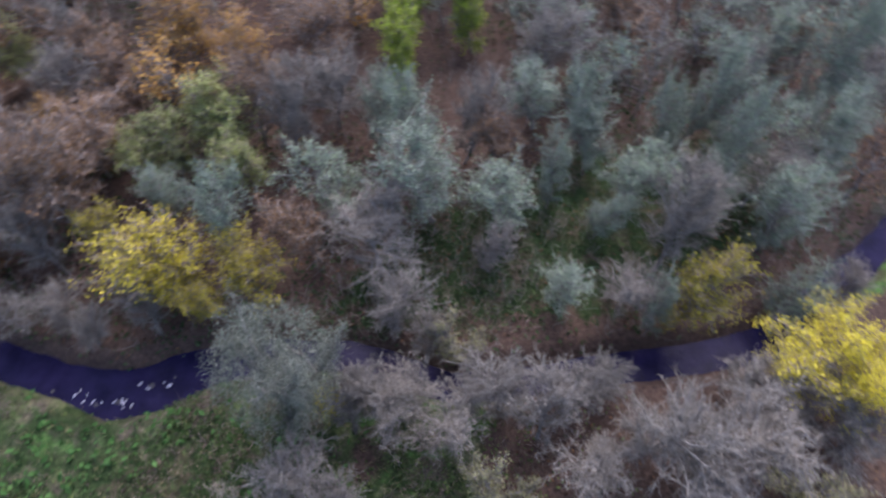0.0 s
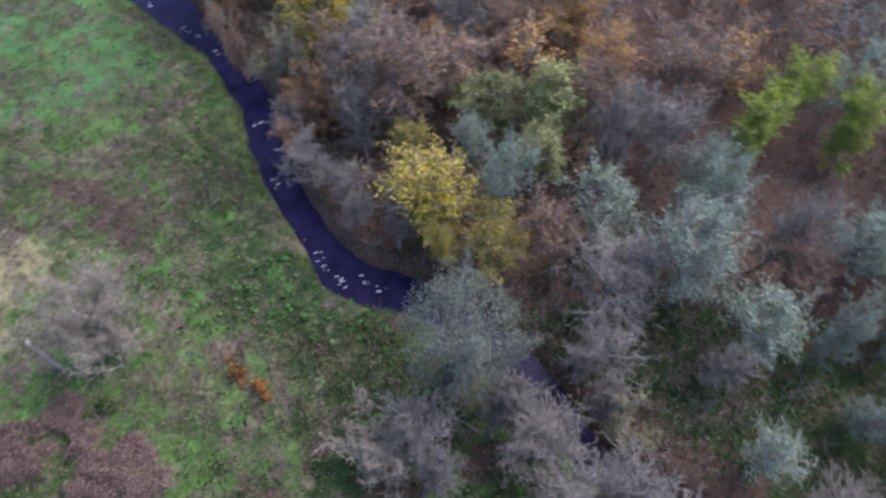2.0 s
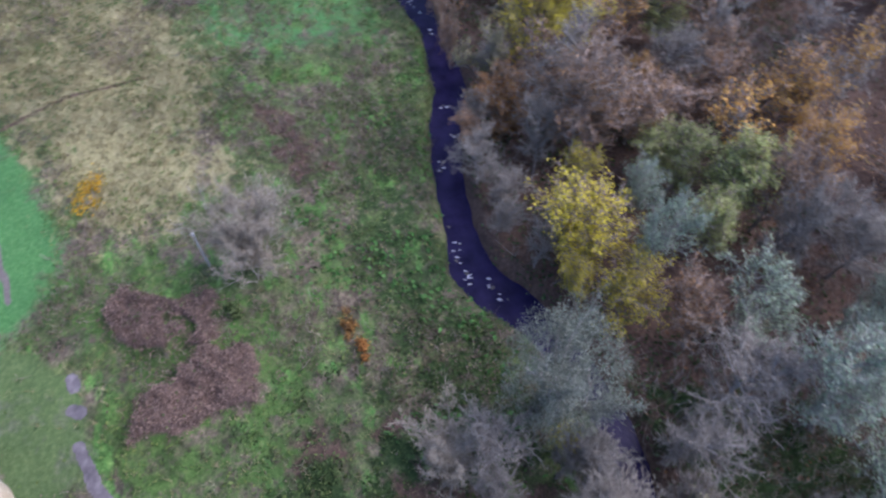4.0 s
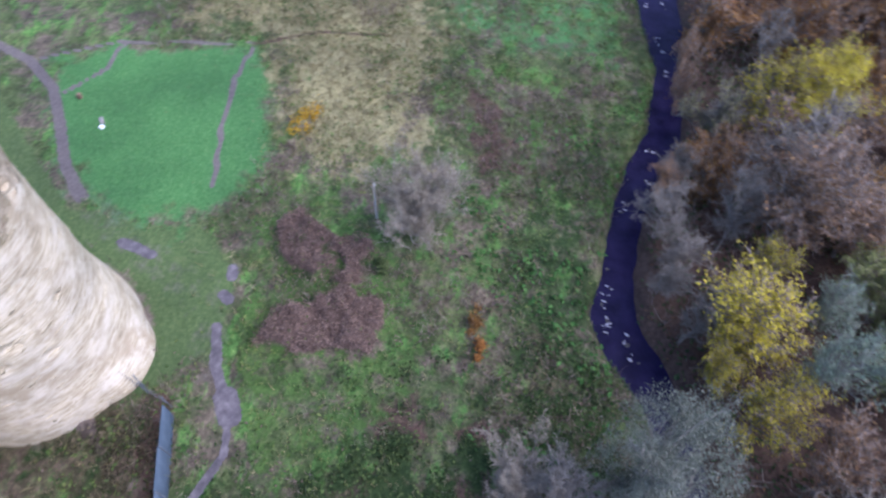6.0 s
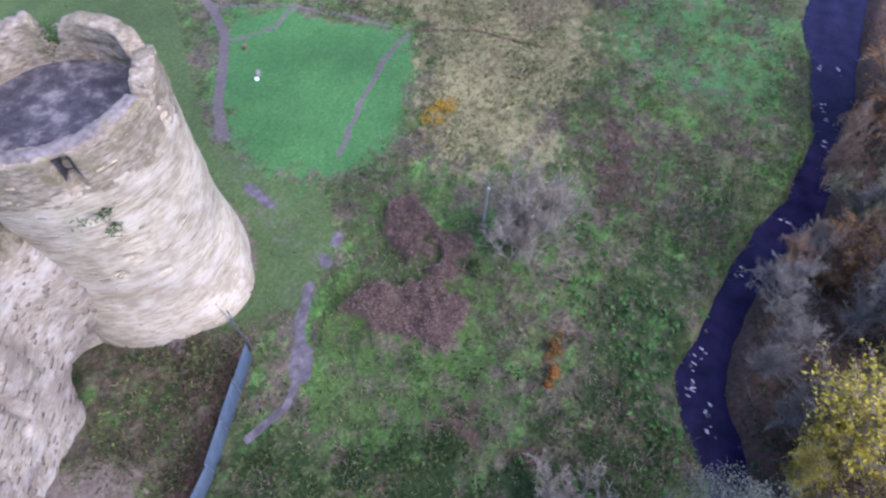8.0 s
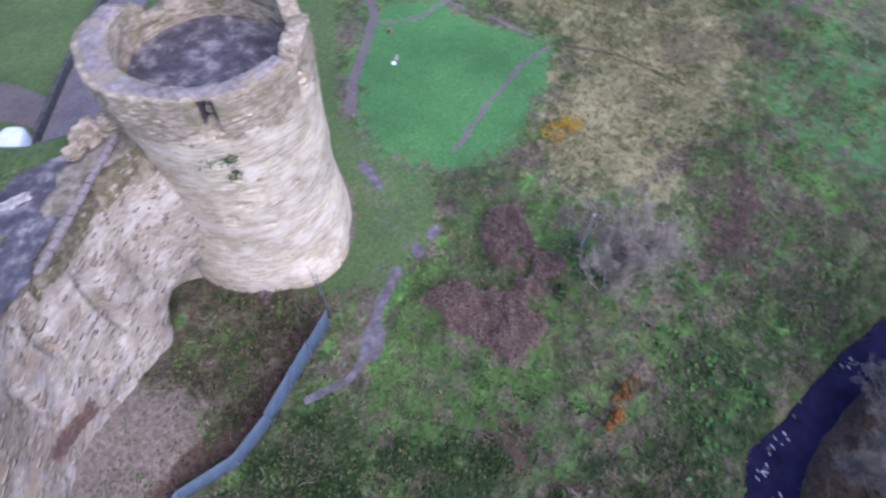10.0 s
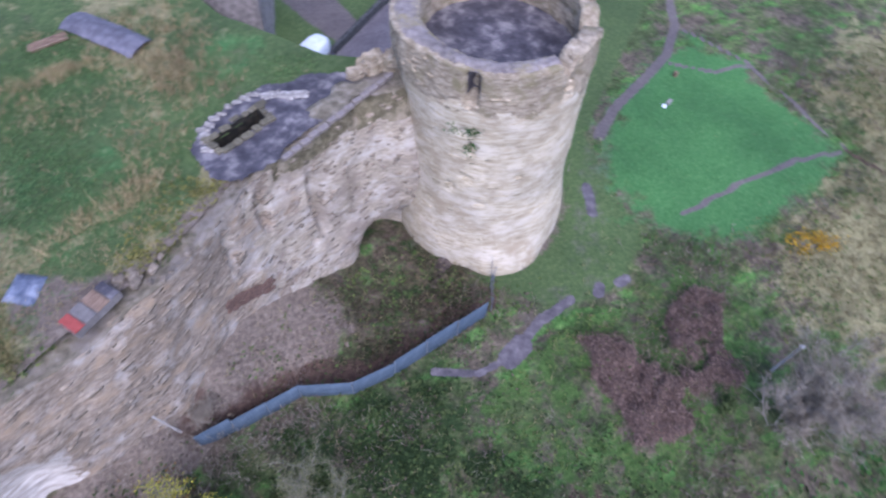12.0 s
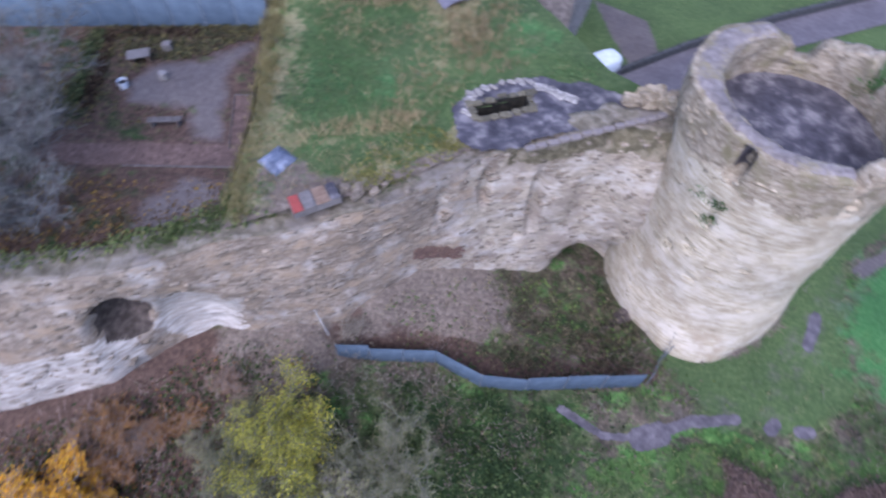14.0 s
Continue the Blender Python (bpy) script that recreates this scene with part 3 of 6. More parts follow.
def rim(deg):
    """The height of the broken parapet by the bearing round the tower."""
    a = np.mod(deg, 360)
    h = np.interp(a, RIM_AT, RIM_HIGH)
    ruin = step(100, 106, a) * (1 - step(285, 292, a))
    return h + (0.12 + 0.35 * ruin) * bumps(a * 0.12, a * 0, 1.5, 3, 1.0) + 0.22 * ruin * bumps(a * 0.5, a * 0, 2.0, 2, 4.0)


def tower_skin(deg, z):
    """The outer radius of the tower."""
    r = TR + 0.64 * (1 - step(0, 6, z)) + 0.7 * (1 - step(0.0, 2.6, z)) * np.exp(-((deg - 86) / 23) ** 4) + 0.5 * step(11.0, 14.5, z) * step(-70, -40, np.where(deg > 180, deg - 360, deg)) * (1 - step(0, 25, np.where(deg > 180, deg - 360, deg))) + 0.12 * bumps(deg * 0.09, z, 2.0, 4, 3.0) + (0.05 + 0.07 * step(12, 13.5, z)) * bumps(deg * 0.09, z * 2.2, 0.5, 2, 7.0)
    for a, zz, wa, wz_, dp in ((49.5, 14.35, 3.4, 0.95, 1.0), (51.9, 10.4, 2.0, 0.45, 0.5), (48.0, 11.5, 4.5, 0.25, 0.25), (51, 8.0, 3.5, 0.25, 0.2), (60, 6.0, 4, 0.15, 0.15), (72, 10.8, 6, 0.12, 0.12), (107, 13.8, 3, 0.6, 0.4), (84, 8.2, 3, 0.2, 0.15), (40, 7.0, 3, 0.3, 0.2)):
        q = ((deg - a) / wa) ** 4 + ((z - zz) / wz_) ** 4
        r = r - dp * np.exp(-q)
    return r


ta = np.linspace(0, 360, 221)
tv = np.linspace(0, 1, 80)
A2, V2 = np.meshgrid(ta, tv, indexing="ij")
Z2 = -0.6 + (rim(A2) + 0.6) * V2
R2 = tower_skin(A2, Z2)
top_r = np.linspace(0.0, 1.0, 5)[1:]
Rt = R2[:, -1:] + (4.15 - R2[:, -1:]) * top_r
Zt = rim(ta)[:, None] + 0.18 * bumps(ta[:, None] * 0.3 + 0 * Rt, Rt, 0.7, 2)
iv = np.linspace(0, 1, 15)[1:]
Zi = Zt[:, -1:] + (12.8 - Zt[:, -1:]) * iv
Ri = 4.17 + 0.35 * bumps(ta[:, None] * 0.07 + 0 * Zi, Zi * 1.5, 0.7, 3, 4.0)
RR, ZZ = np.concatenate([R2, Rt, Ri], 1), np.concatenate([Z2, Zt, Zi], 1)
AA = np.radians(ta)[:, None] + 0 * RR
tv3 = np.stack([TX + RR * np.cos(AA), TY + RR * np.sin(AA), ZZ], 2)
tower = empty("round_tower", label="roofless round tower of pale buff stone with broken parapet", category="tower")
tf = grid_faces(*RR.shape)[:, ::-1]
t_a, t_z = np.degrees(AA).ravel()[tf].mean(1), ZZ.ravel()[tf].mean(1)
t_v = (np.arange(RR.shape[1])[None, :] + 0 * RR).ravel()[tf].mean(1)
high = (t_z > 13.0 + 2.2 * bumps(t_a * 0.09, t_z, 1.6, 3, 14.0)) | (t_v > 79)
# Slot faces take the dark paving colour to imitate shade in the recess.
slot = (np.abs(t_a - 49.5) < 3.8) & (np.abs(t_z - 14.6) < 0.68) & (t_v < 79)
for nm, pick, mat_ in (("tower_wall", ~high & ~slot, STONE), ("parapet", high & ~slot, WEATHERED), ("window_slot", slot, SLATE)):
    me = mesh_of(nm, tv3.reshape(-1, 3), tf[pick], mat_)
    bm = bmesh.new()
    bm.from_mesh(me)
    bmesh.ops.delete(bm, geom=[q for q in bm.verts if not q.link_faces], context="VERTS")
    bm.to_mesh(me)
    bm.free()
    part(nm, me, parent=tower, label={"parapet": "broken parapet of weathered brown rubble", "window_slot": "tall window slot with its shade painted dark"}.get(nm, ""))
fr, fa = np.meshgrid(np.linspace(0.02, 4.4, 14), np.radians(np.linspace(0, 360, 61)), indexing="ij")
fz_ = 13.1 + 0.12 * bumps(fr * np.cos(fa), fr * np.sin(fa), 1.5, 3)
part("tower_floor", mesh_of("tower_floor", np.stack([TX + fr * np.cos(fa), TY + fr * np.sin(fa), fz_], 2).reshape(-1, 3), grid_faces(14, 61), SLATE, smooth=True), parent=tower, label="dark wet paved floor")
ca = np.linspace(288, 458, 150)
cu = np.linspace(0, 1, 6)
CA, CU = np.meshgrid(ca, cu, indexing="ij")
CO = tower_skin(CA, 15.3 + 0 * CA) - 0.14
CR = np.where(CU == 1, 4.1, CO + (4.14 - CO) * CU) + 0.1 * bumps(CA * 0.2, CU * 3, 0.8, 2)
CZ2 = rim(CA) + 0.11 + 0.07 * bumps(CA * 0.3, CU * 2, 0.8, 2) - 0.22 * ((CU == 0) | (CU == 1))
part("coping", mesh_of("coping", np.stack([TX + CR * np.cos(np.radians(CA)), TY + CR * np.sin(np.radians(CA)), CZ2], 2).reshape(-1, 3), grid_faces(150, 6)[:, ::-1], COPING), parent=tower, label="worn lilac-grey coping with yellow lichen")

# ---- castle court, raised behind the wall ----
EAST = [(11.6, -13.6), (12.6, -20.6), (14.8, -29.7), (19.0, -47.0)]
WESTSIDE = [(-8.6, -25.8), (-5.2, -27.6), (-0.7, -33.1), (5.0, -47.0)]
cs, cw = np.meshgrid(np.linspace(0, 3, 100), np.linspace(0, 1, 90), indexing="ij")


def along(pts, s):
    return np.interp(s, range(len(pts)), [p[0] for p in pts]), np.interp(s, range(len(pts)), [p[1] for p in pts])


ex, ey = along(EAST, cs)
wx2, wy2 = along(WESTSIDE, cs)
qx, qy = ex + (wx2 - ex) * cw, ey + (wy2 - ey) * cw
front_x = EAST[0][0] + (WESTSIDE[0][0] - EAST[0][0]) * cw
bend = np.interp(front_x, CX, CY) - 0.9 - (EAST[0][1] + (WESTSIDE[0][1] - EAST[0][1]) * cw)
qy = qy + bend * np.clip(1 - cs, 0, 1) * np.sin(np.pi * np.clip(cw, 0, 1)) ** 0.3
qz = 11.5 + 0.3 * bumps(qx, qy, 6, 4) + 0.12 * bumps(qx, qy, 1.0, 2)
# the long pit in the paving
PIT = [(1.8, -23.2), (-0.8, -24.6), (-1.1, -23.65), (1.3, -22.35)]
pit_in = inside(qx, qy, [(0.2 + (x - 0.2) * 1.2, -23.8 + (y + 23.8) * 1.3) for x, y in PIT], 0.01)
qf = grid_faces(100, 90)
qf = qf[(pit_in.ravel()[qf] < 0.5).any(1)]
court_mesh = mesh_of("courtyard_turf", np.stack([qx, qy, qz], 2).reshape(-1, 3), qf, GROUND, smooth=True)
qx, qy = qx.ravel(), qy.ravel()
edge = np.minimum(line_distance(qx, qy, EAST), line_distance(qx, qy, list(zip(CX, CY))))
paint(court_mesh, "zone_c", 0.7 * step(0.3, 1.5, edge), 0 * qx, 0 * qx)
paint(court_mesh, "zone_a", 0.2 * step(0.8, 3.2, edge) + 0.2 * inside(qx, qy, [(11, -17), (12, -26), (5, -26), (5, -20)], 1.5) + 0.25 * inside(qx, qy, [(-1, -27.5), (-3, -30), (1, -32), (2, -28)], 0.8), 0.5 * (1 - step(1.2, 3.2, edge)) + 0.08 + 0.9 * np.clip(bumps(qx, qy, 2.2, 4, 23.0), 0, 0.5) + 0.4 * inside(qx, qy, [(4, -27), (1, -33), (4, -40), (8, -36)], 1.5), 0 * qx)
paint(court_mesh, "zone_b", 0 * qx, 0.72 * (1 - step(0.6, 2.3, line_distance(qx, qy, list(zip(CX, CY))) + 1.2 * bumps(qx, qy, 1.5, 3, 51.0))) + 0.66 * inside(qx, qy, [(11.3, -15.3), (6.5, -15.8), (6.5, -17.0), (9.3, -18.3), (11.3, -18.6)], 0.6), 0 * qx)
court = empty("courtyard", label="raised grassy castle court with dry tufts at its edges", category="courtyard", kind="structure")
part("courtyard_turf", court_mesh, parent=court)


def retaining(nm, pts, top, flip, owner):
    """A rough upright wall face along a line, from below ground to its top."""
    k = len(pts) - 1
    us, vs = np.meshgrid(np.linspace(0, k, 40 * k), np.linspace(0, 1, 30), indexing="ij")
    bx, by = along(pts, us)
    dx, dy = np.gradient(bx, axis=0), np.gradient(by, axis=0)
    dl = np.maximum(np.hypot(dx, dy), 1e-6)
    bz = -0.5 + (top + 0.5) * vs
    o = (0.35 * bumps(us * 9, bz, 2.0, 4, 3.0) + 0.3) * flip
    part(nm, mesh_of(nm, np.stack([bx - dy / dl * o, by + dx / dl * o, bz], 2).reshape(-1, 3), grid_faces(40 * k, 30)[:, ::flip], GREYSTONE), parent=owner)


retaining("retaining_wall_east", EAST, 11.3, 1, court)
retaining("retaining_wall_west", WESTSIDE, 11.1, -1, court)
retaining("retaining_wall_south", [(41.8, -46.8), (30, -46.8), (19, -46.9), (5, -46.9)], 11.5, 1, court)
retaining("retaining_wall_garden", [(41.8, -1.4), (41.8, -16), (41.8, -32), (41.8, -46.8)], 10.5, 1, court)
# The lining's near-black colour stands in for the darkness down the pit.
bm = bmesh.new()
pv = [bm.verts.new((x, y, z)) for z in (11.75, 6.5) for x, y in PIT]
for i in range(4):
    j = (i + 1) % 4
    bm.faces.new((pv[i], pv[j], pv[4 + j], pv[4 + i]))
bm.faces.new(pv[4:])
part("pit_lining", bm, PIT_STONE_SHADE, court, "stone-lined pit, coloured near-black for its inner shade")
PAVED = [(2.9, -22.5), (2.2, -24.2), (0.5, -25.4), (-1.6, -26.1), (-4.6, -25.9), (-7.2, -25.3), (-7.4, -24.4), (-5.3, -23.4), (-1.5, -21.2), (0.9, -19.9), (2.4, -20.6)]
u1, v1 = np.meshgrid(np.arange(-8, 3.6, 0.13), np.arange(-26.8, -20, 0.13), indexing="ij")
keep = inside(u1 + 0.7 * bumps(u1, v1, 1.3, 3, 31.0), v1 + 0.7 * bumps(u1, v1, 1.3, 3, 37.0), PAVED, 0.01) * (1 - inside(u1, v1, PIT, 0.01))
wob = bumps(u1, v1, 0.8, 2, 2.0)
f1 = grid_faces(*u1.shape)
f1 = f1[(keep.ravel()[f1] > 0.5).all(1)]
pz = 11.72 + 0.05 * wob
paving = part("paving", mesh_of("paving", np.stack([u1, v1, pz], 2).reshape(-1, 3), f1, SLATE, smooth=True), parent=court, label="dark wet paving round the pit")

# ---- garden terrace east of the court ----
ux, uy = np.meshgrid(np.arange(11.2, 42, 0.3), np.arange(-47, -1, 0.3), indexing="ij")
uz = 10.4 + 0.12 * bumps(ux, uy, 3, 4)
lim = (uy < np.interp(ux, CX, CY) - 0.5) & (ux > np.interp(uy, [-47, -29.7, -20.6, -13.6], [19.0, 14.8, 12.6, 11.6]) - 0.2)
gf = grid_faces(*ux.shape)
gf = gf[lim.ravel()[gf].all(1)]
garden_mesh = mesh_of("garden", np.stack([ux, uy, uz], 2).reshape(-1, 3), gf, GROUND, smooth=True)
ux, uy = ux.ravel(), uy.ravel()
straight = np.maximum(inside(ux, uy, [(12.7, -17.9), (20.0, -16.6), (23.5, -16.6), (22.0, -17.8), (13.6, -19.3)], 0.25), inside(ux, uy, [(12.5, -18.8), (13.6, -18.7), (14.75, -22.7), (13.5, -22.9)], 0.15))
lilac = np.maximum(inside(ux, uy, [(14.6, -27.4), (15.5, -24.0), (14.9, -22.4), (13.9, -19.2), (15.9, -19.0), (16.8, -21.0), (20.1, -20.7), (20.8, -22.3), (20.2, -24.2), (17.8, -25.0), (15.9, -26.8)], 1.3), inside(ux, uy, [(15.3, -16.9), (12.5, -17.1), (12.9, -15.4), (14.4, -13.5), (16.0, -12.8), (16.6, -14.7)], 1.3))
gpath = np.maximum(straight, lilac)
bed = inside(ux, uy, [(12.4, -13.8), (12.6, -17.0), (20, -16), (24, -12), (20, -9.5)], 0.7)
paint(garden_mesh, "zone_a", 0 * ux, 0.35 * inside(ux, uy, [(15.5, -28), (17, -22), (23, -18.5), (27, -28)], 1.0) * (1 - gpath), np.maximum(bed, 0.72))
paint(garden_mesh, "zone_c", 0 * ux, 0.4 * (1 - gpath), 0 * ux)
paint(garden_mesh, "zone_b", 0.95 * straight, 0 * ux, 0.78 * lilac)
tagged(part("garden", garden_mesh), "garden terrace of brown paths, borders and fallen leaves", "garden", kind="structure")

# ---- trees ----
rng = np.random.RandomState(11)


def unit(v):
    return v / np.maximum(np.linalg.norm(v, axis=-1, keepdims=True), 1e-9)


def tubes(p0, p1, r0, r1, sides):
    """Tapered tubes from p0 to p1; a tip of no radius ends in a point."""
    p0, p1 = np.asarray(p0, float), np.asarray(p1, float)
    d = unit(p1 - p0)
    ref = np.where(np.abs(d[:, 2:3]) > 0.9, [[1.0, 0, 0]], [[0, 0, 1.0]])
    a = unit(np.cross(d, ref))
    b = np.cross(d, a)
    ang = np.arange(sides) * 2 * np.pi / sides
    ringv = a[:, None] * np.cos(ang)[None, :, None] + b[:, None] * np.sin(ang)[None, :, None]
    m = len(p0)
    k = np.arange(sides)
    if np.ndim(r1) == 0 and r1 == 0:
        v = np.concatenate([p0[:, None] + ringv * np.reshape(r0, (-1, 1, 1)), p1[:, None]], 1)
        f = (np.arange(m)[:, None, None] * (sides + 1) + np.stack([k, (k + 1) % sides, np.full(sides, sides)], 1)[None]).reshape(-1, 3)
        return v.reshape(-1, 3), f
    v = np.concatenate([p0[:, None] + ringv * np.reshape(r0, (-1, 1, 1)), p1[:, None] + ringv * np.reshape(r1, (-1, 1, 1))], 1)
    f = (np.arange(m)[:, None, None] * (2 * sides) + np.stack([k, (k + 1) % sides, sides + (k + 1) % sides, sides + k], 1)[None]).reshape(-1, 4)
    return v.reshape(-1, 3), f


def leaves(centres, size, flat=0.0):
    """One small bent leaf, two triangles, at each centre."""
    m = len(centres)
    n = unit(rng.normal(size=(m, 3)) + [0, 0, flat])
    a = unit(np.cross(n, rng.normal(size=(m, 3))))
    b = np.cross(n, a)
    s = size * rng.uniform(0.6, 1.35, (m, 1))
    lift = n * s * 0.25
    v = np.stack([centres - a * s, centres - b * s * 0.55 + lift, centres + a * s, centres + b * s * 0.55 + lift], 1).reshape(-1, 3)
    i = np.arange(m)[:, None] * 4
    return v, np.concatenate([i + [0, 1, 2], i + [0, 2, 3]], 0)


def grow(start, way, length, bend, n):
    """A wandering limb: its points."""
    pts, p, d = [start], start, unit(way)
    for _ in range(n):
        d = unit(d + rng.normal(scale=0.16, size=3) + bend)
        p = p + d * length / n
        pts.append(p)
    return np.array(pts)


def tree_parts(stems, limbs, twigs, low, droop, top=10.0, wide=3.0, fork=8, inner=90):
    """A tree of 10 m with a crown of 3 m radius: its wood, and the twigs' feet and tips."""
    P0, P1, R0, R1 = [], [], [], []
    feet, tips = [], []

    def run(pts, ra, rb):
        r = np.linspace(ra, rb, len(pts))
        P0.extend(pts[:-1]), P1.extend(pts[1:]), R0.extend(r[:-1]), R1.extend(r[1:])

    for s in range(stems):
        az = 2 * np.pi * (s + rng.rand()) / stems
        lean = 0.05 if stems == 1 else rng.uniform(0.25, 0.8)
        way = np.array([np.cos(az) * lean, np.sin(az) * lean, 1.0])
        hgt = top * (0.93 if stems == 1 else rng.uniform(0.6, 0.85))
        trunk = grow(np.array([0, 0, -0.3]), way, hgt, np.array([0, 0, 0.02]), 8)
        slim = 0.4 if stems > 4 else 1.0
        run(trunk, 0.17 if stems == 1 else 0.10 * slim, 0.03 * slim)
        for k in range(max(1, limbs // stems)):
            u = low + (0.97 - low) * (k + rng.rand()) / max(1, limbs // stems)
            base = np.array([np.interp(u * 8, range(9), trunk[:, c]) for c in range(3)])
            a2 = k * 2.4 + rng.rand() * 1.2
            hgt_u = (base[2] / top - low) / (1 - low)
            reach = wide * (0.35 + 0.75 * math.sin(math.pi * min(1, max(0.05, 0.18 + 0.80 * hgt_u)))) * rng.uniform(0.75, 1.15)
            rise = rng.uniform(0.35, 0.9) + 0.7 * max(0, hgt_u)
            way2 = np.array([math.cos(a2), math.sin(a2), rise])
            limb = grow(base, way2, reach * 1.15, np.array([0, 0, 0.10 - droop]), 5)
            run(limb, 0.075 * slim, 0.03 * slim)
            t = rng.uniform(0.2, 1, twigs)
            f = np.stack([np.interp(t * 5, range(6), limb[:, c]) for c in range(3)], 1)
            feet.append(f)
            tips.append(f + unit(unit(limb[-1] - limb[0]) * 0.7 + rng.normal(scale=0.7, size=(twigs, 3))) * rng.uniform(0.35, 0.9, (twigs, 1)))
            for j in range(fork):
                w = rng.uniform(0.25, 1.0)
                b2 = np.array([np.interp(w * 5, range(6), limb[:, c]) for c in range(3)])
                d2 = unit(limb[-1] - limb[0]) + rng.normal(scale=0.65, size=3) + [0, 0, 0.15 - droop]
                sub = grow(b2, d2, reach * rng.uniform(0.35, 0.8), np.array([0, 0, 0.06 - droop]), 2)
                run(sub, 0.030 * slim, 0.013 * slim)
                t = rng.uniform(0.1, 1, twigs)
                f = np.stack([np.interp(t * 2, range(3), sub[:, c]) for c in range(3)], 1)
                d3 = unit(sub[-1] - sub[0]) * 0.8 + rng.normal(scale=0.6, size=(twigs, 3)) + [0, 0, 0.25 - 2 * droop]
                feet.append(f)
                tips.append(f + unit(d3) * rng.uniform(0.35, 1.05, (twigs, 1)))
    feet, tips, P0, P1 = np.concatenate(feet), np.concatenate(tips), np.array(P0), np.array(P1)
    far = np.percentile(np.hypot(tips[:, 0], tips[:, 1]), inner)
    fit = np.array([wide / far, wide / far, top / np.percentile(tips[:, 2], 99.5)])
    return (P0 * fit, P1 * fit, np.array(R0), np.array(R1)), feet * fit, tips * fit


def sprays(feet, tips, thick):
    """Each twig with two finer side shoots."""
    v, f = tubes(feet, tips, np.full(len(feet), thick), 0, 3)
    d = tips - feet
    size = np.linalg.norm(d, axis=1, keepdims=True)
    vs, fs, n = [v], [f], len(v)
    for u in (0.3, 0.62):
        b = feet + d * u
        t = b + unit(d / size + rng.normal(scale=0.75, size=d.shape)) * size * rng.uniform(0.4, 0.75, size.shape)
        w = unit(np.cross(t - b, rng.normal(size=d.shape))) * thick * 0.85
        vs.append(np.stack([b - w, b + w, t], 1).reshape(-1, 3))
        fs.append(n + np.arange(len(b) * 3).reshape(-1, 3))
        n += len(b) * 3
    return np.concatenate(vs), np.concatenate(fs)


TWIG_GREY = foliage("grey_twigs", [(0.115, 0.105, 0.094), (0.20, 0.187, 0.17), (0.30, 0.285, 0.262)], 0)
TWIG_SHRUB = foliage("thorny_grey_brown_twigs", [(0.125, 0.110, 0.086), (0.225, 0.203, 0.168), (0.335, 0.308, 0.262)], 0)
TWIG_WILLOW = foliage("willow_twigs", [(0.095, 0.11, 0.098), (0.15, 0.168, 0.148), (0.205, 0.225, 0.20)], 0)
TWIG_OLIVE = foliage("olive_grey_twigs", [(0.085, 0.088, 0.058), (0.145, 0.148, 0.10), (0.23, 0.23, 0.165)], 0)
TWIG_DUSK = foliage("thin_purple_grey_twigs", [(0.075, 0.078, 0.076), (0.125, 0.13, 0.127), (0.185, 0.19, 0.186)], 0)
TWIG_SILVER = foliage("lichened_silver_twigs", [(0.14, 0.162, 0.14), (0.235, 0.27, 0.235), (0.35, 0.385, 0.34)], 0)
TWIG_BROWN = foliage("brown_twigs", [(0.13, 0.10, 0.085), (0.24, 0.19, 0.165), (0.35, 0.29, 0.255)], 0)
LEAF = {
    "yellow": foliage("yellow_leaves", [(0.28, 0.26, 0.04), (0.52, 0.45, 0.05), (0.68, 0.58, 0.075)]),
    "brightyellow": foliage("bright_yellow_leaves", [(0.42, 0.37, 0.04), (0.70, 0.62, 0.06), (0.80, 0.72, 0.10)]),
    "lime": foliage("lime_leaves", [(0.20, 0.30, 0.04), (0.34, 0.46, 0.05), (0.44, 0.54, 0.08)]),
    "olive": foliage("olive_leaves", [(0.20, 0.24, 0.085), (0.33, 0.385, 0.14), (0.46, 0.50, 0.21)]),
    "silver": foliage("grey_green_leaves", [(0.16, 0.235, 0.155), (0.275, 0.375, 0.262), (0.385, 0.48, 0.35)]),
    "willow": foliage("willow_leaves", [(0.12, 0.138, 0.105), (0.205, 0.228, 0.182), (0.31, 0.335, 0.28)]),
    "orange": foliage("orange_leaves", [(0.30, 0.16, 0.05), (0.52, 0.30, 0.075), (0.64, 0.42, 0.13)]),
    "brightorange": foliage("bright_orange_leaves", [(0.38, 0.17, 0.02), (0.62, 0.33, 0.025), (0.70, 0.45, 0.04)]),
    "rust": foliage("rust_leaves", [(0.15, 0.07, 0.03), (0.26, 0.13, 0.045), (0.36, 0.21, 0.07)]),
    "brown": foliage("brown_leaves", [(0.15, 0.088, 0.055), (0.28, 0.17, 0.10), (0.42, 0.26, 0.13)]),
    "yellowgreen": foliage("yellow_green_leaves", [(0.17, 0.19, 0.055), (0.34, 0.35, 0.065), (0.58, 0.52, 0.06)]),
    "scrub": foliage("olive_grey_leaves", [(0.08, 0.095, 0.045), (0.15, 0.165, 0.08), (0.26, 0.265, 0.13)]),
    "fade": foliage("faded_green_leaves", [(0.2, 0.22, 0.11), (0.3, 0.3, 0.15), (0.38, 0.36, 0.2)]),
}
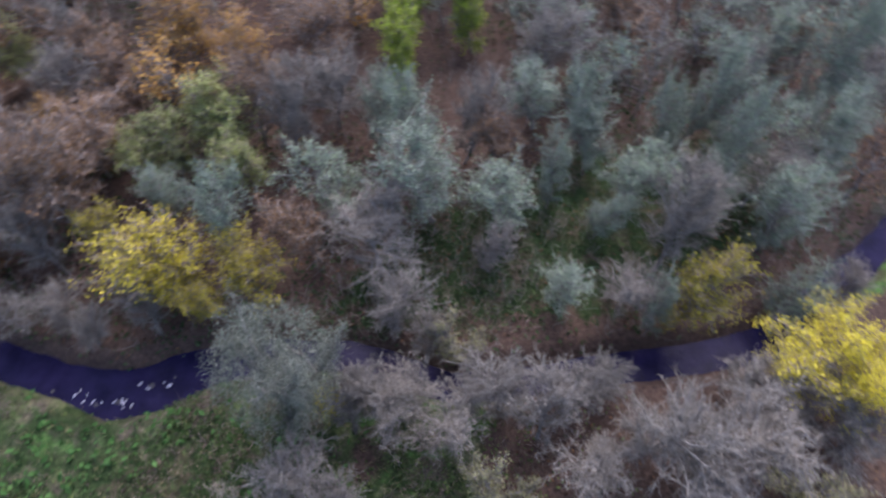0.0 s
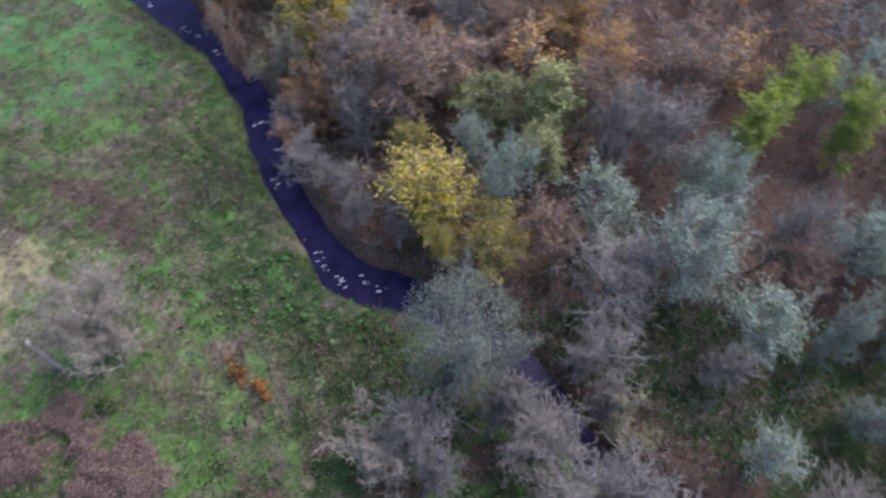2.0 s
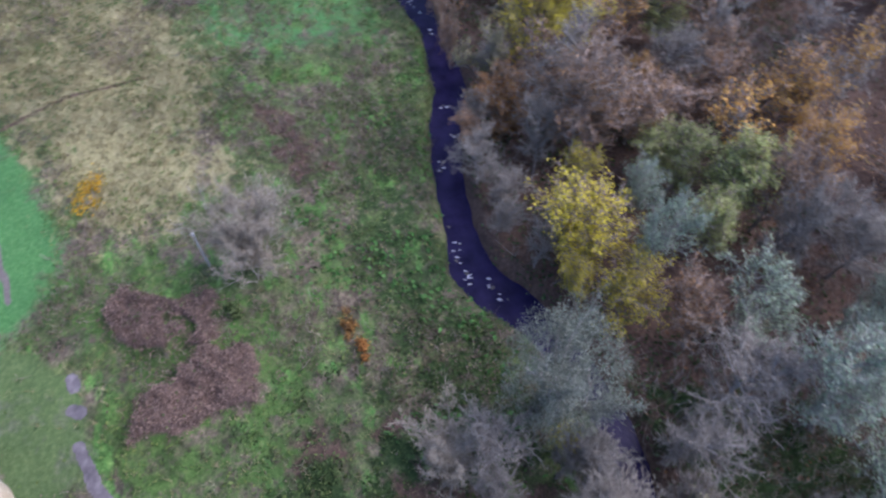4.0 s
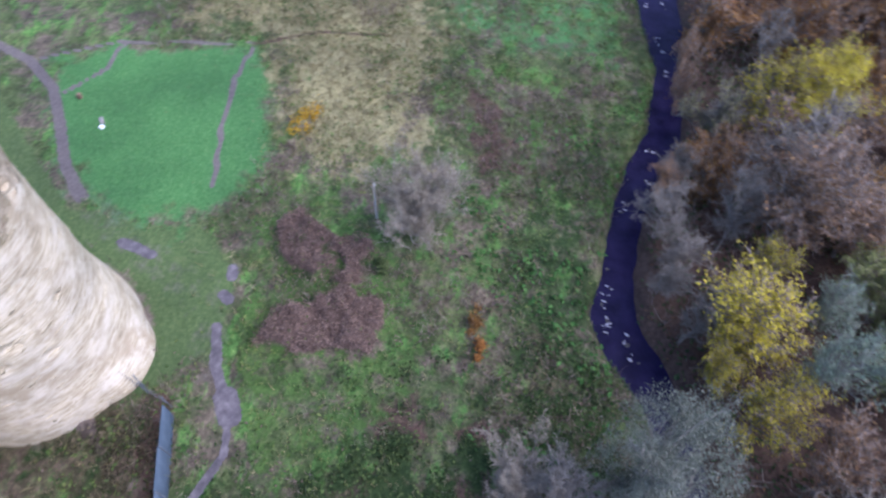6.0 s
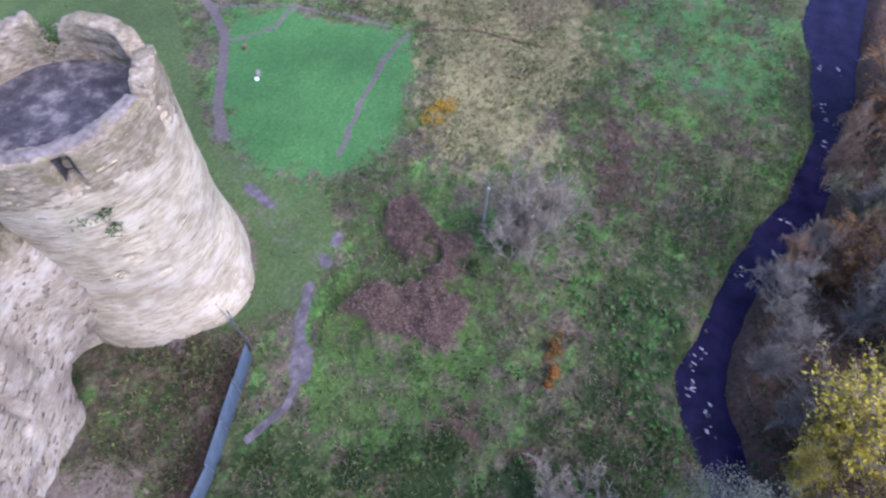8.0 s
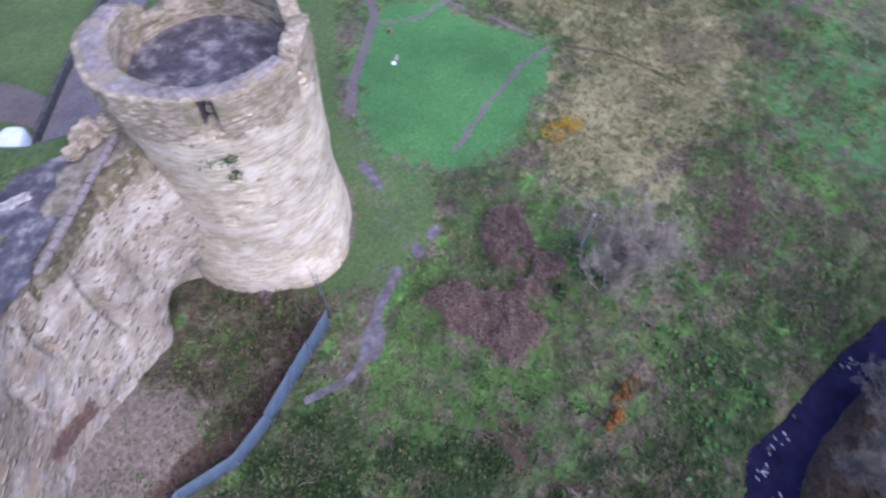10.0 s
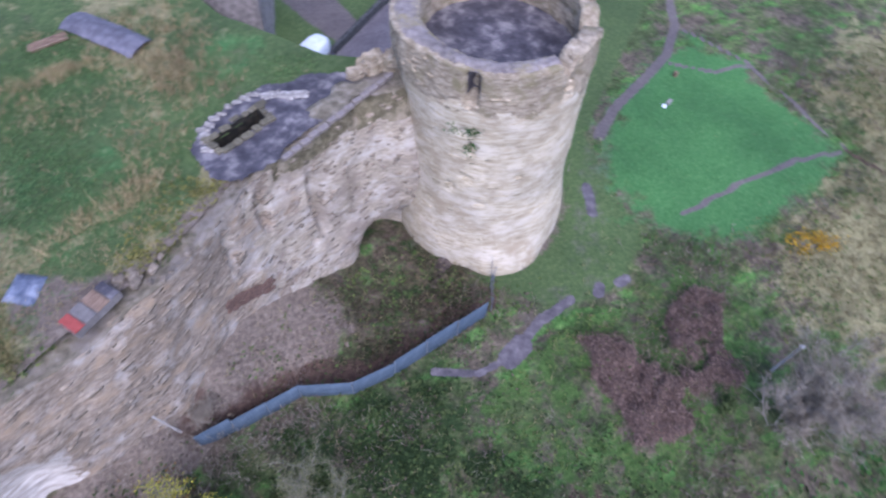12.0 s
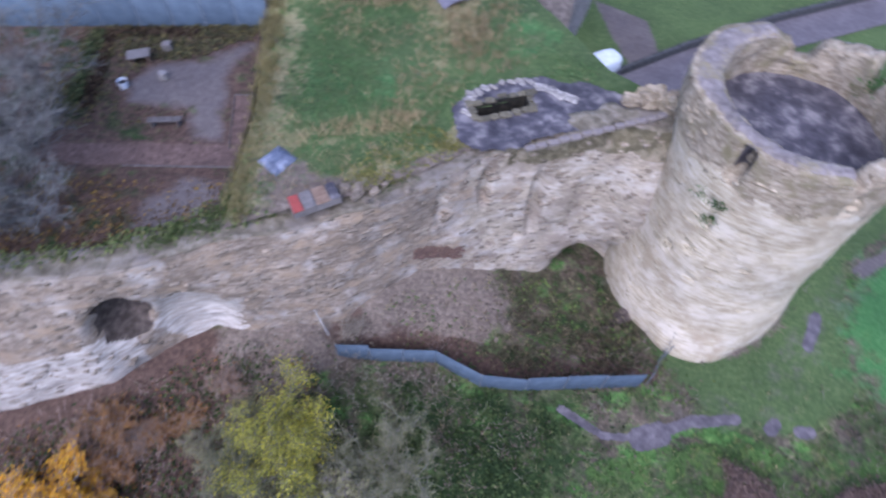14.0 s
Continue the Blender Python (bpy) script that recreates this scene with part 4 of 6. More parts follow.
# kind: stems, limbs, twigs, lowest limb, droop, leaves a twig, leaf size, twig material, variants, label
DARK_BARK = surface("dark_grey_bark", [(0.06, 0.052, 0.05), (0.11, 0.10, 0.096), (0.17, 0.158, 0.152)], 9.0, 1.0, 0.95, 0.5, 0.02, stretch=(1, 1, 0.3))
KINDS = {
    "bare": (1, 26, 11, 0.22, 0.0, 0.0, 0.0, TWIG_GREY, 3, "bare grey broadleaved tree with fine pale twigs"),
    "silver": (1, 22, 8, 0.15, 0.0, 2.0, 0.085, TWIG_SILVER, 3, "tall tree with grey-green lichened twigs and thin leaves"),
    "willow": (3, 30, 11, 0.12, 0.10, 5.0, 0.044, TWIG_WILLOW, 1, "broad grey-green willow leaning over the river"),
    "yellow": (1, 22, 8, 0.15, 0.0, 3.1, 0.10, TWIG_BROWN, 2, "tree with thin golden-yellow autumn leaves"),
    "brightyellow": (1, 24, 8, 0.12, 0.0, 15.0, 0.062, TWIG_BROWN, 1, "round tree dense with bright yellow leaves"),
    "lime": (1, 22, 8, 0.2, 0.0, 4.8, 0.1, TWIG_BROWN, 1, "slender tree still in lime-green leaf"),
    "olive": (1, 22, 8, 0.15, 0.0, 3.6, 0.115, TWIG_BROWN, 2, "tree in dull olive-green leaf"),
    "orange": (1, 22, 8, 0.2, 0.0, 2.6, 0.12, TWIG_BROWN, 1, "tree with sparse orange-brown leaves"),
    "brightorange": (3, 22, 8, 0.05, 0.0, 5.4, 0.1, TWIG_BROWN, 1, "low tree with bright orange-yellow leaves"),
    "rust": (2, 22, 8, 0.1, 0.0, 3.5, 0.11, TWIG_BROWN, 1, "rust-red leafed tree at the river bank"),
    "brown": (1, 22, 8, 0.2, 0.0, 1.7, 0.1, TWIG_BROWN, 2, "brownish nearly bare woodland tree"),
    "scrub": (8, 48, 9, 0.05, 0.0, 2.6, 0.045, TWIG_OLIVE, 2, "olive-grey fine-twigged bush with few leaves"),
    "yellowgreen": (6, 42, 8, 0.05, 0.0, 8.5, 0.06, TWIG_OLIVE, 1, "yellow-green bushy tree with thinning leaves"),
    "fade": (3, 22, 8, 0.05, 0.0, 2.2, 0.1, TWIG_GREY, 1, "pale faded green bushy tree"),
    "shrub": (11, 77, 10, 0.15, 0.0, 0.0, 0.0, TWIG_SHRUB, 2, "round bare grey thorny shrub"),
    "far_brown": (1, 11, 6, 0.2, 0.0, 1.6, 0.13, TWIG_BROWN, 2, "brownish nearly bare woodland tree"),
    "far_bare": (1, 11, 6, 0.2, 0.0, 0, 0, TWIG_GREY, 2, "bare grey broadleaved tree with fine pale twigs"),
    "far_silver": (1, 11, 6, 0.15, 0.0, 1.2, 0.12, TWIG_SILVER, 2, "tall tree with grey-green lichened twigs and thin leaves"),
    "far_orange": (1, 11, 6, 0.2, 0.0, 2.0, 0.13, TWIG_BROWN, 1, "tree with sparse orange-brown leaves"),
    "far_olive": (1, 11, 6, 0.15, 0.0, 3.0, 0.13, TWIG_BROWN, 1, "tree in dull olive-green leaf"),
    "dusk": (7, 40, 10, 0.25, 0.0, 0.0, 0, TWIG_DUSK, 1, "bare grey-brown garden tree with thin twigs"),
}
PROTO = {}


def proto(kind):
    stems, limbs, twigs, low, droop, per, size, twig_mat, variants, label = KINDS[kind]
    for _ in range(variants):
        wood, feet, tips = tree_parts(stems, limbs, twigs, low, droop, fork=6 if kind.startswith("far_") else 8, inner=98 if kind in ("willow", "shrub") else 90)
        thick = wood[2] > 0.034
        v1, f1 = tubes(wood[0][thick], wood[1][thick], wood[2][thick], wood[3][thick], 4 if kind.startswith("far_") else 5)
        v2, f2 = tubes(wood[0][~thick], wood[1][~thick], wood[2][~thick], wood[3][~thick], 3)
        trunk = mesh_of("trunk", np.concatenate([v1, v2]), [f1, f2 + len(v1)], DARK_BARK if kind == "dusk" else BARK)
        v3, f3 = sprays(feet, tips, 0.034 if kind.startswith("far_") else 0.011 if kind == "dusk" else 0.014 if kind in ("shrub", "willow", "yellowgreen", "scrub") else 0.019 if kind == "bare" else 0.026)
        crown = [mesh_of("twigs", v3, f3, twig_mat)]
        if per:
            n = int(len(tips) * per)
            pick = rng.randint(0, len(tips), n)
            u = rng.uniform(0.3, 1.1, (n, 1))
            c = feet[pick] + (tips[pick] - feet[pick]) * u + rng.normal(scale=0.17, size=(n, 3))
            if kind == "willow":
                d = unit(rng.normal(size=(26000, 3)) * [1, 1, 0.9] + [0, 0, 0.35])
                lump = 1 + 0.75 * bumps(d[:, 0] * 3, d[:, 1] * 3 + d[:, 2] * 2, 1.1, 3)
                shell = d * [3.0, 3.0, 4.6] * (lump * rng.uniform(0.72, 1.0, 26000))[:, None] + [0, 0, 5.0]
                c = np.concatenate([c, shell[(shell[:, 2] > 1.2) & (bumps(d[:, 0] * 4 + d[:, 2] * 1.5, d[:, 1] * 4, 0.55, 3) > -0.03)]])
            v4, f4 = leaves(c, size, 0.6)
            crown.append(mesh_of("leaves", v4, f4, LEAF[kind.removeprefix("far_")]))
        PROTO.setdefault(kind, []).append((trunk, crown))


for kind in KINDS:
    proto(kind)
COUNT = {}


def plant(kind, x, y, height, radius, z=None):
    """One tree: its trunk with the limbs, and its crown."""
    i = COUNT[kind] = COUNT.get(kind, -1) + 1
    trunk, crown = PROTO[kind][i % len(PROTO[kind])]
    z = float(land(x, y)) if z is None else z
    e = empty("shrub" if kind == "shrub" else "tree", label=KINDS[kind][-1], category="shrub" if kind == "shrub" else "tree", group="%s trees" % kind.removeprefix("far_") if kind != "shrub" else "shrubs")
    s = radius / 3.0
    e.matrix_basis = pose(x, y, z, 0, 0, float(rng.uniform(0, 360))) @ Matrix.Diagonal((s, s, height / 10.0, 1))
    part("trunk", trunk, parent=e)
    for c in crown:
        part("crown" if c.name.startswith("leaves") or len(crown) == 1 else "twig_mass", c, parent=e)


PLANTED = [
    ("yellow", -15.8, 18.2, 7.6, 3.0),
    ("yellow", -19.6, 18.3, 6.3, 1.6),
    ("yellow", -11.1, 17.5, 5.7, 2.1),
    ("yellow", -13.2, 16.1, 5.2, 1.3),
    ("silver", -13.4, 20.9, 9.6, 2.0),
    ("silver", -17.9, 23.2, 6.0, 1.7),
    ("olive", -14.7, 27.2, 7.0, 2.4),
    ("olive", -16.5, 29.6, 6.4, 2.0),
    ("olive", -13.0, 25.6, 6.4, 1.9),
    ("olive", -18.4, 26.0, 6.0, 1.9),
    ("willow", -7.4, 10.5, 12.1, 3.0),
    ("bare", -16.5, 14.8, 5.2, 1.7),
    ("bare", -3.8, 19.9, 7.1, 2.8),
    ("silver", -6.7, 23.9, 6.8, 2.6),
    ("bare", -3.1, 16.1, 5.6, 2.1),
    ("bare", -0.6, 14.2, 5.8, 1.5),
    ("fade", 1.2, 14.4, 5.2, 1.6),
    ("bare", 2.1, 11.8, 5.2, 1.3),
    ("lime", -4.5, 39.7, 7.5, 2.6),
    ("lime", -3.6, 35.4, 7.0, 2.2),
    ("lime", 1.4, 40.5, 7.5, 2.3),
    ("silver", -1.9, 27.6, 9.4, 2.0),
    ("silver", -5.1, 29.5, 7.5, 1.7),
    ("bare", 6.0, 37.6, 7.8, 3.1),
    ("silver", 9.6, 31.5, 9.0, 2.1),
    ("silver", 9.7, 28.9, 5.7, 2.1),
    ("silver", 4.4, 23.7, 6.8, 2.6),
    ("bare", 2.6, 20.8, 5.2, 1.6),
    ("silver", 6.9, 25.8, 7.1, 1.4),
    ("silver", 10.1, 23.7, 5.2, 1.5),
    ("silver", 7.4, 18.7, 5.4, 1.7),
    ("bare", 11.2, 18.4, 5.3, 1.9),
    ("yellow", 14.6, 17.5, 7.6, 2.0),
    ("silver", 12.7, 16.8, 6.5, 1.1),
    ("silver", 16.6, 31.6, 10.2, 1.8),
    ("silver", 18.3, 27.7, 11.7, 1.7),
    ("silver", 14.8, 29.8, 9.3, 1.5),
    ("silver", 22.6, 39.4, 7.1, 2.8),
    ("silver", 25.3, 34.2, 12.8, 2.4),
    ("silver", 21.2, 23.6, 10.6, 2.5),
    ("silver", 25.5, 28.6, 10.0, 2.3),
    ("silver", 18.1, 25.4, 6.3, 2.0),
    ("bare", 15.2, 24.1, 5.2, 1.6),
    ("silver", 21.2, 18.8, 5.5, 2.0),
    ("bare", 24.4, 19.5, 5.9, 1.8),
    ("brightyellow", 21.1, 13.5, 7.8, 3.2),
    ("fade", 19.3, 7.8, 5.2, 1.8),
    ("bare", 22.0, 10.1, 5.8, 2.1),
    ("bare", 11.4, 10.0, 7.9, 3.2),
    ("bare", 5.8, 9.9, 6.3, 2.4),
    ("bare", 14.9, 9.4, 7.6, 3.0),
    ("bare", 19.0, 12.0, 5.7, 2.1),
    ("fade", 3.6, 6.4, 5.2, 1.8),
    ("yellow", -5.5, 10.6, 5.2, 0.9),
    ("bare", -4.2, 9.6, 6.4, 1.5),
    ("bare", -1.9, 10.2, 5.4, 1.7),
    ("orange", -19.6, 36.2, 7.2, 2.3),
    ("orange", -26.4, 28.2, 5.2, 1.2),
    ("orange", -23.2, 27.6, 5.2, 1.4),
    ("orange", -15.3, 35.6, 6.1, 2.3),
    ("bare", -10.7, 28.1, 8.5, 2.4),
    ("brown", -10.0, 37.1, 7.7, 3.1),
    ("brown", -24.3, 35.4, 7.2, 2.9),
    ("olive", -31.5, 34.4, 6.0, 2.2),
    ("brown", -24.0, 22.7, 8.2, 2.7),
    ("bare", -23.5, 18.4, 6.8, 1.9),
    ("brown", 14.0, 39.0, 8.2, 3.2),
    ("bare", -8.2, 31.7, 7.8, 2.3),
    ("bare", 1.1, 29.2, 8.8, 2.0),
    ("brown", -23.4, 21.1, 10.2, 2.8),
    ("bare", -4.4, 5.1, 5.2, 1.5),
    ("brown", -22.3, 30.2, 6.8, 2.5),
    ("brightyellow", -33.1, 25.9, 8.4, 2.5),
    ("yellow", -34.1, 22.0, 7.8, 2.6),
    ("rust", -27.9, 18.2, 5.8, 2.2),
    ("bare", -26.7, 23.4, 8.4, 3.4),
    ("brown", -23.3, 26.1, 6.8, 2.6),
    ("olive", -19.3, 25.4, 5.2, 1.8),
    ("bare", -27.4, 31.2, 6.7, 2.6),
    ("brown", -37.5, 18.1, 8.4, 1.5),
    ("shrub", -23.4, -1.7, 7.5, 3.5),
    ("bare", -3.9, 12.0, 5.2, 1.8),
    ("bare", -1.6, 11.6, 5.2, 1.6),
    ("bare", 4.0, 11.3, 5.9, 2.2),
    ("bare", 7.2, 12.5, 5.2, 1.8),
    ("bare", 0.4, 9.5, 5.2, 1.9),
    ("yellow", -14.5, 17.1, 5.7, 2.1),
    ("bare", 9.7, 13.3, 5.2, 1.7),
    ("bare", 17.1, 13.8, 5.5, 2.0),
    ("bare", -6.5, 7.0, 5.6, 2.0),
    ("shrub", -7.3, 4.4, 3.8, 2.9),
    ("yellowgreen", 7.9, -7.3, 5.6, 2.9),
    ("scrub", 10.5, -6.3, 3.4, 1.9),
    ("scrub", 9.6, -4.6, 3.8, 2.4),
    ("scrub", 3.2, -7.2, 3.4, 2.6),
    ("scrub", 5.4, -5.8, 3.0, 1.8),
    ("brightorange", 19.2, -2.4, 3.2, 2.2),
    ("brightorange", 16.8, -2.6, 2.4, 1.4),
    ("brown", -47.5, 25.7, 9.0, 4.0),
    ("fade", -34.3, 19.3, 6.0, 2.0),
    ("rust", -44.2, 21.1, 7.9, 3.2),
    ("bare", -33.0, 19.4, 4.6, 1.7),
    ("bare", -29.6, 16.4, 4.4, 1.6),
    ("brown", -26.6, 15.2, 4.2, 1.5),
    ("bare", -24.4, 14.4, 4.6, 1.7),
    ("bare", -21.9, 14.6, 4.0, 1.5),
    ("bare", -20.0, 14.0, 4.2, 1.5),
    ("bare", 14.6, 7.2, 4.2, 2.3),
    ("bare", 9.2, 8.0, 4.2, 2.2),
]
for kind, x, y, h, r in PLANTED:
    plant(kind, x, y, h, r)
for kind, x, y, h, r in (("brown", 12.4, -9.6, 1.6, 0.9), ("rust", 14.9, -6.9, 1.3, 0.9), ("rust", 17.4, -6.7, 1.4, 1.2), ("brown", 18.6, -6.0, 1.0, 1.0), ("brown", 16.0, -6.0, 1.2, 1.1), ("rust", 13.9, -7.6, 1.0, 0.8), ("scrub", 10.9, -8.4, 2.0, 1.3),
                         ("rust", 16.6, -4.6, 1.9, 1.2), ("fade", 13.0, -6.4, 1.8, 1.1), ("fade", 6.2, -5.2, 3.4, 2.0), ("shrub", 6.7, -13.9, 1.5, 0.9)):
    plant(kind, x, y, h, r)
plant("dusk", 23.6, -17.4, 8.0, 4.8, 10.3)
plant("dusk", 21.4, -13.2, 6.5, 4.2, 10.3)

# the wood beyond the river, past the trees that stand out
taken = [(p[1], p[2], p[4]) for p in PLANTED]
tries = 0
extra = 0
while extra < 210 and tries < 14000:
    tries += 1
    x, y = rng.uniform(-62, 52), rng.uniform(14, 70)
    away = math.hypot(x, y)
    if y < np.interp(x, RX, RY) + 4.6 or away > 74:
        continue
    r = rng.uniform(2.0, 3.2)
    if -6.5 < x < 4.0 and 31 < y < 40:
        continue
    if any(math.hypot(x - a, y - b) < (0.68 if away < 31 else 0.56 if away < 40 else 0.5) * (r + c) for a, b, c in taken):
        continue
    taken.append((x, y, r))
    side = x + rng.normal(scale=6)
    kinds = ["brown", "rust", "brown", "orange", "brown", "rust", "brown", "bare"] if side < -26 else ["brown", "brown", "bare", "orange", "brown", "brown", "orange", "bare"] if side < -4 and y > 27 else ["brown", "bare", "bare"] if side < -4 else ["bare", "silver", "silver", "bare", "silver", "brown"]
    kind = kinds[rng.randint(len(kinds))]
    plant("far_" + kind if away > 36 and kind != "rust" else kind, x, y, rng.uniform(6.5, 10.0), r)
    extra += 1

# ---- low growth ----


def scatter(n, x0, x1, y0, y1, weight, seed):
    """Places on the ground, thinned by a weight from 0 to 1."""
    r = np.random.RandomState(seed)
    x, y = r.uniform(x0, x1, n), r.uniform(y0, y1, n)
    ok = r.rand(n) < weight(x, y)
    return x[ok], y[ok]


def clear(x, y):
    """0 on paths, river and built ground, 1 elsewhere."""
    w = step(0.9, 1.7, line_distance(x, y, RIVER))
    for p, h in PATHS + WET:
        w = w * step(h, h + 0.5, line_distance(x, y, p))
    return w * np.where(x > -9.5, step(0.2, 1.0, y - np.interp(x, FX, FY)), 1.0) * step(TR + 0.3, TR + 1, np.hypot(x - TX, y - TY))


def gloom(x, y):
    """Where growth between the river and the wall is coloured darker, as shade."""
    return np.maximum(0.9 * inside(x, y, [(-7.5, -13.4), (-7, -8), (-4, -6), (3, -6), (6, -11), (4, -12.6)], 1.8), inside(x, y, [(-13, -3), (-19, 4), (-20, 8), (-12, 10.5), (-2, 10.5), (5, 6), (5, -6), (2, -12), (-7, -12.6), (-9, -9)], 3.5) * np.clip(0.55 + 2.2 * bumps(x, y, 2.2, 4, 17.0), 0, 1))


def rough(x, y):
    return step(-29, -20, y + 3 * bumps(x, y, 5, 2)) * clear(x, y) * (1 - inside(x, y, MEADOW, 0.6)) * (1 - 0.8 * bramble_mask(x, y)) * (1 - step(0.5, 1.5, y - np.interp(x, RX, RY))) * (1 - 0.93 * inside(x, y, [(-24, -26), (-42, -42), (-70, -70), (-20, -90), (2, -48), (-8, -21), (-12, -15.5), (-15, -13), (-19, -13), (-23, -16), (-23, -20)], 0.8))


def weeds(name, label, cols, n, size, weight, seed, rise=0.25, box=(-60, 12, -28, 19)):
    x, y = scatter(n, *box, weight, seed)
    r = np.random.RandomState(seed + 1)
    z = land(x, y) + r.uniform(0.03, 1, len(x)) ** 1.5 * rise
    v, f = leaves(np.stack([x, y, z], 1), size, 1.2)
    ob = part(name, mesh_of(name, v, f, foliage(name + "_leaf", cols)))
    tagged(ob, label, "undergrowth", kind="stuff")


def blades(name, label, cols, n, tall, weight, seed, box=(-60, 12, -28, 19), z0=None, wide=0.022):
    """Thin upright grass blades or dead stalks in tufts."""
    x, y = scatter(n, *box, weight, seed)
    r = np.random.RandomState(seed + 2)
    k = 6
    x, y = np.repeat(x, k) + r.normal(scale=0.10, size=len(x) * k), np.repeat(y, k) + r.normal(scale=0.10, size=len(y) * k)
    z = land(x, y) if z0 is None else z0 + 0 * x
    a = r.uniform(0, 2 * np.pi, len(x))
    h = tall * r.uniform(0.5, 1.2, len(x))
    lean = r.normal(scale=0.45, size=(len(x), 2)) * h[:, None]
    b = np.stack([x, y, z - 0.03], 1)
    w = np.stack([np.cos(a), np.sin(a), 0 * a], 1) * wide
    t = b + np.stack([lean[:, 0], lean[:, 1], h], 1)
    v = np.stack([b - w, b + w, t], 1).reshape(-1, 3)
    ob = part(name, mesh_of(name, v, np.arange(len(v)).reshape(-1, 3), foliage(name + "_blade", cols, 0.15)))
    tagged(ob, label, "grass", kind="stuff")


def patchy(size, lo, hi, shift):
    return lambda x, y: step(lo, hi, bumps(x, y, size, 4, shift))


p_a, p_b, p_c, p_d = patchy(7, -0.06, 0.10, 1.0), patchy(5, -0.02, 0.12, 3.0), patchy(6, 0.0, 0.12, 6.0), patchy(3, 0.0, 0.14, 8.0)


def clumps(x, y):
    """Leafy clumps about a metre across with gaps between them."""
    return 0.22 + 0.78 * step(-0.06, 0.10, bumps(x, y, 1.3, 3, 14.0))


def rank(x, y):
    """The rank ground between the river and the tower."""
    return inside(x, y, [(-26, -14.5), (-30, -8), (-32, 4), (-18, 8), (-9, 4), (-7, -9), (-10, -13), (-18, -12.5)], 3.0)


weeds("green_weeds", "rank green weeds and nettles of the meadow", [(0.040, 0.072, 0.025), (0.058, 0.102, 0.034), (0.086, 0.138, 0.047)], 120000, 0.10, lambda x, y: rough(x, y) * clumps(x, y) * (0.10 + 0.9 * p_a(x, y)) * (1 - 0.88 * gloom(x, y)), 21, 0.35)
weeds("bright_weeds", "bright yellow-green leafy weeds", [(0.068, 0.118, 0.034), (0.10, 0.158, 0.045), (0.155, 0.20, 0.065)], 80000, 0.11, lambda x, y: rough(x, y) * clumps(x + 5, y) * (p_b(x, y) * 0.8 + 0.05) * (1 - 0.9 * gloom(x, y)) * (1 - 0.45 * rank(x, y)), 31, 0.3)
weeds("dock_leaves", "scattered large dark green leaf clumps by the river", [(0.03, 0.085, 0.022), (0.05, 0.14, 0.035), (0.09, 0.2, 0.06)], 30000, 0.20, lambda x, y: rough(x, y) * p_d(x, y) * inside(x, y, [(-36, 14.5), (-33, 6), (-27, 1), (-15, 0), (-6, 5), (-4, 11), (-15, 10.5), (-23, 10.5)], 1.5), 41, 0.45)
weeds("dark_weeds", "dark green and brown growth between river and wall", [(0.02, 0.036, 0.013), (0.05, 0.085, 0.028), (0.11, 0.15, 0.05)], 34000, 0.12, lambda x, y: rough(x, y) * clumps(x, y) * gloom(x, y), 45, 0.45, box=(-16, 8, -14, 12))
weeds("dead_weeds", "brown and purplish dead weeds", [(0.05, 0.039, 0.033), (0.098, 0.076, 0.064), (0.17, 0.135, 0.112)], 90000, 0.09, lambda x, y: rough(x, y) * (0.05 + 0.85 * p_c(x, y)) * (1 - 0.55 * gloom(x, y)) * (1 - 0.6 * inside(x, y, DRY, 2.5)), 51, 0.4)
blades("dry_grass", "pale dry standing grass", [(0.162, 0.146, 0.073), (0.275, 0.245, 0.133), (0.41, 0.365, 0.225)], 44000, 0.4, lambda x, y: rough(x, y) * (0.10 + 0.9 * inside(x + 4 * bumps(x, y, 4, 3, 5.0), y + 4 * bumps(x, y, 4, 3, 15.0), DRY, 5.0)), 61)
blades("dead_stalks", "dead grey-brown stalks among the weeds", [(0.12, 0.09, 0.08), (0.24, 0.19, 0.17), (0.36, 0.31, 0.28)], 14000, 0.7, lambda x, y: rough(x, y) * p_c(x, y), 71, wide=0.018)
blades("meadow_grass", "short bright green meadow grass", [(0.05, 0.17, 0.05), (0.07, 0.23, 0.075), (0.12, 0.28, 0.11)], 7000, 0.10, lambda x, y: inside(x, y, MEADOW, 2.0) * clear(x, y), 81, box=(-43, -22, -34, -13))
weeds("fallen_leaves", "brown and orange fallen leaves under the trees", [(0.06, 0.035, 0.025), (0.13, 0.075, 0.05), (0.24, 0.13, 0.06)], 60000, 0.12, lambda x, y: clear(x, y) * np.maximum(step(0.8, 2.5, y - np.interp(x, RX, RY)), inside(x, y, [(7, -7), (14, -9), (40, -2), (40, 12), (5, 12), (4, 0)], 1.0)) * (0.25 + 0.6 * p_b(x, y)), 91, 0.12, box=(-60, 40, -10, 60))
weeds("wood_moss", "dark green ferns and moss on the woodland floor", [(0.02, 0.045, 0.015), (0.045, 0.08, 0.03), (0.08, 0.12, 0.05)], 40000, 0.16, lambda x, y: clear(x, y) * step(0.6, 2.0, y - np.interp(x, RX, RY)) * (0.06 + 0.75 * p_a(x, y)), 101, 0.25, box=(-50, 40, 10, 48))
weeds("bramble_tangle", "brown bramble and dead bracken mounds", [(0.095, 0.068, 0.058), (0.175, 0.127, 0.108), (0.27, 0.20, 0.172)], 40000, 0.065, lambda x, y: bramble_mask(x, y), 111, 0.3, box=(-25, -13, -12, -2))
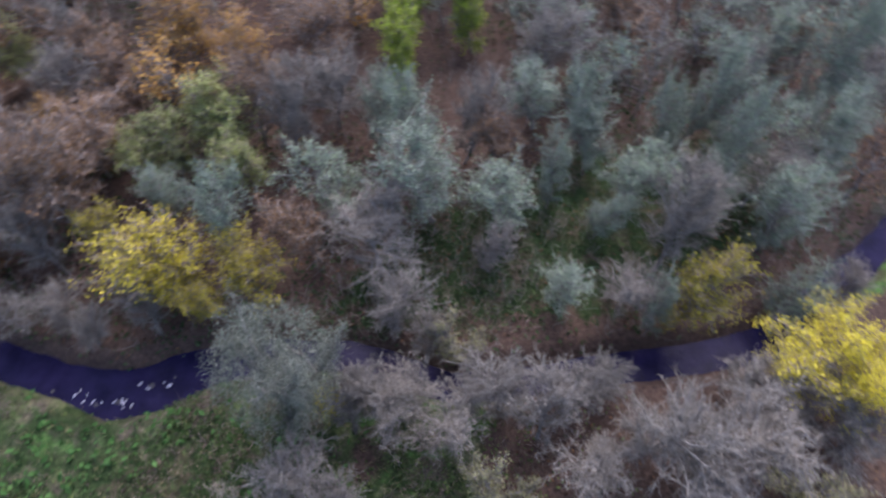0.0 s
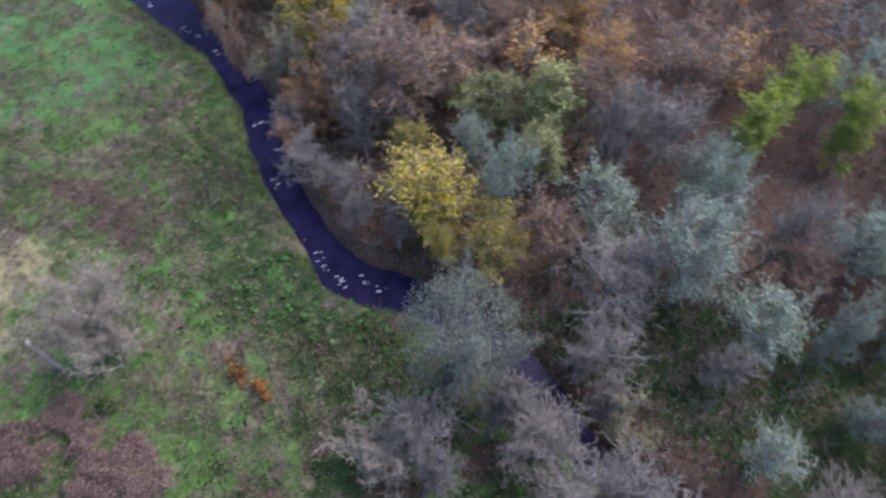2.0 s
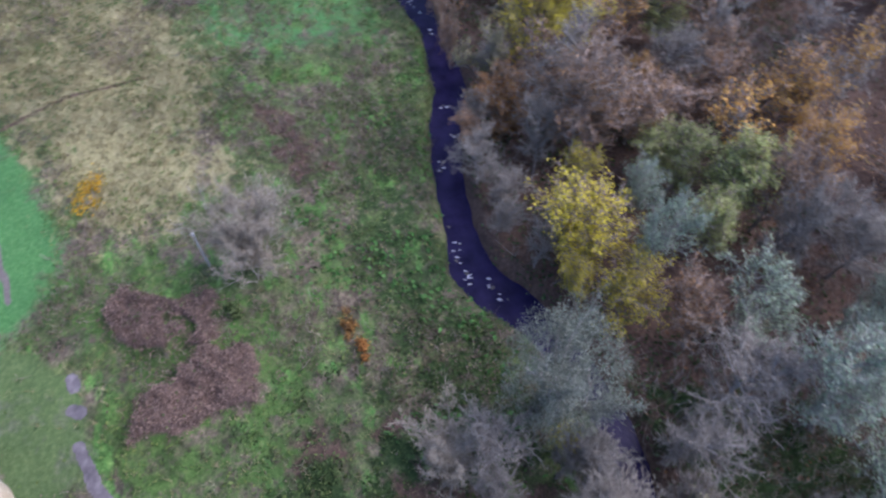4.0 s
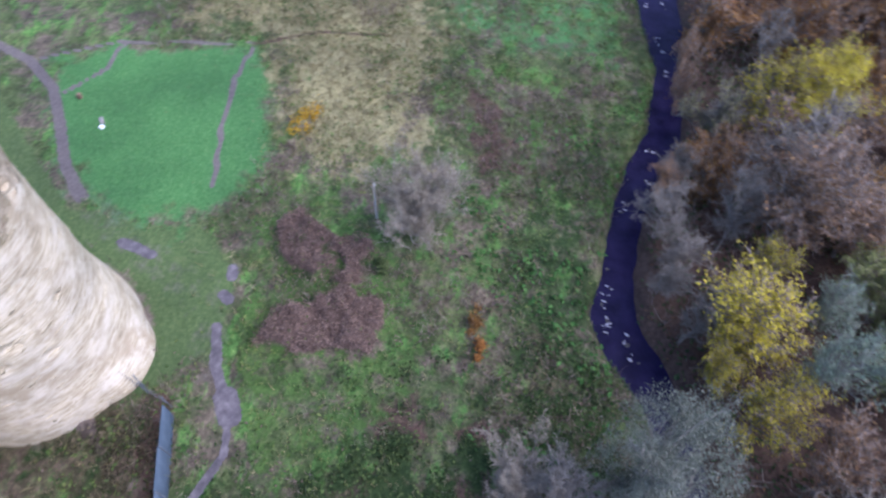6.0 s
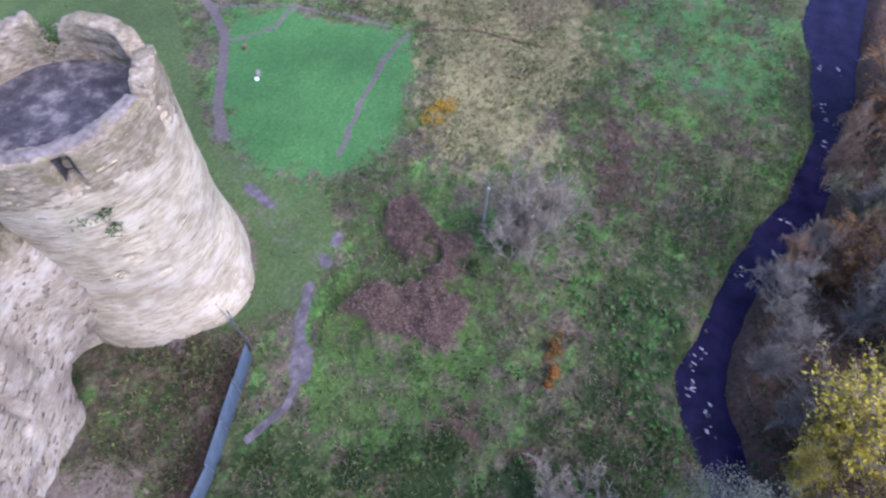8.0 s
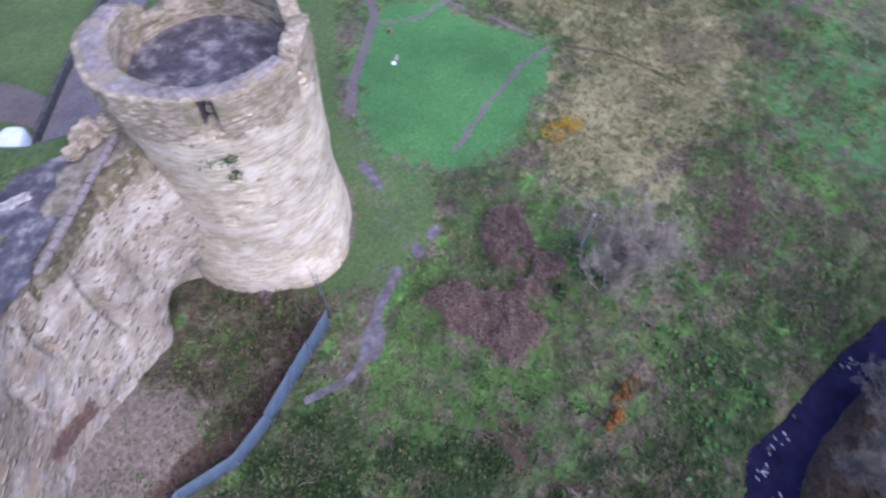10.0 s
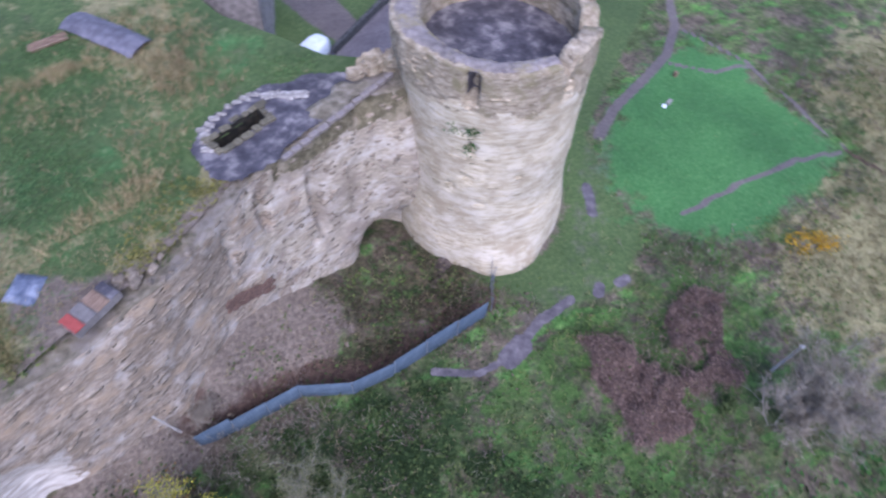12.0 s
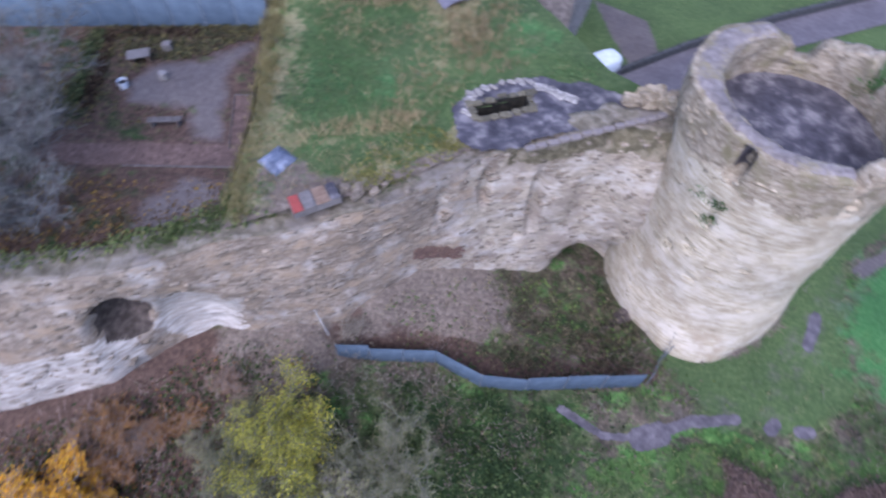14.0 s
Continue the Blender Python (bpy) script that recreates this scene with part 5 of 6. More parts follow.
weeds("fence_weeds", "dark weeds growing inside the hoarding", [(0.032, 0.033, 0.02), (0.062, 0.064, 0.036), (0.13, 0.11, 0.075)], 15000, 0.11, lambda x, y: inside(x, y, [(-10.5, -20.5), (-10.5, -15), (-3, -14), (0, -15), (-2.5, -17.5), (-1.5, -19.6), (-5, -21)], 1.8) * (0.08 + 0.7 * p_d(x * 0.7, y * 0.7)) * (1 - 0.8 * np.exp(-line_distance(x, y, [(1.0, -17.0), (-1.6, -16.4), (-4.2, -16.0), (-6.2, -15.2)]) ** 2)), 121, 0.3, box=(-12, 2, -22, -13))
weeds("scree_weeds", "thin weeds on the rubble slope", [(0.07, 0.058, 0.046), (0.13, 0.105, 0.085), (0.18, 0.15, 0.12)], 6000, 0.10, lambda x, y: inside(x, y, [(-2, -19), (-1, -14.2), (8, -13), (13, -10), (14, -11.5), (6, -15), (3, -17)], 0.6) * (0.1 + 0.6 * p_b(x, y)), 131, 0.15, box=(-3, 15, -20, -8))


def brushwood(name, label, material, n, tall, weight, seed, box):
    """Saplings and brush: leaning sprays of thin twigs that rise from the ground in clumps."""
    x, y = scatter(n, *box, weight, seed)
    r = np.random.RandomState(seed + 3)
    k = 7
    foot = np.repeat(np.stack([x, y, land(x, y)], 1), k, 0) + r.normal(scale=(0.35, 0.35, 0.02), size=(len(x) * k, 3))
    h = np.repeat(tall * r.uniform(0.4, 1.3, len(x)), k)[:, None]
    tip = foot + np.concatenate([r.normal(scale=0.30, size=(len(foot), 2)), np.ones((len(foot), 1))], 1) * h
    foot = foot + (tip - foot) * r.uniform(0, 0.45, (len(foot), 1))
    v, f = sprays(foot, tip, 0.016)
    tagged(part(name, mesh_of(name, v, f, material)), label, "undergrowth", kind="stuff")


def woods(x, y):
    return clear(x, y) * step(1.0, 2.5, y - np.interp(x, RX, RY))


brushwood("grey_brush", "bare grey saplings and brush under the trees", TWIG_GREY, 2600, 2.0, lambda x, y: woods(x, y) * (0.2 + 0.8 * p_a(x, y)), 301, (-50, 42, 11, 52))
brushwood("brown_brush", "brown saplings and dead brush on the woodland floor", TWIG_BROWN, 1500, 1.6, lambda x, y: woods(x, y) * (0.15 + 0.85 * p_c(x, y)), 311, (-55, 42, 11, 55))
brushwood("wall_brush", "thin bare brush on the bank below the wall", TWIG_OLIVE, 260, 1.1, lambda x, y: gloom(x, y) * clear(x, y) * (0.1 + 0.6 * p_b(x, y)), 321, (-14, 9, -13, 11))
brushwood("pale_brush", "pale dead brush and stalks along the hoarding", TWIG_SHRUB, 300, 0.9, lambda x, y: inside(x, y, [(11.5, -11.8), (7.6, -13.6), (5.5, -14.0), (5.0, -13.4), (7.2, -12.4), (2, -13.2), (0.5, -12.4), (2.5, -11.2), (8, -10.6)], 0.5) * 0.8, 325, (0, 12, -15, -10))
brushwood("foot_brush", "brown brush and brambles at the wall's foot", TWIG_BROWN, 420, 1.0, lambda x, y: inside(x, y, [(9, -11), (14, -10), (22, -4.5), (24, 0), (12, -2), (7, -8)], 0.8) * 0.8, 331, (7, 25, -12, 0))
weeds("foot_weeds", "dark green weeds below the wall", [(0.018, 0.032, 0.012), (0.04, 0.065, 0.024), (0.08, 0.11, 0.04)], 14000, 0.12, lambda x, y: inside(x, y, [(8.5, -12), (14, -10.5), (18, -7), (24, -3.5), (26, 2), (12, 0), (5, -8)], 0.8) * p_a(x * 2, y * 2), 351, 0.5, box=(5, 27, -13, 3))
weeds("foot_leaves", "brown and orange fallen leaves below the wall", [(0.05, 0.03, 0.018), (0.14, 0.075, 0.03), (0.34, 0.18, 0.04)], 22000, 0.08, lambda x, y: inside(x, y, [(8.5, -12), (14, -10.5), (18, -7), (24, -3.5), (26, 2), (12, 0), (7, -8)], 0.8) * (0.2 + 0.7 * p_d(x, y)), 341, 0.25, box=(7, 27, -13, 3))


def gorse(x, y, size, cols, nm, label):
    r = np.random.RandomState(int(abs(x * 10)))
    n = 520
    hub = r.normal(scale=(size * 0.55, size * 0.35, 0.12), size=(7, 3))
    c = hub[r.randint(0, 7, n)] + r.normal(scale=size * 0.2, size=(n, 3))
    c[:, 2] = np.abs(c[:, 2]) + 0.1 + 0.5 * size * r.uniform(0, 1, n) ** 2
    e = empty(nm, x, y, float(land(x, y)), label=label, category="bush")
    v, f = leaves(c, 0.09, 0.3)
    part("crown", mesh_of("bush_leaves", v, f, foliage(nm + "_flower", cols)), parent=e)
    v, f = tubes(np.zeros((14, 3)), c[:14], np.full(14, 0.025), 0, 4)
    part("stem", mesh_of("bush_stems", v, f, BARK), parent=e)


gorse(-32.9, -10.9, 1.3, [(0.42, 0.22, 0.02), (0.62, 0.36, 0.02), (0.72, 0.48, 0.05)], "gorse_bush", "small gorse bush in orange-yellow flower in dry grass")
gorse(-16.9, 2.2, 0.75, [(0.10, 0.06, 0.03), (0.22, 0.12, 0.04), (0.36, 0.2, 0.06)], "bracken_bush", "rust-orange bracken clump among green weeds")
gorse(-15.4, 2.4, 0.65, [(0.14, 0.07, 0.03), (0.3, 0.14, 0.04), (0.42, 0.2, 0.06)], "bracken_bush", "rust-orange bracken clump among green weeds")
gorse(-20.5, -4.0, 0.7, [(0.05, 0.08, 0.03), (0.1, 0.14, 0.05), (0.15, 0.2, 0.08)], "green_bush", "small green bush beside the brambles")


def wet_path(runs, lift):
    """A wet stretch of path, wide and narrow: one ragged sheet just proud of the ground."""
    xs, ys = [p[0] for pts, _ in runs for p in pts], [p[1] for pts, _ in runs for p in pts]
    u, v = np.meshgrid(np.arange(min(xs) - 1, max(xs) + 1, 0.09), np.arange(min(ys) - 1, max(ys) + 1, 0.09), indexing="ij")
    d = np.min([line_distance(u, v, pts) - half for pts, half in runs], axis=0) + 0.22 * bumps(u, v, 1.3, 3, 5.0)
    f = grid_faces(*u.shape)
    f = f[(d.ravel()[f] < 0).all(1)]
    me = mesh_of("puddle", np.stack([u, v, land(u, v) + lift], 2).reshape(-1, 3), f, PUDDLE, smooth=True)
    bm = bmesh.new()
    bm.from_mesh(me)
    bmesh.ops.delete(bm, geom=[q for q in bm.verts if not q.link_faces], context="VERTS")
    bm.to_mesh(me)
    bm.free()
    tagged(part("puddle", me), "grey muddy puddle on the trodden path", "puddle", group="path puddles")


for run in (WET[:1], WET[1:2], WET[2:3], WET[3:]):
    wet_path(run, 0.02)

# stones and broken water in the river
ico = bmesh.new()
bmesh.ops.create_icosphere(ico, subdivisions=2, radius=0.5)
for q in ico.verts:
    q.co *= 1 + 0.5 * noise.noise(q.co * 2.5)
    q.co.z *= 0.6
boulder_mesh = bpy.data.meshes.new("boulder")
ico.to_mesh(boulder_mesh)
ico.free()
boulder_mesh.materials.append(ROCK)
for i, (x, y) in enumerate([(-29.7, 15.0), (-20.6, 11.3), (-19.4, 10.6), (-17.4, 10.6), (-16.6, 11.9), (-51.8, 17.6), (-47.1, 17.9), (-42.3, 18.1), (-51.6, 19.6), (-33.5, 15.6), (-27.1, 12.7), (-18.2, 10.8), (-15.4, 12.5), (-44.5, 19.3), (-22.2, 11.2), (-38, 18.4), (1.5, 12.6), (5.2, 13.9)]):
    s = float(rng.uniform(0.12, 0.3))
    b = new("boulder", boulder_mesh)
    b.matrix_basis = pose(x, y, -0.95, 0, 0, i * 67) @ Matrix.Diagonal((s * 1.3, s, s * 0.7, 1))
    tagged(b, "wet grey boulder standing in the river", "rock", group="river boulders")
fv, ff, n0 = [], [], 0
fr_ = np.random.RandomState(5)
for x, y in [(-29.9, 15.0), (-20.6, 11.1), (-19.4, 10.8), (-17.5, 10.75), (-16.7, 11.8), (-52.0, 17.9), (-47.1, 18.2), (-42.4, 18.2), (-52.2, 19.4), (-33.4, 15.7), (-27.2, 12.9), (-18.1, 10.9), (-15.8, 12.2), (-45.5, 18.4)]:
    for k in range(3):
        a, w, h = 1.2 + fr_.normal(scale=0.5), fr_.uniform(0.08, 0.26), fr_.uniform(0.03, 0.07)
        cx, cy = x + fr_.normal(scale=0.35), y + fr_.normal(scale=0.2)
        ring8 = np.arange(8) * np.pi / 4
        px, py = np.cos(ring8) * w * fr_.uniform(0.6, 1.2, 8), np.sin(ring8) * h * 1.3 * fr_.uniform(0.6, 1.2, 8)
        qx8, qy8 = cx + px * np.cos(a) - py * np.sin(a), cy + px * np.sin(a) + py * np.cos(a)
        fv.append(np.concatenate([np.stack([qx8, qy8, np.full(8, -0.93)], 1), [[cx, cy, -0.84]]]))
        ff.append(n0 + np.stack([np.arange(8), (np.arange(8) + 1) % 8, np.full(8, 8)], 1))
        n0 += 9
tagged(part("white_water", mesh_of("white_water", np.concatenate(fv), np.concatenate(ff), FOAM, smooth=True)), "small white crests of broken water in the river", "foam", kind="stuff")

# ---- castle things ----


def turned(p, q):
    return math.degrees(math.atan2(q[1] - p[1], q[0] - p[0]))


def hoarding(pts, z_of, tall, nm, label):
    """Sheet panels between posts along a line; each panel is level, so the top steps with the ground."""
    e = empty(nm, label=label, category="fence")
    for a, b in zip(pts[:-1], pts[1:]):
        n = max(1, round(math.hypot(b[0] - a[0], b[1] - a[1]) / 2.0))
        for i in range(n):
            p = (a[0] + (b[0] - a[0]) * i / n, a[1] + (b[1] - a[1]) * i / n)
            q = (a[0] + (b[0] - a[0]) * (i + 1) / n, a[1] + (b[1] - a[1]) * (i + 1) / n)
            w = math.hypot(q[0] - p[0], q[1] - p[1])
            cx, cy = (p[0] + q[0]) / 2, (p[1] + q[1]) / 2
            z = z_of(cx, cy)
            m = pose(cx, cy, z, float(rng.uniform(-2.5, 2.5)), 0, turned(p, q))
            k = max(4, int(w / 0.09))
            px = np.linspace(-w / 2 + 0.02, w / 2 - 0.02, k * 2)
            py = 0.014 * np.array([(0, 1, 1, 0)[j % 4] for j in range(k * 2)])
            loop = np.concatenate([np.stack([px, py + 0.012], 1), np.stack([px, py - 0.012], 1)[::-1]])
            m2 = len(loop)
            vv = np.concatenate([np.c_[loop, np.zeros(m2)], np.c_[loop, np.full(m2, tall)]])
            ids = np.arange(m2)
            sides = np.stack([ids, (ids + 1) % m2, m2 + (ids + 1) % m2, m2 + ids], 1)
            n2 = k * 2
            j2 = np.arange(n2 - 1)
            caps = np.stack([m2 + j2, m2 + j2 + 1, 2 * m2 - 2 - j2, 2 * m2 - 1 - j2], 1)
            o = part("panel", mesh_of("panel", vv, np.concatenate([sides, caps]), HOARD), parent=e)
            o.matrix_basis = m
            o = part("post", block(0.07, 0.07, tall + 0.04, bevel=0.01), STEEL, e)
            o.matrix_basis = pose(p[0], p[1], z - 0.1, 0, 0, turned(p, q))
    return e


def low(x, y):
    return float(land(x, y)) - 0.05


hoarding(HOARDING, low, 2.0, "hoarding", "blue-grey sheet hoarding round the wall's foot")
hoarding([(14.7, -28.7), (22.0, -27.1), (30.4, -25.3), (40, -23.0)], lambda x, y: 10.35, 2.0, "hoarding", "blue-grey sheet hoarding behind the garden")
wire = empty("wire_fence", label="thin wire fence joining the hoarding to the tower", category="fence")
for x, y in ((-10.6, -14.7), (-11.3, -16.2), (-11.7, -16.6)):
    o = part("post", block(0.06, 0.06, 1.8, bevel=0.01), STEEL, wire)
    o.matrix_basis = pose(x, y, low(x, y))
for z in (0.5, 1.1, 1.7):
    v, f = tubes([(-10.6, -14.7, z), (-11.3, -16.2, z)], [(-11.3, -16.2, z), (-11.9, -17.6, z)], np.full(2, 0.012), np.full(2, 0.012), 4)
    part("wire", mesh_of("wire", v, f, STEEL), parent=wire)

pole = empty("tall_post", -24.6, -4.7, low(-24.6, -4.7), label="tall pale post with a small white box on top", category="post")
v, f = tubes([(0, 0, 0), (0.05, 0, 1.9)], [(0.05, 0, 1.9), (0.0, 0, 3.5)], np.array([0.085, 0.075]), np.array([0.075, 0.065]), 8)
part("shaft", mesh_of("shaft", v, f, PALE_POST), parent=pole)
part("box", block(0.26, 0.2, 0.24, at=(0, 0, 3.45), bevel=0.03), PALE_POST, pole, "small white box")
stake = empty("stake", 7.9, -13.35, low(7.9, -13.35), label="leaning pale wooden stake by the hoarding", category="stake")
v, f = tubes([(0, 0, 0)], [(0.5, -0.2, 2.5)], np.array([0.06]), np.array([0.045]), 7)
part("shaft", mesh_of("stake_shaft", v, f, surface("bleached_wood", [(0.36, 0.34, 0.31), (0.52, 0.50, 0.47)], 6.0, 1.0, 0.85, 0.3, 0.01, stretch=(1, 1, 0.2))), parent=stake)

# a low site box with a red end, on the court above the wall
site = empty("site_box", 7.95, -15.65, 11.6, turned((8.8, -14.95), (7.1, -16.2)), label="long low site box with red and grey-brown lid panels", category="box")
part("body", block(2.25, 0.95, 0.42, bevel=0.02), GREY_BOARD, site)
for i, (m, w) in enumerate(((RED_PAINT, 0.46), (GREY_BOARD, 0.52), (TIMBER, 0.62), (SLATE, 0.40))):
    at = -1.1 + sum((0.46, 0.52, 0.62, 0.40)[:i]) + 0.06 * i + w / 2
    part("lid_panel", block(w, 0.99, 0.06, at=(at, 0, 0.425), bevel=0.015), m, site, ("red lid panel", "grey lid panel", "brown lid panel", "blue-grey lid panel")[i])
for s in (-0.8, 0.8):
    part("skid", block(0.12, 0.9, 0.1, at=(s, 0, -0.08), bevel=0.01), TIMBER, site)

u, v = np.meshgrid(np.linspace(-1, 1, 30), np.linspace(-1, 1, 30), indexing="ij")
hz = 0.30 * (1 - np.maximum(np.abs(u), np.abs(v)) ** 3) + 0.25 * bumps(u * 2, v * 2, 0.9, 4, 2.0) * (1 - np.maximum(np.abs(u), np.abs(v)) ** 4)
tarp = part("tarpaulin", mesh_of("tarpaulin", np.stack([u * 0.75, v * 0.72, hz + 0.02], 2).reshape(-1, 3), grid_faces(30, 30), TARP, smooth=True))
tarp.matrix_basis = pose(10.45, -17.8, 11.5, 0, 0, 60)
tagged(tarp, "creased blue-grey tarpaulin over a low heap", "tarpaulin")

loose_mesh = bpy.data.meshes.new("loose_stone")
bm = block(1, 0.75, 0.5, bevel=0.12)
for q in bm.verts:
    q.co += 0.15 * noise.noise_vector(q.co * 2)
bm.to_mesh(loose_mesh)
bm.free()
loose_mesh.materials.append(RUBBLE_PIECE)
sr = np.random.RandomState(8)


def loose(x, y, z, s):
    o = new("loose_stone", loose_mesh)
    o.matrix_basis = pose(x, y, z, sr.uniform(-15, 15), sr.uniform(-15, 15), sr.uniform(0, 360)) @ Matrix.Diagonal((s, s, s, 1))
    tagged(o, "loose pale block of fallen stone", "stone", group="loose stones")


for i in range(16):
    loose(6.2 + sr.normal(scale=0.45), -16.75 + sr.normal(scale=0.25), 11.5, sr.uniform(0.2, 0.5))
for i in range(18):
    x = sr.uniform(-6, 18)
    loose(x, float(np.interp(x, CX, CY)) - sr.uniform(0.9, 1.6), 11.52 if x < 11.5 else 11.35, sr.uniform(0.12, 0.3))
for i in range(40):
    x = sr.uniform(-2, 14)
    y = float(np.interp(x, FX, FY)) + sr.uniform(0.5, 5.0)
    if y < -13.6 or x > 8:
        loose(x, y, float(land(x, y)), sr.uniform(0.12, 0.36))

# a rib of fallen rubble that runs down from the tower's foot
ru_, rv_ = np.meshgrid(np.linspace(0, 1, 40), np.linspace(-1, 1, 14), indexing="ij")
rib_x = -9.7 + 1.9 * ru_ + 0.6 * rv_ * (1.1 - 0.7 * ru_) + 0.25 * bumps(ru_ * 4, rv_ * 0, 0.8, 2, 3.0)
rib_y = -19.5 + 1.9 * ru_ - 0.45 * rv_ * (1.1 - 0.7 * ru_)
rib_z = land(rib_x, rib_y) - 0.2 + (0.4 * (1 - ru_) ** 1.3 + 0.2) * (1 - rv_ ** 2) * (1 + 1.4 * bumps(rib_x, rib_y, 0.5, 3, 8.0))
rib = part("fallen_rib", mesh_of("fallen_rib", np.stack([rib_x, rib_y, rib_z], 2).reshape(-1, 3), grid_faces(40, 14), EARTH_AND_SHADE))
tagged(rib, "low rib of fallen brown rubble at the tower's foot", "rubble")

# kerb round the pit and pale broken slabs
kerb_mesh = bpy.data.meshes.new("kerb_stone")
bm = block(1, 1, 1, bevel=0.08)
bm.to_mesh(kerb_mesh)
bm.free()
kerb_mesh.materials.append(OLD_KERB)
rim_stones = empty("pit_kerb", label="broken pale kerb stones round the dark pit", category="kerb")
for p, q in zip(PIT, PIT[1:] + PIT[:1]):
    w = math.hypot(q[0] - p[0], q[1] - p[1])
    u = 0.0
    while u < w:
        s = sr.uniform(0.25, 0.7)
        if sr.rand() < 0.12:
            u += s * 0.5
            continue
        x, y = p[0] + (q[0] - p[0]) * (u + s / 2) / w, p[1] + (q[1] - p[1]) * (u + s / 2) / w
        ox, oy = x - 0.2, y + 23.8
        k = sr.uniform(0.16, 0.24) / math.hypot(ox, oy)
        o = hang(new("kerb_stone", kerb_mesh), rim_stones)
        o.matrix_basis = pose(x + ox * k, y + oy * k, 11.72, sr.uniform(-6, 6), sr.uniform(-6, 6), turned(p, q) + sr.uniform(-9, 9)) @ Matrix.Diagonal((s * 1.02, sr.uniform(0.26, 0.42), sr.uniform(0.05, 0.14), 1))
        u += s


def broken_sheet(nm, cx, cy, z, a, b, turn, thick, material, seed):
    """A worn slab with a ragged outline."""
    r = np.random.RandomState(seed)
    ang = np.linspace(0, 2 * np.pi, 28, endpoint=False)
    edge = np.clip(1 / np.maximum(np.abs(np.cos(ang)), np.abs(np.sin(ang))), 1, 1.3) * r.uniform(0.7, 1.05, 28)
    ring_ = np.stack([a * edge * np.cos(ang), b * edge * np.sin(ang)], 1)
    v = np.concatenate([np.c_[ring_, np.full(28, -0.06)], np.c_[ring_, np.full(28, thick * 0.6)], np.c_[ring_ * 0.85, thick + 0.02 * r.normal(size=28)], [[0, 0, thick]]])
    i = np.arange(28)
    j = (i + 1) % 28
    o = part(nm, mesh_of(nm, v, [np.concatenate([np.stack([i, j, 28 + j, 28 + i], 1), np.stack([28 + i, 28 + j, 56 + j, 56 + i], 1)]), np.stack([56 + i, 56 + j, np.full(28, 84)], 1)], material))
    o.matrix_basis = pose(cx, cy, z, 0, 0, turn)
    return o


ARC = [(2.05, -22.4), (2.0, -23.9), (0.7, -25.1), (-0.9, -25.6), (-2.2, -25.1), (-3.4, -24.7)]
for i in range(18):
    x, y = along(ARC, 5 * (i + sr.uniform(0, 0.9)) / 18)
    big = 1.6 if i > 11 else 1.0
    tagged(broken_sheet("pale_slab", float(x) + sr.uniform(-0.12, 0.12), float(y) + sr.uniform(-0.12, 0.12), 11.74, big * sr.uniform(0.16, 0.4), big * sr.uniform(0.09, 0.2), sr.uniform(-40, 10), sr.uniform(0.03, 0.06), PALE_SLAB, 60 + i), "pale broken slab on the dark paving", "slab", group="pale slabs")

coping_mesh = kerb_mesh.copy()
coping_mesh.materials[0] = COPING
low_kerb = empty("parapet_kerb", label="low worn grey kerb along the wall top beside the paving", category="kerb")
for i in range(13):
    u = (i + 0.5) / 13
    x, y = -1.15 - 6.85 * u, -20.65 - 3.45 * u
    o = hang(new("kerb_stone", coping_mesh), low_kerb)
    o.matrix_basis = pose(x + sr.uniform(-0.02, 0.02), y + sr.uniform(-0.03, 0.03), 11.72 + 0.35 * u, sr.uniform(-4, 4), sr.uniform(-3, 3), turned((-8.0, -24.1), (-1.15, -20.65)) + sr.uniform(-3, 3)) @ Matrix.Diagonal((sr.uniform(0.5, 0.6), sr.uniform(0.26, 0.34), sr.uniform(0.16, 0.22), 1))

# broken stub where the wall top meets the tower
for i, (x, y, a, b, h, turn) in enumerate(((-7.3, -25.35, 0.8, 0.55, 0.75, 20), (-8.5, -25.0, 0.65, 0.6, 0.95, 50), (-6.3, -25.1, 0.5, 0.35, 0.4, 10))):
    bm = bmesh.new()
    bmesh.ops.create_icosphere(bm, subdivisions=4, radius=1.0)
    for q in bm.verts:
        c = Vector([math.copysign(abs(k) ** 0.6, k) for k in q.co])
        c *= 1 + 0.22 * noise.noise(c * 2.6 + Vector((i * 7, 0, 0))) + 0.22 * noise.noise(c * 5.5)
        q.co = Vector((c.x * a, c.y * b, c.z * h))
    o = part("wall_stub", bm, WEATHERED, wall, "lichened stub of rubble masonry")
    o.matrix_basis = pose(x, y, 11.8, 0, 0, turn)

# far side of the court: a grey sheet roof, a timber stack and a yellow bush
shed = empty("low_shed", 5.6, -33.3, 11.4, turned((7.3, -35.3), (3.95, -31.3)), label="low shelter under a sagging lilac-grey sheet roof", category="shed")
part("shed_wall", block(4.6, 1.2, 0.35, bevel=0.04), GREY_BOARD, shed)
u, v = np.meshgrid(np.linspace(-1, 1, 40), np.linspace(-1, 1, 16), indexing="ij")
hz = 0.62 - 0.22 * v * v - 0.12 * u ** 4 + 0.10 * bumps(u * 4, v * 2, 0.9, 3, 3.0)
roof_top = np.stack([u * 2.6 + 0.06 * bumps(v * 3, u, 0.6, 2), v * 0.85 + 0.06 * bumps(u * 4, v, 0.7, 2, 5.0), hz], 2).reshape(-1, 3)
roof_mesh = mesh_of("shed_roof", np.concatenate([roof_top, roof_top - [0, 0, 0.05]]), np.concatenate([grid_faces(40, 16), grid_faces(40, 16)[:, ::-1] + 640]), LILAC_SHEET, smooth=True)
part("roof", roof_mesh, parent=shed, label="sagging lilac-grey sheet roof")
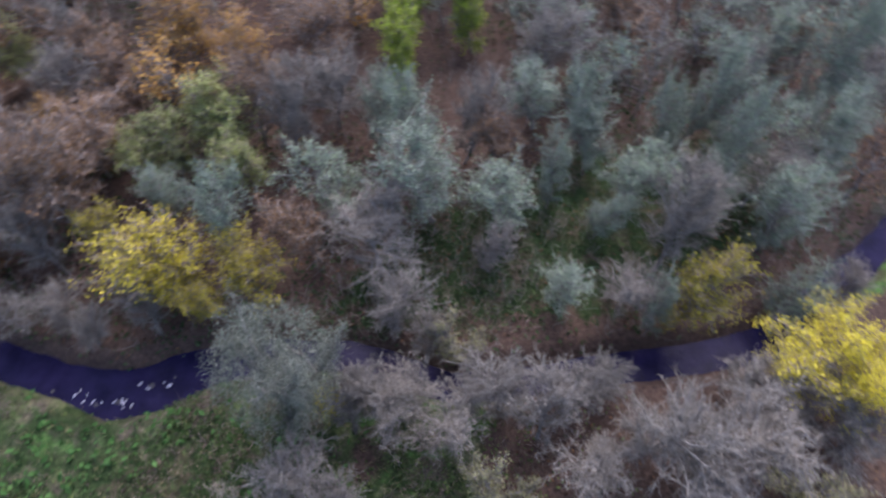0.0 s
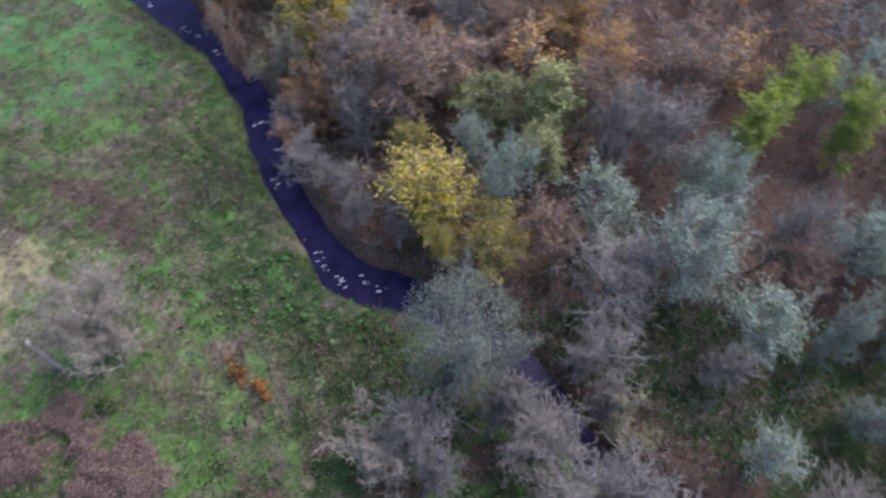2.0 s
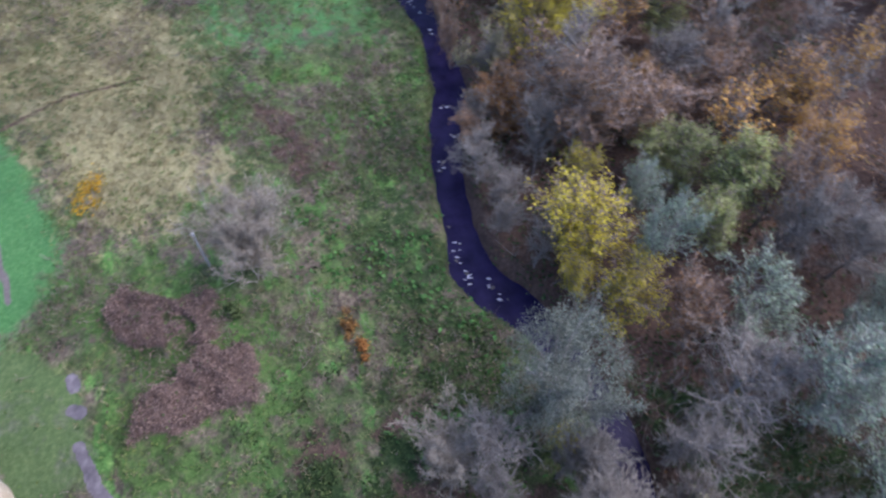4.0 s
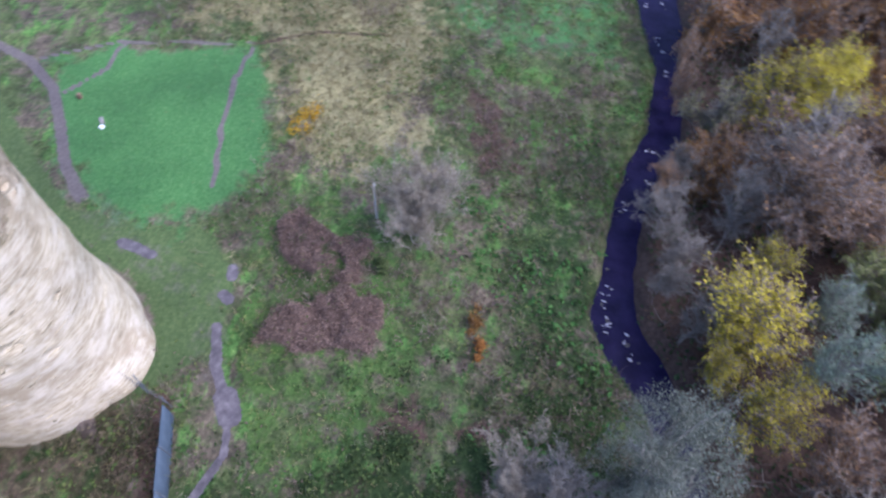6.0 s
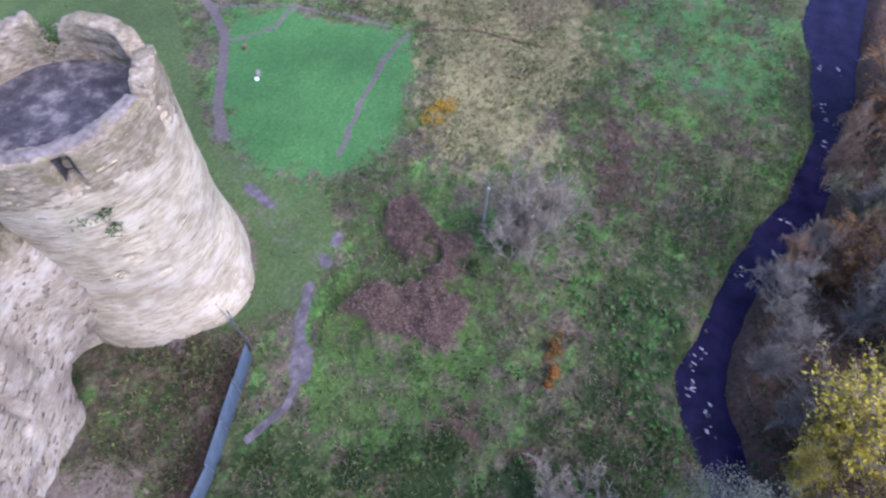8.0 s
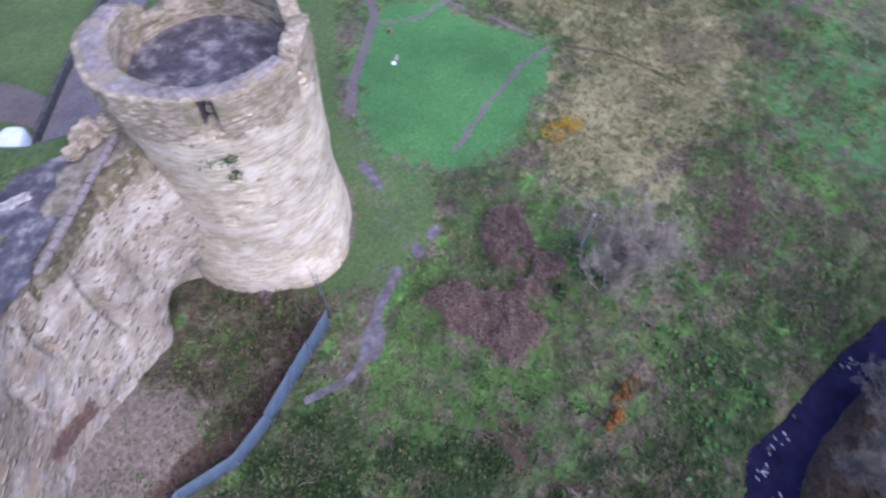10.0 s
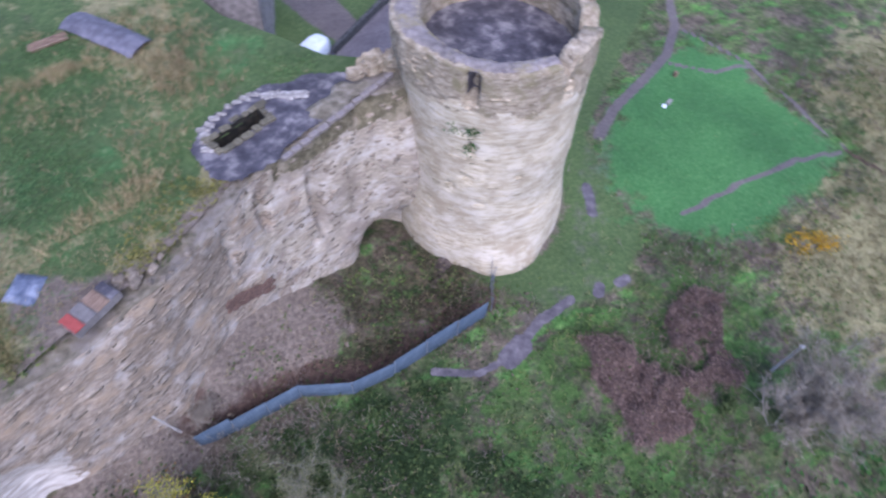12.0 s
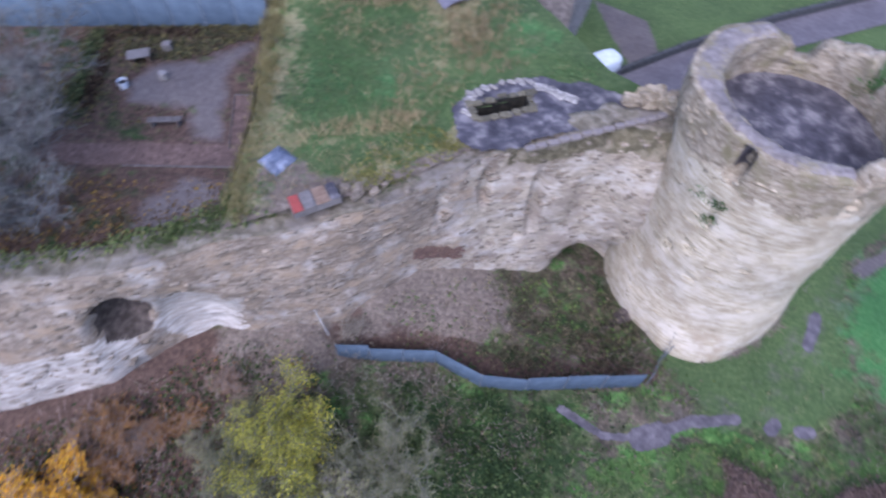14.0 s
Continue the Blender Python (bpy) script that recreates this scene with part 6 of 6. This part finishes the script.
stack = empty("timber_stack", 8.6, -33.8, 11.5, 15, label="stack of brown timber boards on the grass", category="timber")
for i in range(6):
    part("board", block(2.0, 0.16, 0.07, at=(sr.uniform(-0.1, 0.1), (i % 3) * 0.24 - 0.24, (i // 3) * 0.08), bevel=0.01), TIMBER, stack)

# behind the court: a large grey tower, a lane with a low wall, and a white van
keep = empty("square_tower", -3.6, -41.0, 0, -14, label="large square grey stone tower", category="tower")
us, vs = np.meshgrid(np.linspace(0, 4, 161), np.linspace(0, 1, 50), indexing="ij")
cxs, cys = np.interp(us, range(5), [0, 13, 13, 0, 0]), np.interp(us, range(5), [0, 0, -9, -9, 0])
kz = -0.5 + vs * (13.0 + 0.8 * bumps(us * 8, us * 0, 3, 3))
off = 0.25 * bumps(us * 12, kz, 1.5, 4, 1.0)
part("tower_wall", mesh_of("square_tower_wall", np.stack([cxs + off, cys + off, kz], 2).reshape(-1, 3), grid_faces(161, 50), GREYSTONE), parent=keep)
part("tower_top", block(12.6, 8.6, 0.3, at=(6.5, -4.5, 12.2), bevel=0), GREYSTONE, keep)
LANE = [(-7.6, -38.2), (-9.9, -39.9), (-15.3, -44.2), (-23.6, -49.9), (-33, -55.4), (-60, -72)]
lu = np.linspace(0, 5, 120)
lx, ly = along(LANE, lu)
gxx, gyy = np.gradient(lx), np.gradient(ly)
gl = np.hypot(gxx, gyy)
ac = np.linspace(-1.7, 1.7, 9)
ax_, ay_ = lx[:, None] - (gyy / gl)[:, None] * ac, ly[:, None] + (gxx / gl)[:, None] * ac
TARMAC = surface("lilac_grey_tarmac", [(0.085, 0.076, 0.084), (0.125, 0.112, 0.121), (0.17, 0.152, 0.162)], 5.0, 0.4, 0.75, 0.3, 0.02)
tagged(part("road", mesh_of("road", np.stack([ax_, ay_, land(ax_, ay_) * 0.3 + 0.14], 2).reshape(-1, 3), grid_faces(120, 9), TARMAC, smooth=True)), "narrow lilac-grey tarmac lane behind the tower", "road", kind="structure")
lanewall = empty("lane_wall", label="low dark stone wall along the lane", category="wall")
side_x, side_y = lx - gyy / gl * 1.95, ly + gxx / gl * 1.95
run_at = np.concatenate([[0], np.cumsum(np.hypot(np.diff(side_x), np.diff(side_y)))])
for i in range(17):
    x, y = np.interp(1.0 + i * 2.0, run_at, side_x), np.interp(1.0 + i * 2.0, run_at, side_y)
    x1, y1 = np.interp(1.5 + i * 2.0, run_at, side_x), np.interp(1.5 + i * 2.0, run_at, side_y)
    o = part("wall_block", block(2.04, 0.35, 0.9, bevel=0.04), DARK_WALL, lanewall)
    o.matrix_basis = pose(float(x), float(y), -0.1, 0, 0, turned((x, y), (x1, y1)))
van = empty("white_van", -6.7, -40.7, 0.1, 38, label="parked white van with a rounded roof", category="van")
bm = bmesh.new()
bmesh.ops.create_uvsphere(bm, u_segments=32, v_segments=20, radius=1.0)
for q in bm.verts:
    c = Vector([math.copysign(abs(k) ** 0.55, k) for k in q.co])
    nose = max(0.0, c.x - 0.45) * 0.7 if c.z > 0 else 0.0
    q.co = Vector((c.x * 1.9, c.y * 0.92, 1.15 + c.z * 0.85 - nose))
for fc in bm.faces:
    fc.smooth = True
part("body", bm, WHITE, van)
part("windscreen", block(0.05, 1.3, 0.5, at=(1.45, 0, 1.2), bevel=0.02, turn=(0, -38, 0)), SLATE, van, "dark windscreen")
wheel_mesh = bpy.data.meshes.new("wheel")
bm = bmesh.new()
bmesh.ops.create_cone(bm, cap_ends=True, segments=20, radius1=0.33, radius2=0.33, depth=0.22, matrix=pose(0, 0, 0, 90))
bm.to_mesh(wheel_mesh)
bm.free()
wheel_mesh.materials.append(SLATE)
rim_mesh = bpy.data.meshes.new("wheel_rim")
bm = bmesh.new()
bmesh.ops.create_cone(bm, cap_ends=True, segments=16, radius1=0.2, radius2=0.2, depth=0.24, matrix=pose(0, 0, 0, 90))
bm.to_mesh(rim_mesh)
bm.free()
rim_mesh.materials.append(STEEL)
for x in (-1.4, 1.4):
    for y in (-0.86, 0.86):
        o = hang(new("wheel", wheel_mesh), van)
        o.matrix_basis = pose(x, y, 0.33)
        hang(new("wheel_rim", rim_mesh), o)

# garden things
ZG = 10.42
tub = empty("planter", 20.7, -22.1, ZG, label="round white planter on bare earth", category="planter")
v, f = tubes([(0, 0, 0)], [(0, 0, 0.45)], np.array([0.22]), np.array([0.28]), 18)
part("pot", mesh_of("pot", v, f, WHITE, smooth=True), parent=tub)
v, f = tubes([(0, 0, 0.30)], [(0, 0, 0.42)], np.array([0.235]), 0, 18)
part("soil", mesh_of("soil", v, f, ROCK), parent=tub, label="dark soil")
table = empty("garden_table", 20.7, -24.2, ZG, 25, label="low lilac-grey slab table", category="table")
part("tabletop", block(1.2, 0.75, 0.08, at=(0, 0, 0.5), bevel=0.02), GREY_BOARD, table)
for sx in (-0.45, 0.45):
    part("leg", block(0.1, 0.6, 0.5, at=(sx, 0, 0), bevel=0.01), TIMBER, table)
crate = part("crate", block(0.5, 0.45, 0.42, bevel=0.03), GREY_BOARD)
crate.matrix_basis = pose(19.7, -25.5, ZG, 0, 0, 20)
tagged(crate, "pale grey box beside the garden path", "box")
stump = empty("tree_stump", 18.9, -23.2, ZG, label="short grey tree stump used as a seat", category="stump")
v, f = tubes([(0, 0, 0)], [(0, 0, 0.4)], np.array([0.26]), np.array([0.22]), 12)
part("stump_side", mesh_of("stump_side", v, f, BARK), parent=stump)
v, f = tubes([(0, 0, 0.39)], [(0, 0, 0.41)], np.array([0.22]), 0, 12)
part("stump_top", mesh_of("stump_top", v, f, LEAD), parent=stump)
bench = empty("garden_bench", 17.3, -19.85, ZG, turned((16.5, -20.1), (18.2, -19.65)), label="plain dark timber bench in the border", category="bench")
part("seat", block(1.7, 0.36, 0.07, at=(0, 0, 0.42), bevel=0.015), DARK_BARK, bench)
for sx in (-0.65, 0.65):
    part("leg", block(0.09, 0.32, 0.42, at=(sx, 0, 0), bevel=0.01), DARK_BARK, bench)
edging = empty("path_edging", label="brown timber edging along the garden path", category="edging")
for a, b in (((12.9, -17.85), (18.4, -16.85)), ((13.6, -18.9), (14.7, -22.7)), ((14.7, -22.7), (13.6, -22.9))):
    w = math.hypot(b[0] - a[0], b[1] - a[1])
    o = part("board", block(w, 0.05, 0.12, bevel=0.01), DARK_BARK, edging)
    o.matrix_basis = pose((a[0] + b[0]) / 2, (a[1] + b[1]) / 2, ZG - 0.05, 0, 0, turned(a, b))


def growth(nm, label, cols, poly, n, size, z0, rise, seed, density=None, cat="undergrowth"):
    """Leaves over a raised bed, edge or hedge inside a polygon."""
    r = np.random.RandomState(seed)
    xs, ys = [p[0] for p in poly], [p[1] for p in poly]
    x, y = r.uniform(min(xs), max(xs), n), r.uniform(min(ys), max(ys), n)
    w = inside(x, y, poly, 0.25) * (1 if density is None else density(x, y))
    ok = r.rand(n) < w
    x, y = x[ok], y[ok]
    vv, fff = leaves(np.stack([x, y, z0 + r.uniform(0, 1, len(x)) ** 1.4 * rise], 1), size, 1.0)
    tagged(part(nm, mesh_of(nm, vv, fff, foliage(nm + "_leaf", cols))), label, cat, kind="stuff")


growth("border_leaves", "green and yellow leaves of the garden borders", [(0.045, 0.05, 0.028), (0.085, 0.09, 0.045), (0.17, 0.145, 0.06)], [(15.2, -29), (16.2, -20.2), (23.5, -18.4), (27, -26), (24, -27.5)], 26000, 0.10, 10.42, 0.15, 201, lambda x, y: (0.1 + 0.5 * p_b(x, y)) * (1 - inside(x, y, [(13.4, -18.9), (15.9, -19.0), (16.8, -21.0), (20.1, -20.7), (20.9, -22.3), (20.3, -24.3), (17.8, -25.1), (15.9, -27.0), (14.5, -27.4)], 0.3)))
growth("hedge_row", "leafy green border row along the garden", [(0.035, 0.055, 0.022), (0.07, 0.10, 0.04), (0.15, 0.17, 0.07)], [(24.5, -26.0), (23.7, -26.1), (22.3, -20.3), (23.0, -20.1)], 2600, 0.10, 10.42, 0.35, 211)
growth("dark_row", "strip of dark brown leaf pieces along the border row", [(0.025, 0.018, 0.014), (0.06, 0.042, 0.03), (0.12, 0.085, 0.05)], [(23.75, -26.1), (23.1, -26.2), (21.6, -20.5), (22.3, -20.2)], 3600, 0.10, 10.42, 0.18, 212)
growth("dark_row", "dark brown leaf heap before the far hoarding", [(0.025, 0.018, 0.014), (0.06, 0.042, 0.03), (0.12, 0.085, 0.05)], [(24.2, -26.3), (24.2, -25.7), (18.4, -26.9), (18.4, -27.5)], 3600, 0.10, 10.42, 0.18, 213)
growth("garden_litter", "brown and yellow fallen leaves in the garden bed", [(0.06, 0.04, 0.03), (0.16, 0.10, 0.045), (0.40, 0.26, 0.06)], [(12.4, -13.6), (13.0, -16.9), (20, -15.9), (26, -13), (24, -9), (19, -10.6)], 16000, 0.09, 10.42, 0.12, 221, lambda x, y: 0.04 + 0.3 * p_a(x, y))
growth("wall_top_turf", "mossy green turf along the wall's crest", [(0.05, 0.08, 0.025), (0.10, 0.14, 0.045), (0.20, 0.21, 0.09)], [(9.3, -14.9), (11.8, -13.2), (14.8, -12.0), (18.0, -10.6), (20.0, -9.6), (26, -7.6), (26, -8.6), (20.4, -10.6), (17.1, -11.9), (14.1, -13.6), (12.2, -15.4), (10.6, -15.6)], 30000, 0.10, 11.0, 0.55, 231, lambda x, y: 0.25 + 0.75 * step(-0.1, 0.1, bumps(x, y, 0.9, 3, 61.0)))
STRAW = [(0.20, 0.165, 0.08), (0.33, 0.27, 0.15), (0.48, 0.40, 0.25)]
blades("court_tufts", "pale tufts of dry grass on the court", STRAW, 700, 0.5, lambda x, y: inside(x, y, [(9.8, -19.4), (8.2, -20.9), (4.4, -22.3), (4.8, -20.7)], 0.4), 241, box=(4, 10, -23, -19), z0=11.5)
blades("court_tufts", "pale tufts of dry grass on the court", STRAW, 1500, 0.5, lambda x, y: inside(x, y, [(4.4, -30.5), (0.4, -32.5), (-1.1, -26.8), (1.6, -25.9), (3.2, -27)], 0.4) * (0.2 + 0.8 * p_d(x, y)), 251, box=(-2, 5, -33, -25), z0=11.5)
blades("court_tufts", "pale tufts of dry grass on the court", STRAW, 1500, 0.45, lambda x, y: inside(x, y, [(11.4, -30.1), (9.6, -29.9), (7.5, -30.4), (5.6, -31.0), (5.5, -32.0), (8.0, -31.5), (11.4, -31.3)], 0.4) * (0.2 + 0.8 * p_d(x, y)), 252, box=(5, 12, -33, -29), z0=11.5)
blades("court_straw", "thin yellow grass over the court's turf", STRAW, 3600, 0.32, lambda x, y: inside(x, y, [(11.5, -14.8), (14.0, -29.0), (15, -34), (2, -36), (-0.6, -32.5), (3.4, -22.5), (5.5, -17.2)], 0.6) * (0.06 + 0.8 * p_a(x * 1.4 + 9, y * 1.4)), 255, box=(-1, 15, -36, -14), z0=11.5)
blades("court_edge_grass", "long yellowing grass along the court's edge", [(0.10, 0.10, 0.04), (0.20, 0.18, 0.08), (0.32, 0.28, 0.14)], 5200, 0.4, lambda x, y: inside(x, y, [(10.8, -14.2), (11.8, -14.2), (12.75, -20.6), (14.95, -29.7), (14.0, -29.9), (11.9, -20.8)], 0.3), 261, box=(10, 16, -30, -13.5), z0=11.45)
blades("crest_grass", "thick green grass along the wall's crest", [(0.05, 0.09, 0.03), (0.09, 0.14, 0.045), (0.17, 0.19, 0.075)], 7000, 0.28, lambda x, y: np.maximum(inside(x, y, [(12.0, -17.5), (11.0, -16.6), (10.5, -15.6), (9.5, -14.9), (12.7, -13.3), (14.2, -12.0), (14.9, -12.2), (12.5, -14.6)], 0.4), inside(x, y, [(9.1, -17.2), (8.3, -18.6), (5.9, -20.4), (4.1, -20.0), (3.9, -18.1), (5.3, -17.3), (6.3, -18.0), (7.8, -17.5)], 0.5) * (0.25 + 0.75 * p_d(x, y))), 265, box=(3.5, 15, -21, -11.8), z0=11.35)
growth("court_weeds", "mixed green weeds on the court", [(0.055, 0.115, 0.042), (0.08, 0.155, 0.056), (0.115, 0.185, 0.075)], [(11.5, -15.5), (14.0, -29.0), (15, -34), (2, -36), (-0.6, -32.5), (-5, -27), (-4, -26.6), (1, -25.8), (3.4, -22.5), (4, -18.5)], 60000, 0.055, 11.5, 0.14, 271, lambda x, y: 0.08 + 0.8 * p_a(x * 1.5, y * 1.5))
growth("wall_moss", "yellow-green moss and weeds by the dark paving", [(0.09, 0.10, 0.03), (0.17, 0.17, 0.05), (0.26, 0.24, 0.08)], [(4.0, -18.0), (6.5, -16.6), (7.5, -17.8), (4.2, -21.5), (2.9, -21.4), (1.6, -20.3)], 6500, 0.09, 11.52, 0.2, 281, lambda x, y: 0.2 + 0.7 * p_d(x, y))
gorse(20.6, -2.6, 0.9, [(0.34, 0.15, 0.02), (0.55, 0.28, 0.025), (0.62, 0.4, 0.05)], "orange_bush", "orange-leaved bush below the wall")
bush = empty("yellow_bush", 12.6, -35.4, 11.5, label="small bright yellow bush on the court", category="bush")
vv, fff = leaves(np.random.RandomState(4).normal(scale=(0.35, 0.35, 0.3), size=(700, 3)) + [0, 0, 0.5], 0.08)
part("crown", mesh_of("yellow_bush_leaves", vv, fff, LEAF["brightyellow"]), parent=bush)
for a, z, n in ((52, 11.85, 120), (41, 11.75, 50), (216, 14.3, 420), (51, 10.6, 70)):
    rr = TR - 0.6 if a > 180 else TR + 0.02
    cx, cy = TX + rr * math.cos(math.radians(a)), TY + rr * math.sin(math.radians(a))
    e = empty("wall_plant", cx, cy, z, label="green ivy tuft rooted in the tower wall", category="plant")
    vv, fff = leaves(np.random.RandomState(a).normal(scale=(0.22, 0.22, 0.14) if a < 180 else (0.35, 0.35, 0.45), size=(n, 3)), 0.08)
    tuft = part("leaf_tuft", mesh_of("wall_plant_leaves", vv, fff, foliage("ivy_leaf", [(0.03, 0.07, 0.02), (0.06, 0.13, 0.04), (0.1, 0.2, 0.06)])), parent=e)
    tagged(tuft, kind="stuff")
# Unidentified white item on the meadow; its trough-like shape is made up.
sheet = empty("pale_litter", -32.1, -26.4, low(-32.1, -26.4), 30, label="small pale item of litter lying on the meadow", category="trough")
part("litter_shell", block(0.7, 0.3, 0.22, bevel=0.06), LEAD, sheet)
part("litter_lid", block(0.4, 0.34, 0.05, at=(0.65, -0.1, 0.05), bevel=0.02, turn=(8, 12, 20)), WHITE, sheet)
post = part("low_post", block(0.3, 0.3, 0.5, bevel=0.05), TIMBER)
post.matrix_basis = pose(-34.4, -28.9, low(-34.4, -28.9))
tagged(post, "short dark wooden post on the meadow", "post")

# ---- masonry, stone by stone ----


def stone_shape(r):
    """A rough squared stone, 1 by 1 by 1, its outer face (+y) a little smaller and uneven."""
    v = np.array([(-.5, -.5, -.5), (.5, -.5, -.5), (.5, -.5, .5), (-.5, -.5, .5), (-.42, .5, -.40), (.42, .5, -.40), (.42, .5, .40), (-.42, .5, .40)])
    v[4:] += r.uniform(-0.16, 0.16, (4, 3)) * [1, 1.0, 1]
    return v


STONE_FACES = np.array([(4, 7, 6, 5), (0, 4, 5, 1), (1, 5, 6, 2), (2, 6, 7, 3), (3, 7, 4, 0)])


def lay(parent, stones, nearest, shape_seed, piece, joined):
    """Stones as (place, right, out, width, depth, height): the nearest as parts, the others joined."""
    r = np.random.RandomState(shape_seed)
    shapes = [mesh_of("stone", stone_shape(r), STONE_FACES, piece) for _ in range(6)]
    vs, n = [], 0
    for i, (c, right, out, w, d, h) in enumerate(stones):
        up = np.cross(right, out)
        if nearest(c) and n < 300:
            o = hang(new("stone", shapes[i % 6]), parent)
            m = Matrix([(right[k] * w, out[k] * d, up[k] * h, c[k]) for k in range(3)] + [(0, 0, 0, 1)])
            o.matrix_basis = m
            n += 1
        else:
            s = stone_shape(r)
            vs.append(c + s[:, :1] * w * right + s[:, 1:2] * d * out + s[:, 2:] * h * up)
    f = (np.arange(len(vs))[:, None, None] * 8 + STONE_FACES[None]).reshape(-1, 4)
    tagged(part("masonry", mesh_of("masonry", np.concatenate(vs), f, joined), parent=parent), "joined courses of rough buff stone", kind="stuff")


mr = np.random.RandomState(3)
stones = []
z = 0.1
while z < 16.8:
    h = mr.uniform(0.12, 0.24)
    a = -42.0 + mr.uniform(0, 4)
    while a < 268:
        w = mr.uniform(0.3, 1.1)
        da = math.degrees(w / TR)
        am, zm = a + da / 2, z + h / 2
        a += da
        if am > 152 and zm < 13.5:
            continue
        if zm > float(rim(np.array(am))) - 0.18 or mr.rand() < (0.66 if zm < 12.2 else 0.55):
            continue
        if abs(am - 49.5) < 3.6 + da / 2 and abs(zm - 14.35) < 1.0 or abs(am - 51.9) < 3 and abs(zm - 10.4) < 0.6:
            continue
        rad = float(tower_skin(np.array(am), np.array(zm))) + mr.uniform(-0.11, -0.05)
        t = math.radians(am)
        out = np.array([math.cos(t), math.sin(t), 0.0])
        tip = mr.normal(scale=0.05)
        right = np.array([math.sin(t) * math.cos(tip), -math.cos(t) * math.cos(tip), math.sin(tip)])
        stones.append((np.array([TX, TY, zm]) + out * (rad - 0.06), right, out, w * 0.97, 0.22, h * 0.95))
    z += h
lay(tower, [s for s in stones if s[0][2] > 12.6], lambda c: False, 6, STONE_PIECE, HIGH_STONE)
lay(tower, [s for s in stones if s[0][2] <= 12.6], lambda c: 6.5 < c[2] < 11.5 and c[0] + 0.6 * c[1] > -25.6, 5, STONE_PIECE, STONE_JOINED)

stones = []
x = -9.3
for course in range(46):
    z = 0.3 + course * 0.25
    x = -9.2 + mr.uniform(0, 0.5)
    while x < 30:
        w = mr.uniform(0.2, 0.8)
        h = mr.uniform(0.09, 0.2)
        xm = x + w / 2
        x += w * mr.uniform(1.2, 4.5)
        fzv, czv = float(np.interp(xm, FX, FH)) - 1.0, float(np.interp(xm, CX, CZ))
        vv = (z - fzv) / (czv - fzv)
        if vv < 0.05 or vv > 0.985:
            continue
        if (xm - 16.6) ** 2 / 2.2 + (z - 7.0) ** 2 / 4.2 < 1 or (xm - 13.8) ** 2 / 3.8 + (z - 5.2) ** 2 / 8.4 < 1 or (xm + 6.9) ** 2 / 5.5 + (z - 0.7) ** 2 / 5.5 < 1:
            continue
        px, py, pz, sx, sy = (float(q) for q in wall_face(np.array(xm), np.array(vv)))
        out = np.array([-sx, sy, 0.0]) + mr.normal(scale=0.06, size=3)
        out /= np.linalg.norm(out)
        right = np.cross(out, [mr.normal(scale=0.06), mr.normal(scale=0.06), 1.0])
        right /= np.linalg.norm(right)
        stones.append((np.array([px, py, pz + mr.uniform(-0.06, 0.06)]) + out * mr.uniform(-0.15, -0.06), right, out, w, 0.24, h))
lay(wall, stones, lambda c: 5.5 < c[2] < 10.5 and -2 < c[0] < 8, 9, RUBBLE_PIECE, RUBBLE_JOINED)

# a patch of red-brown brick low in the wall
brick_mesh = bpy.data.meshes.new("brick")
bm = block(0.215, 0.11, 0.065, bevel=0.006)
bm.to_mesh(brick_mesh)
bm.free()
brick_mesh.materials.append(BRICK)
for row in range(13):
    for k in range(11):
        xm = 1.35 + k * 0.225 + (0.11 if row % 2 else 0)
        zz = 4.15 + 0.52 * (xm - 1.35) + row * 0.078
        if mr.rand() < 0.08 + 0.3 * (row in (0, 12)) + 0.3 * (k in (0, 10)):
            continue
        fzv, czv = float(np.interp(xm, FX, FH)) - 1.0, float(np.interp(xm, CX, CZ))
        px, py, pz, sx, sy = (float(q) for q in wall_face(np.array(xm), np.array((zz - fzv) / (czv - fzv))))
        o = hang(new("brick", brick_mesh), wall)
        o.matrix_basis = pose(px - sx * 0.12, py + sy * 0.12, zz, 0, 0, math.degrees(math.atan2(sx, sy)) + mr.uniform(-3, 3))
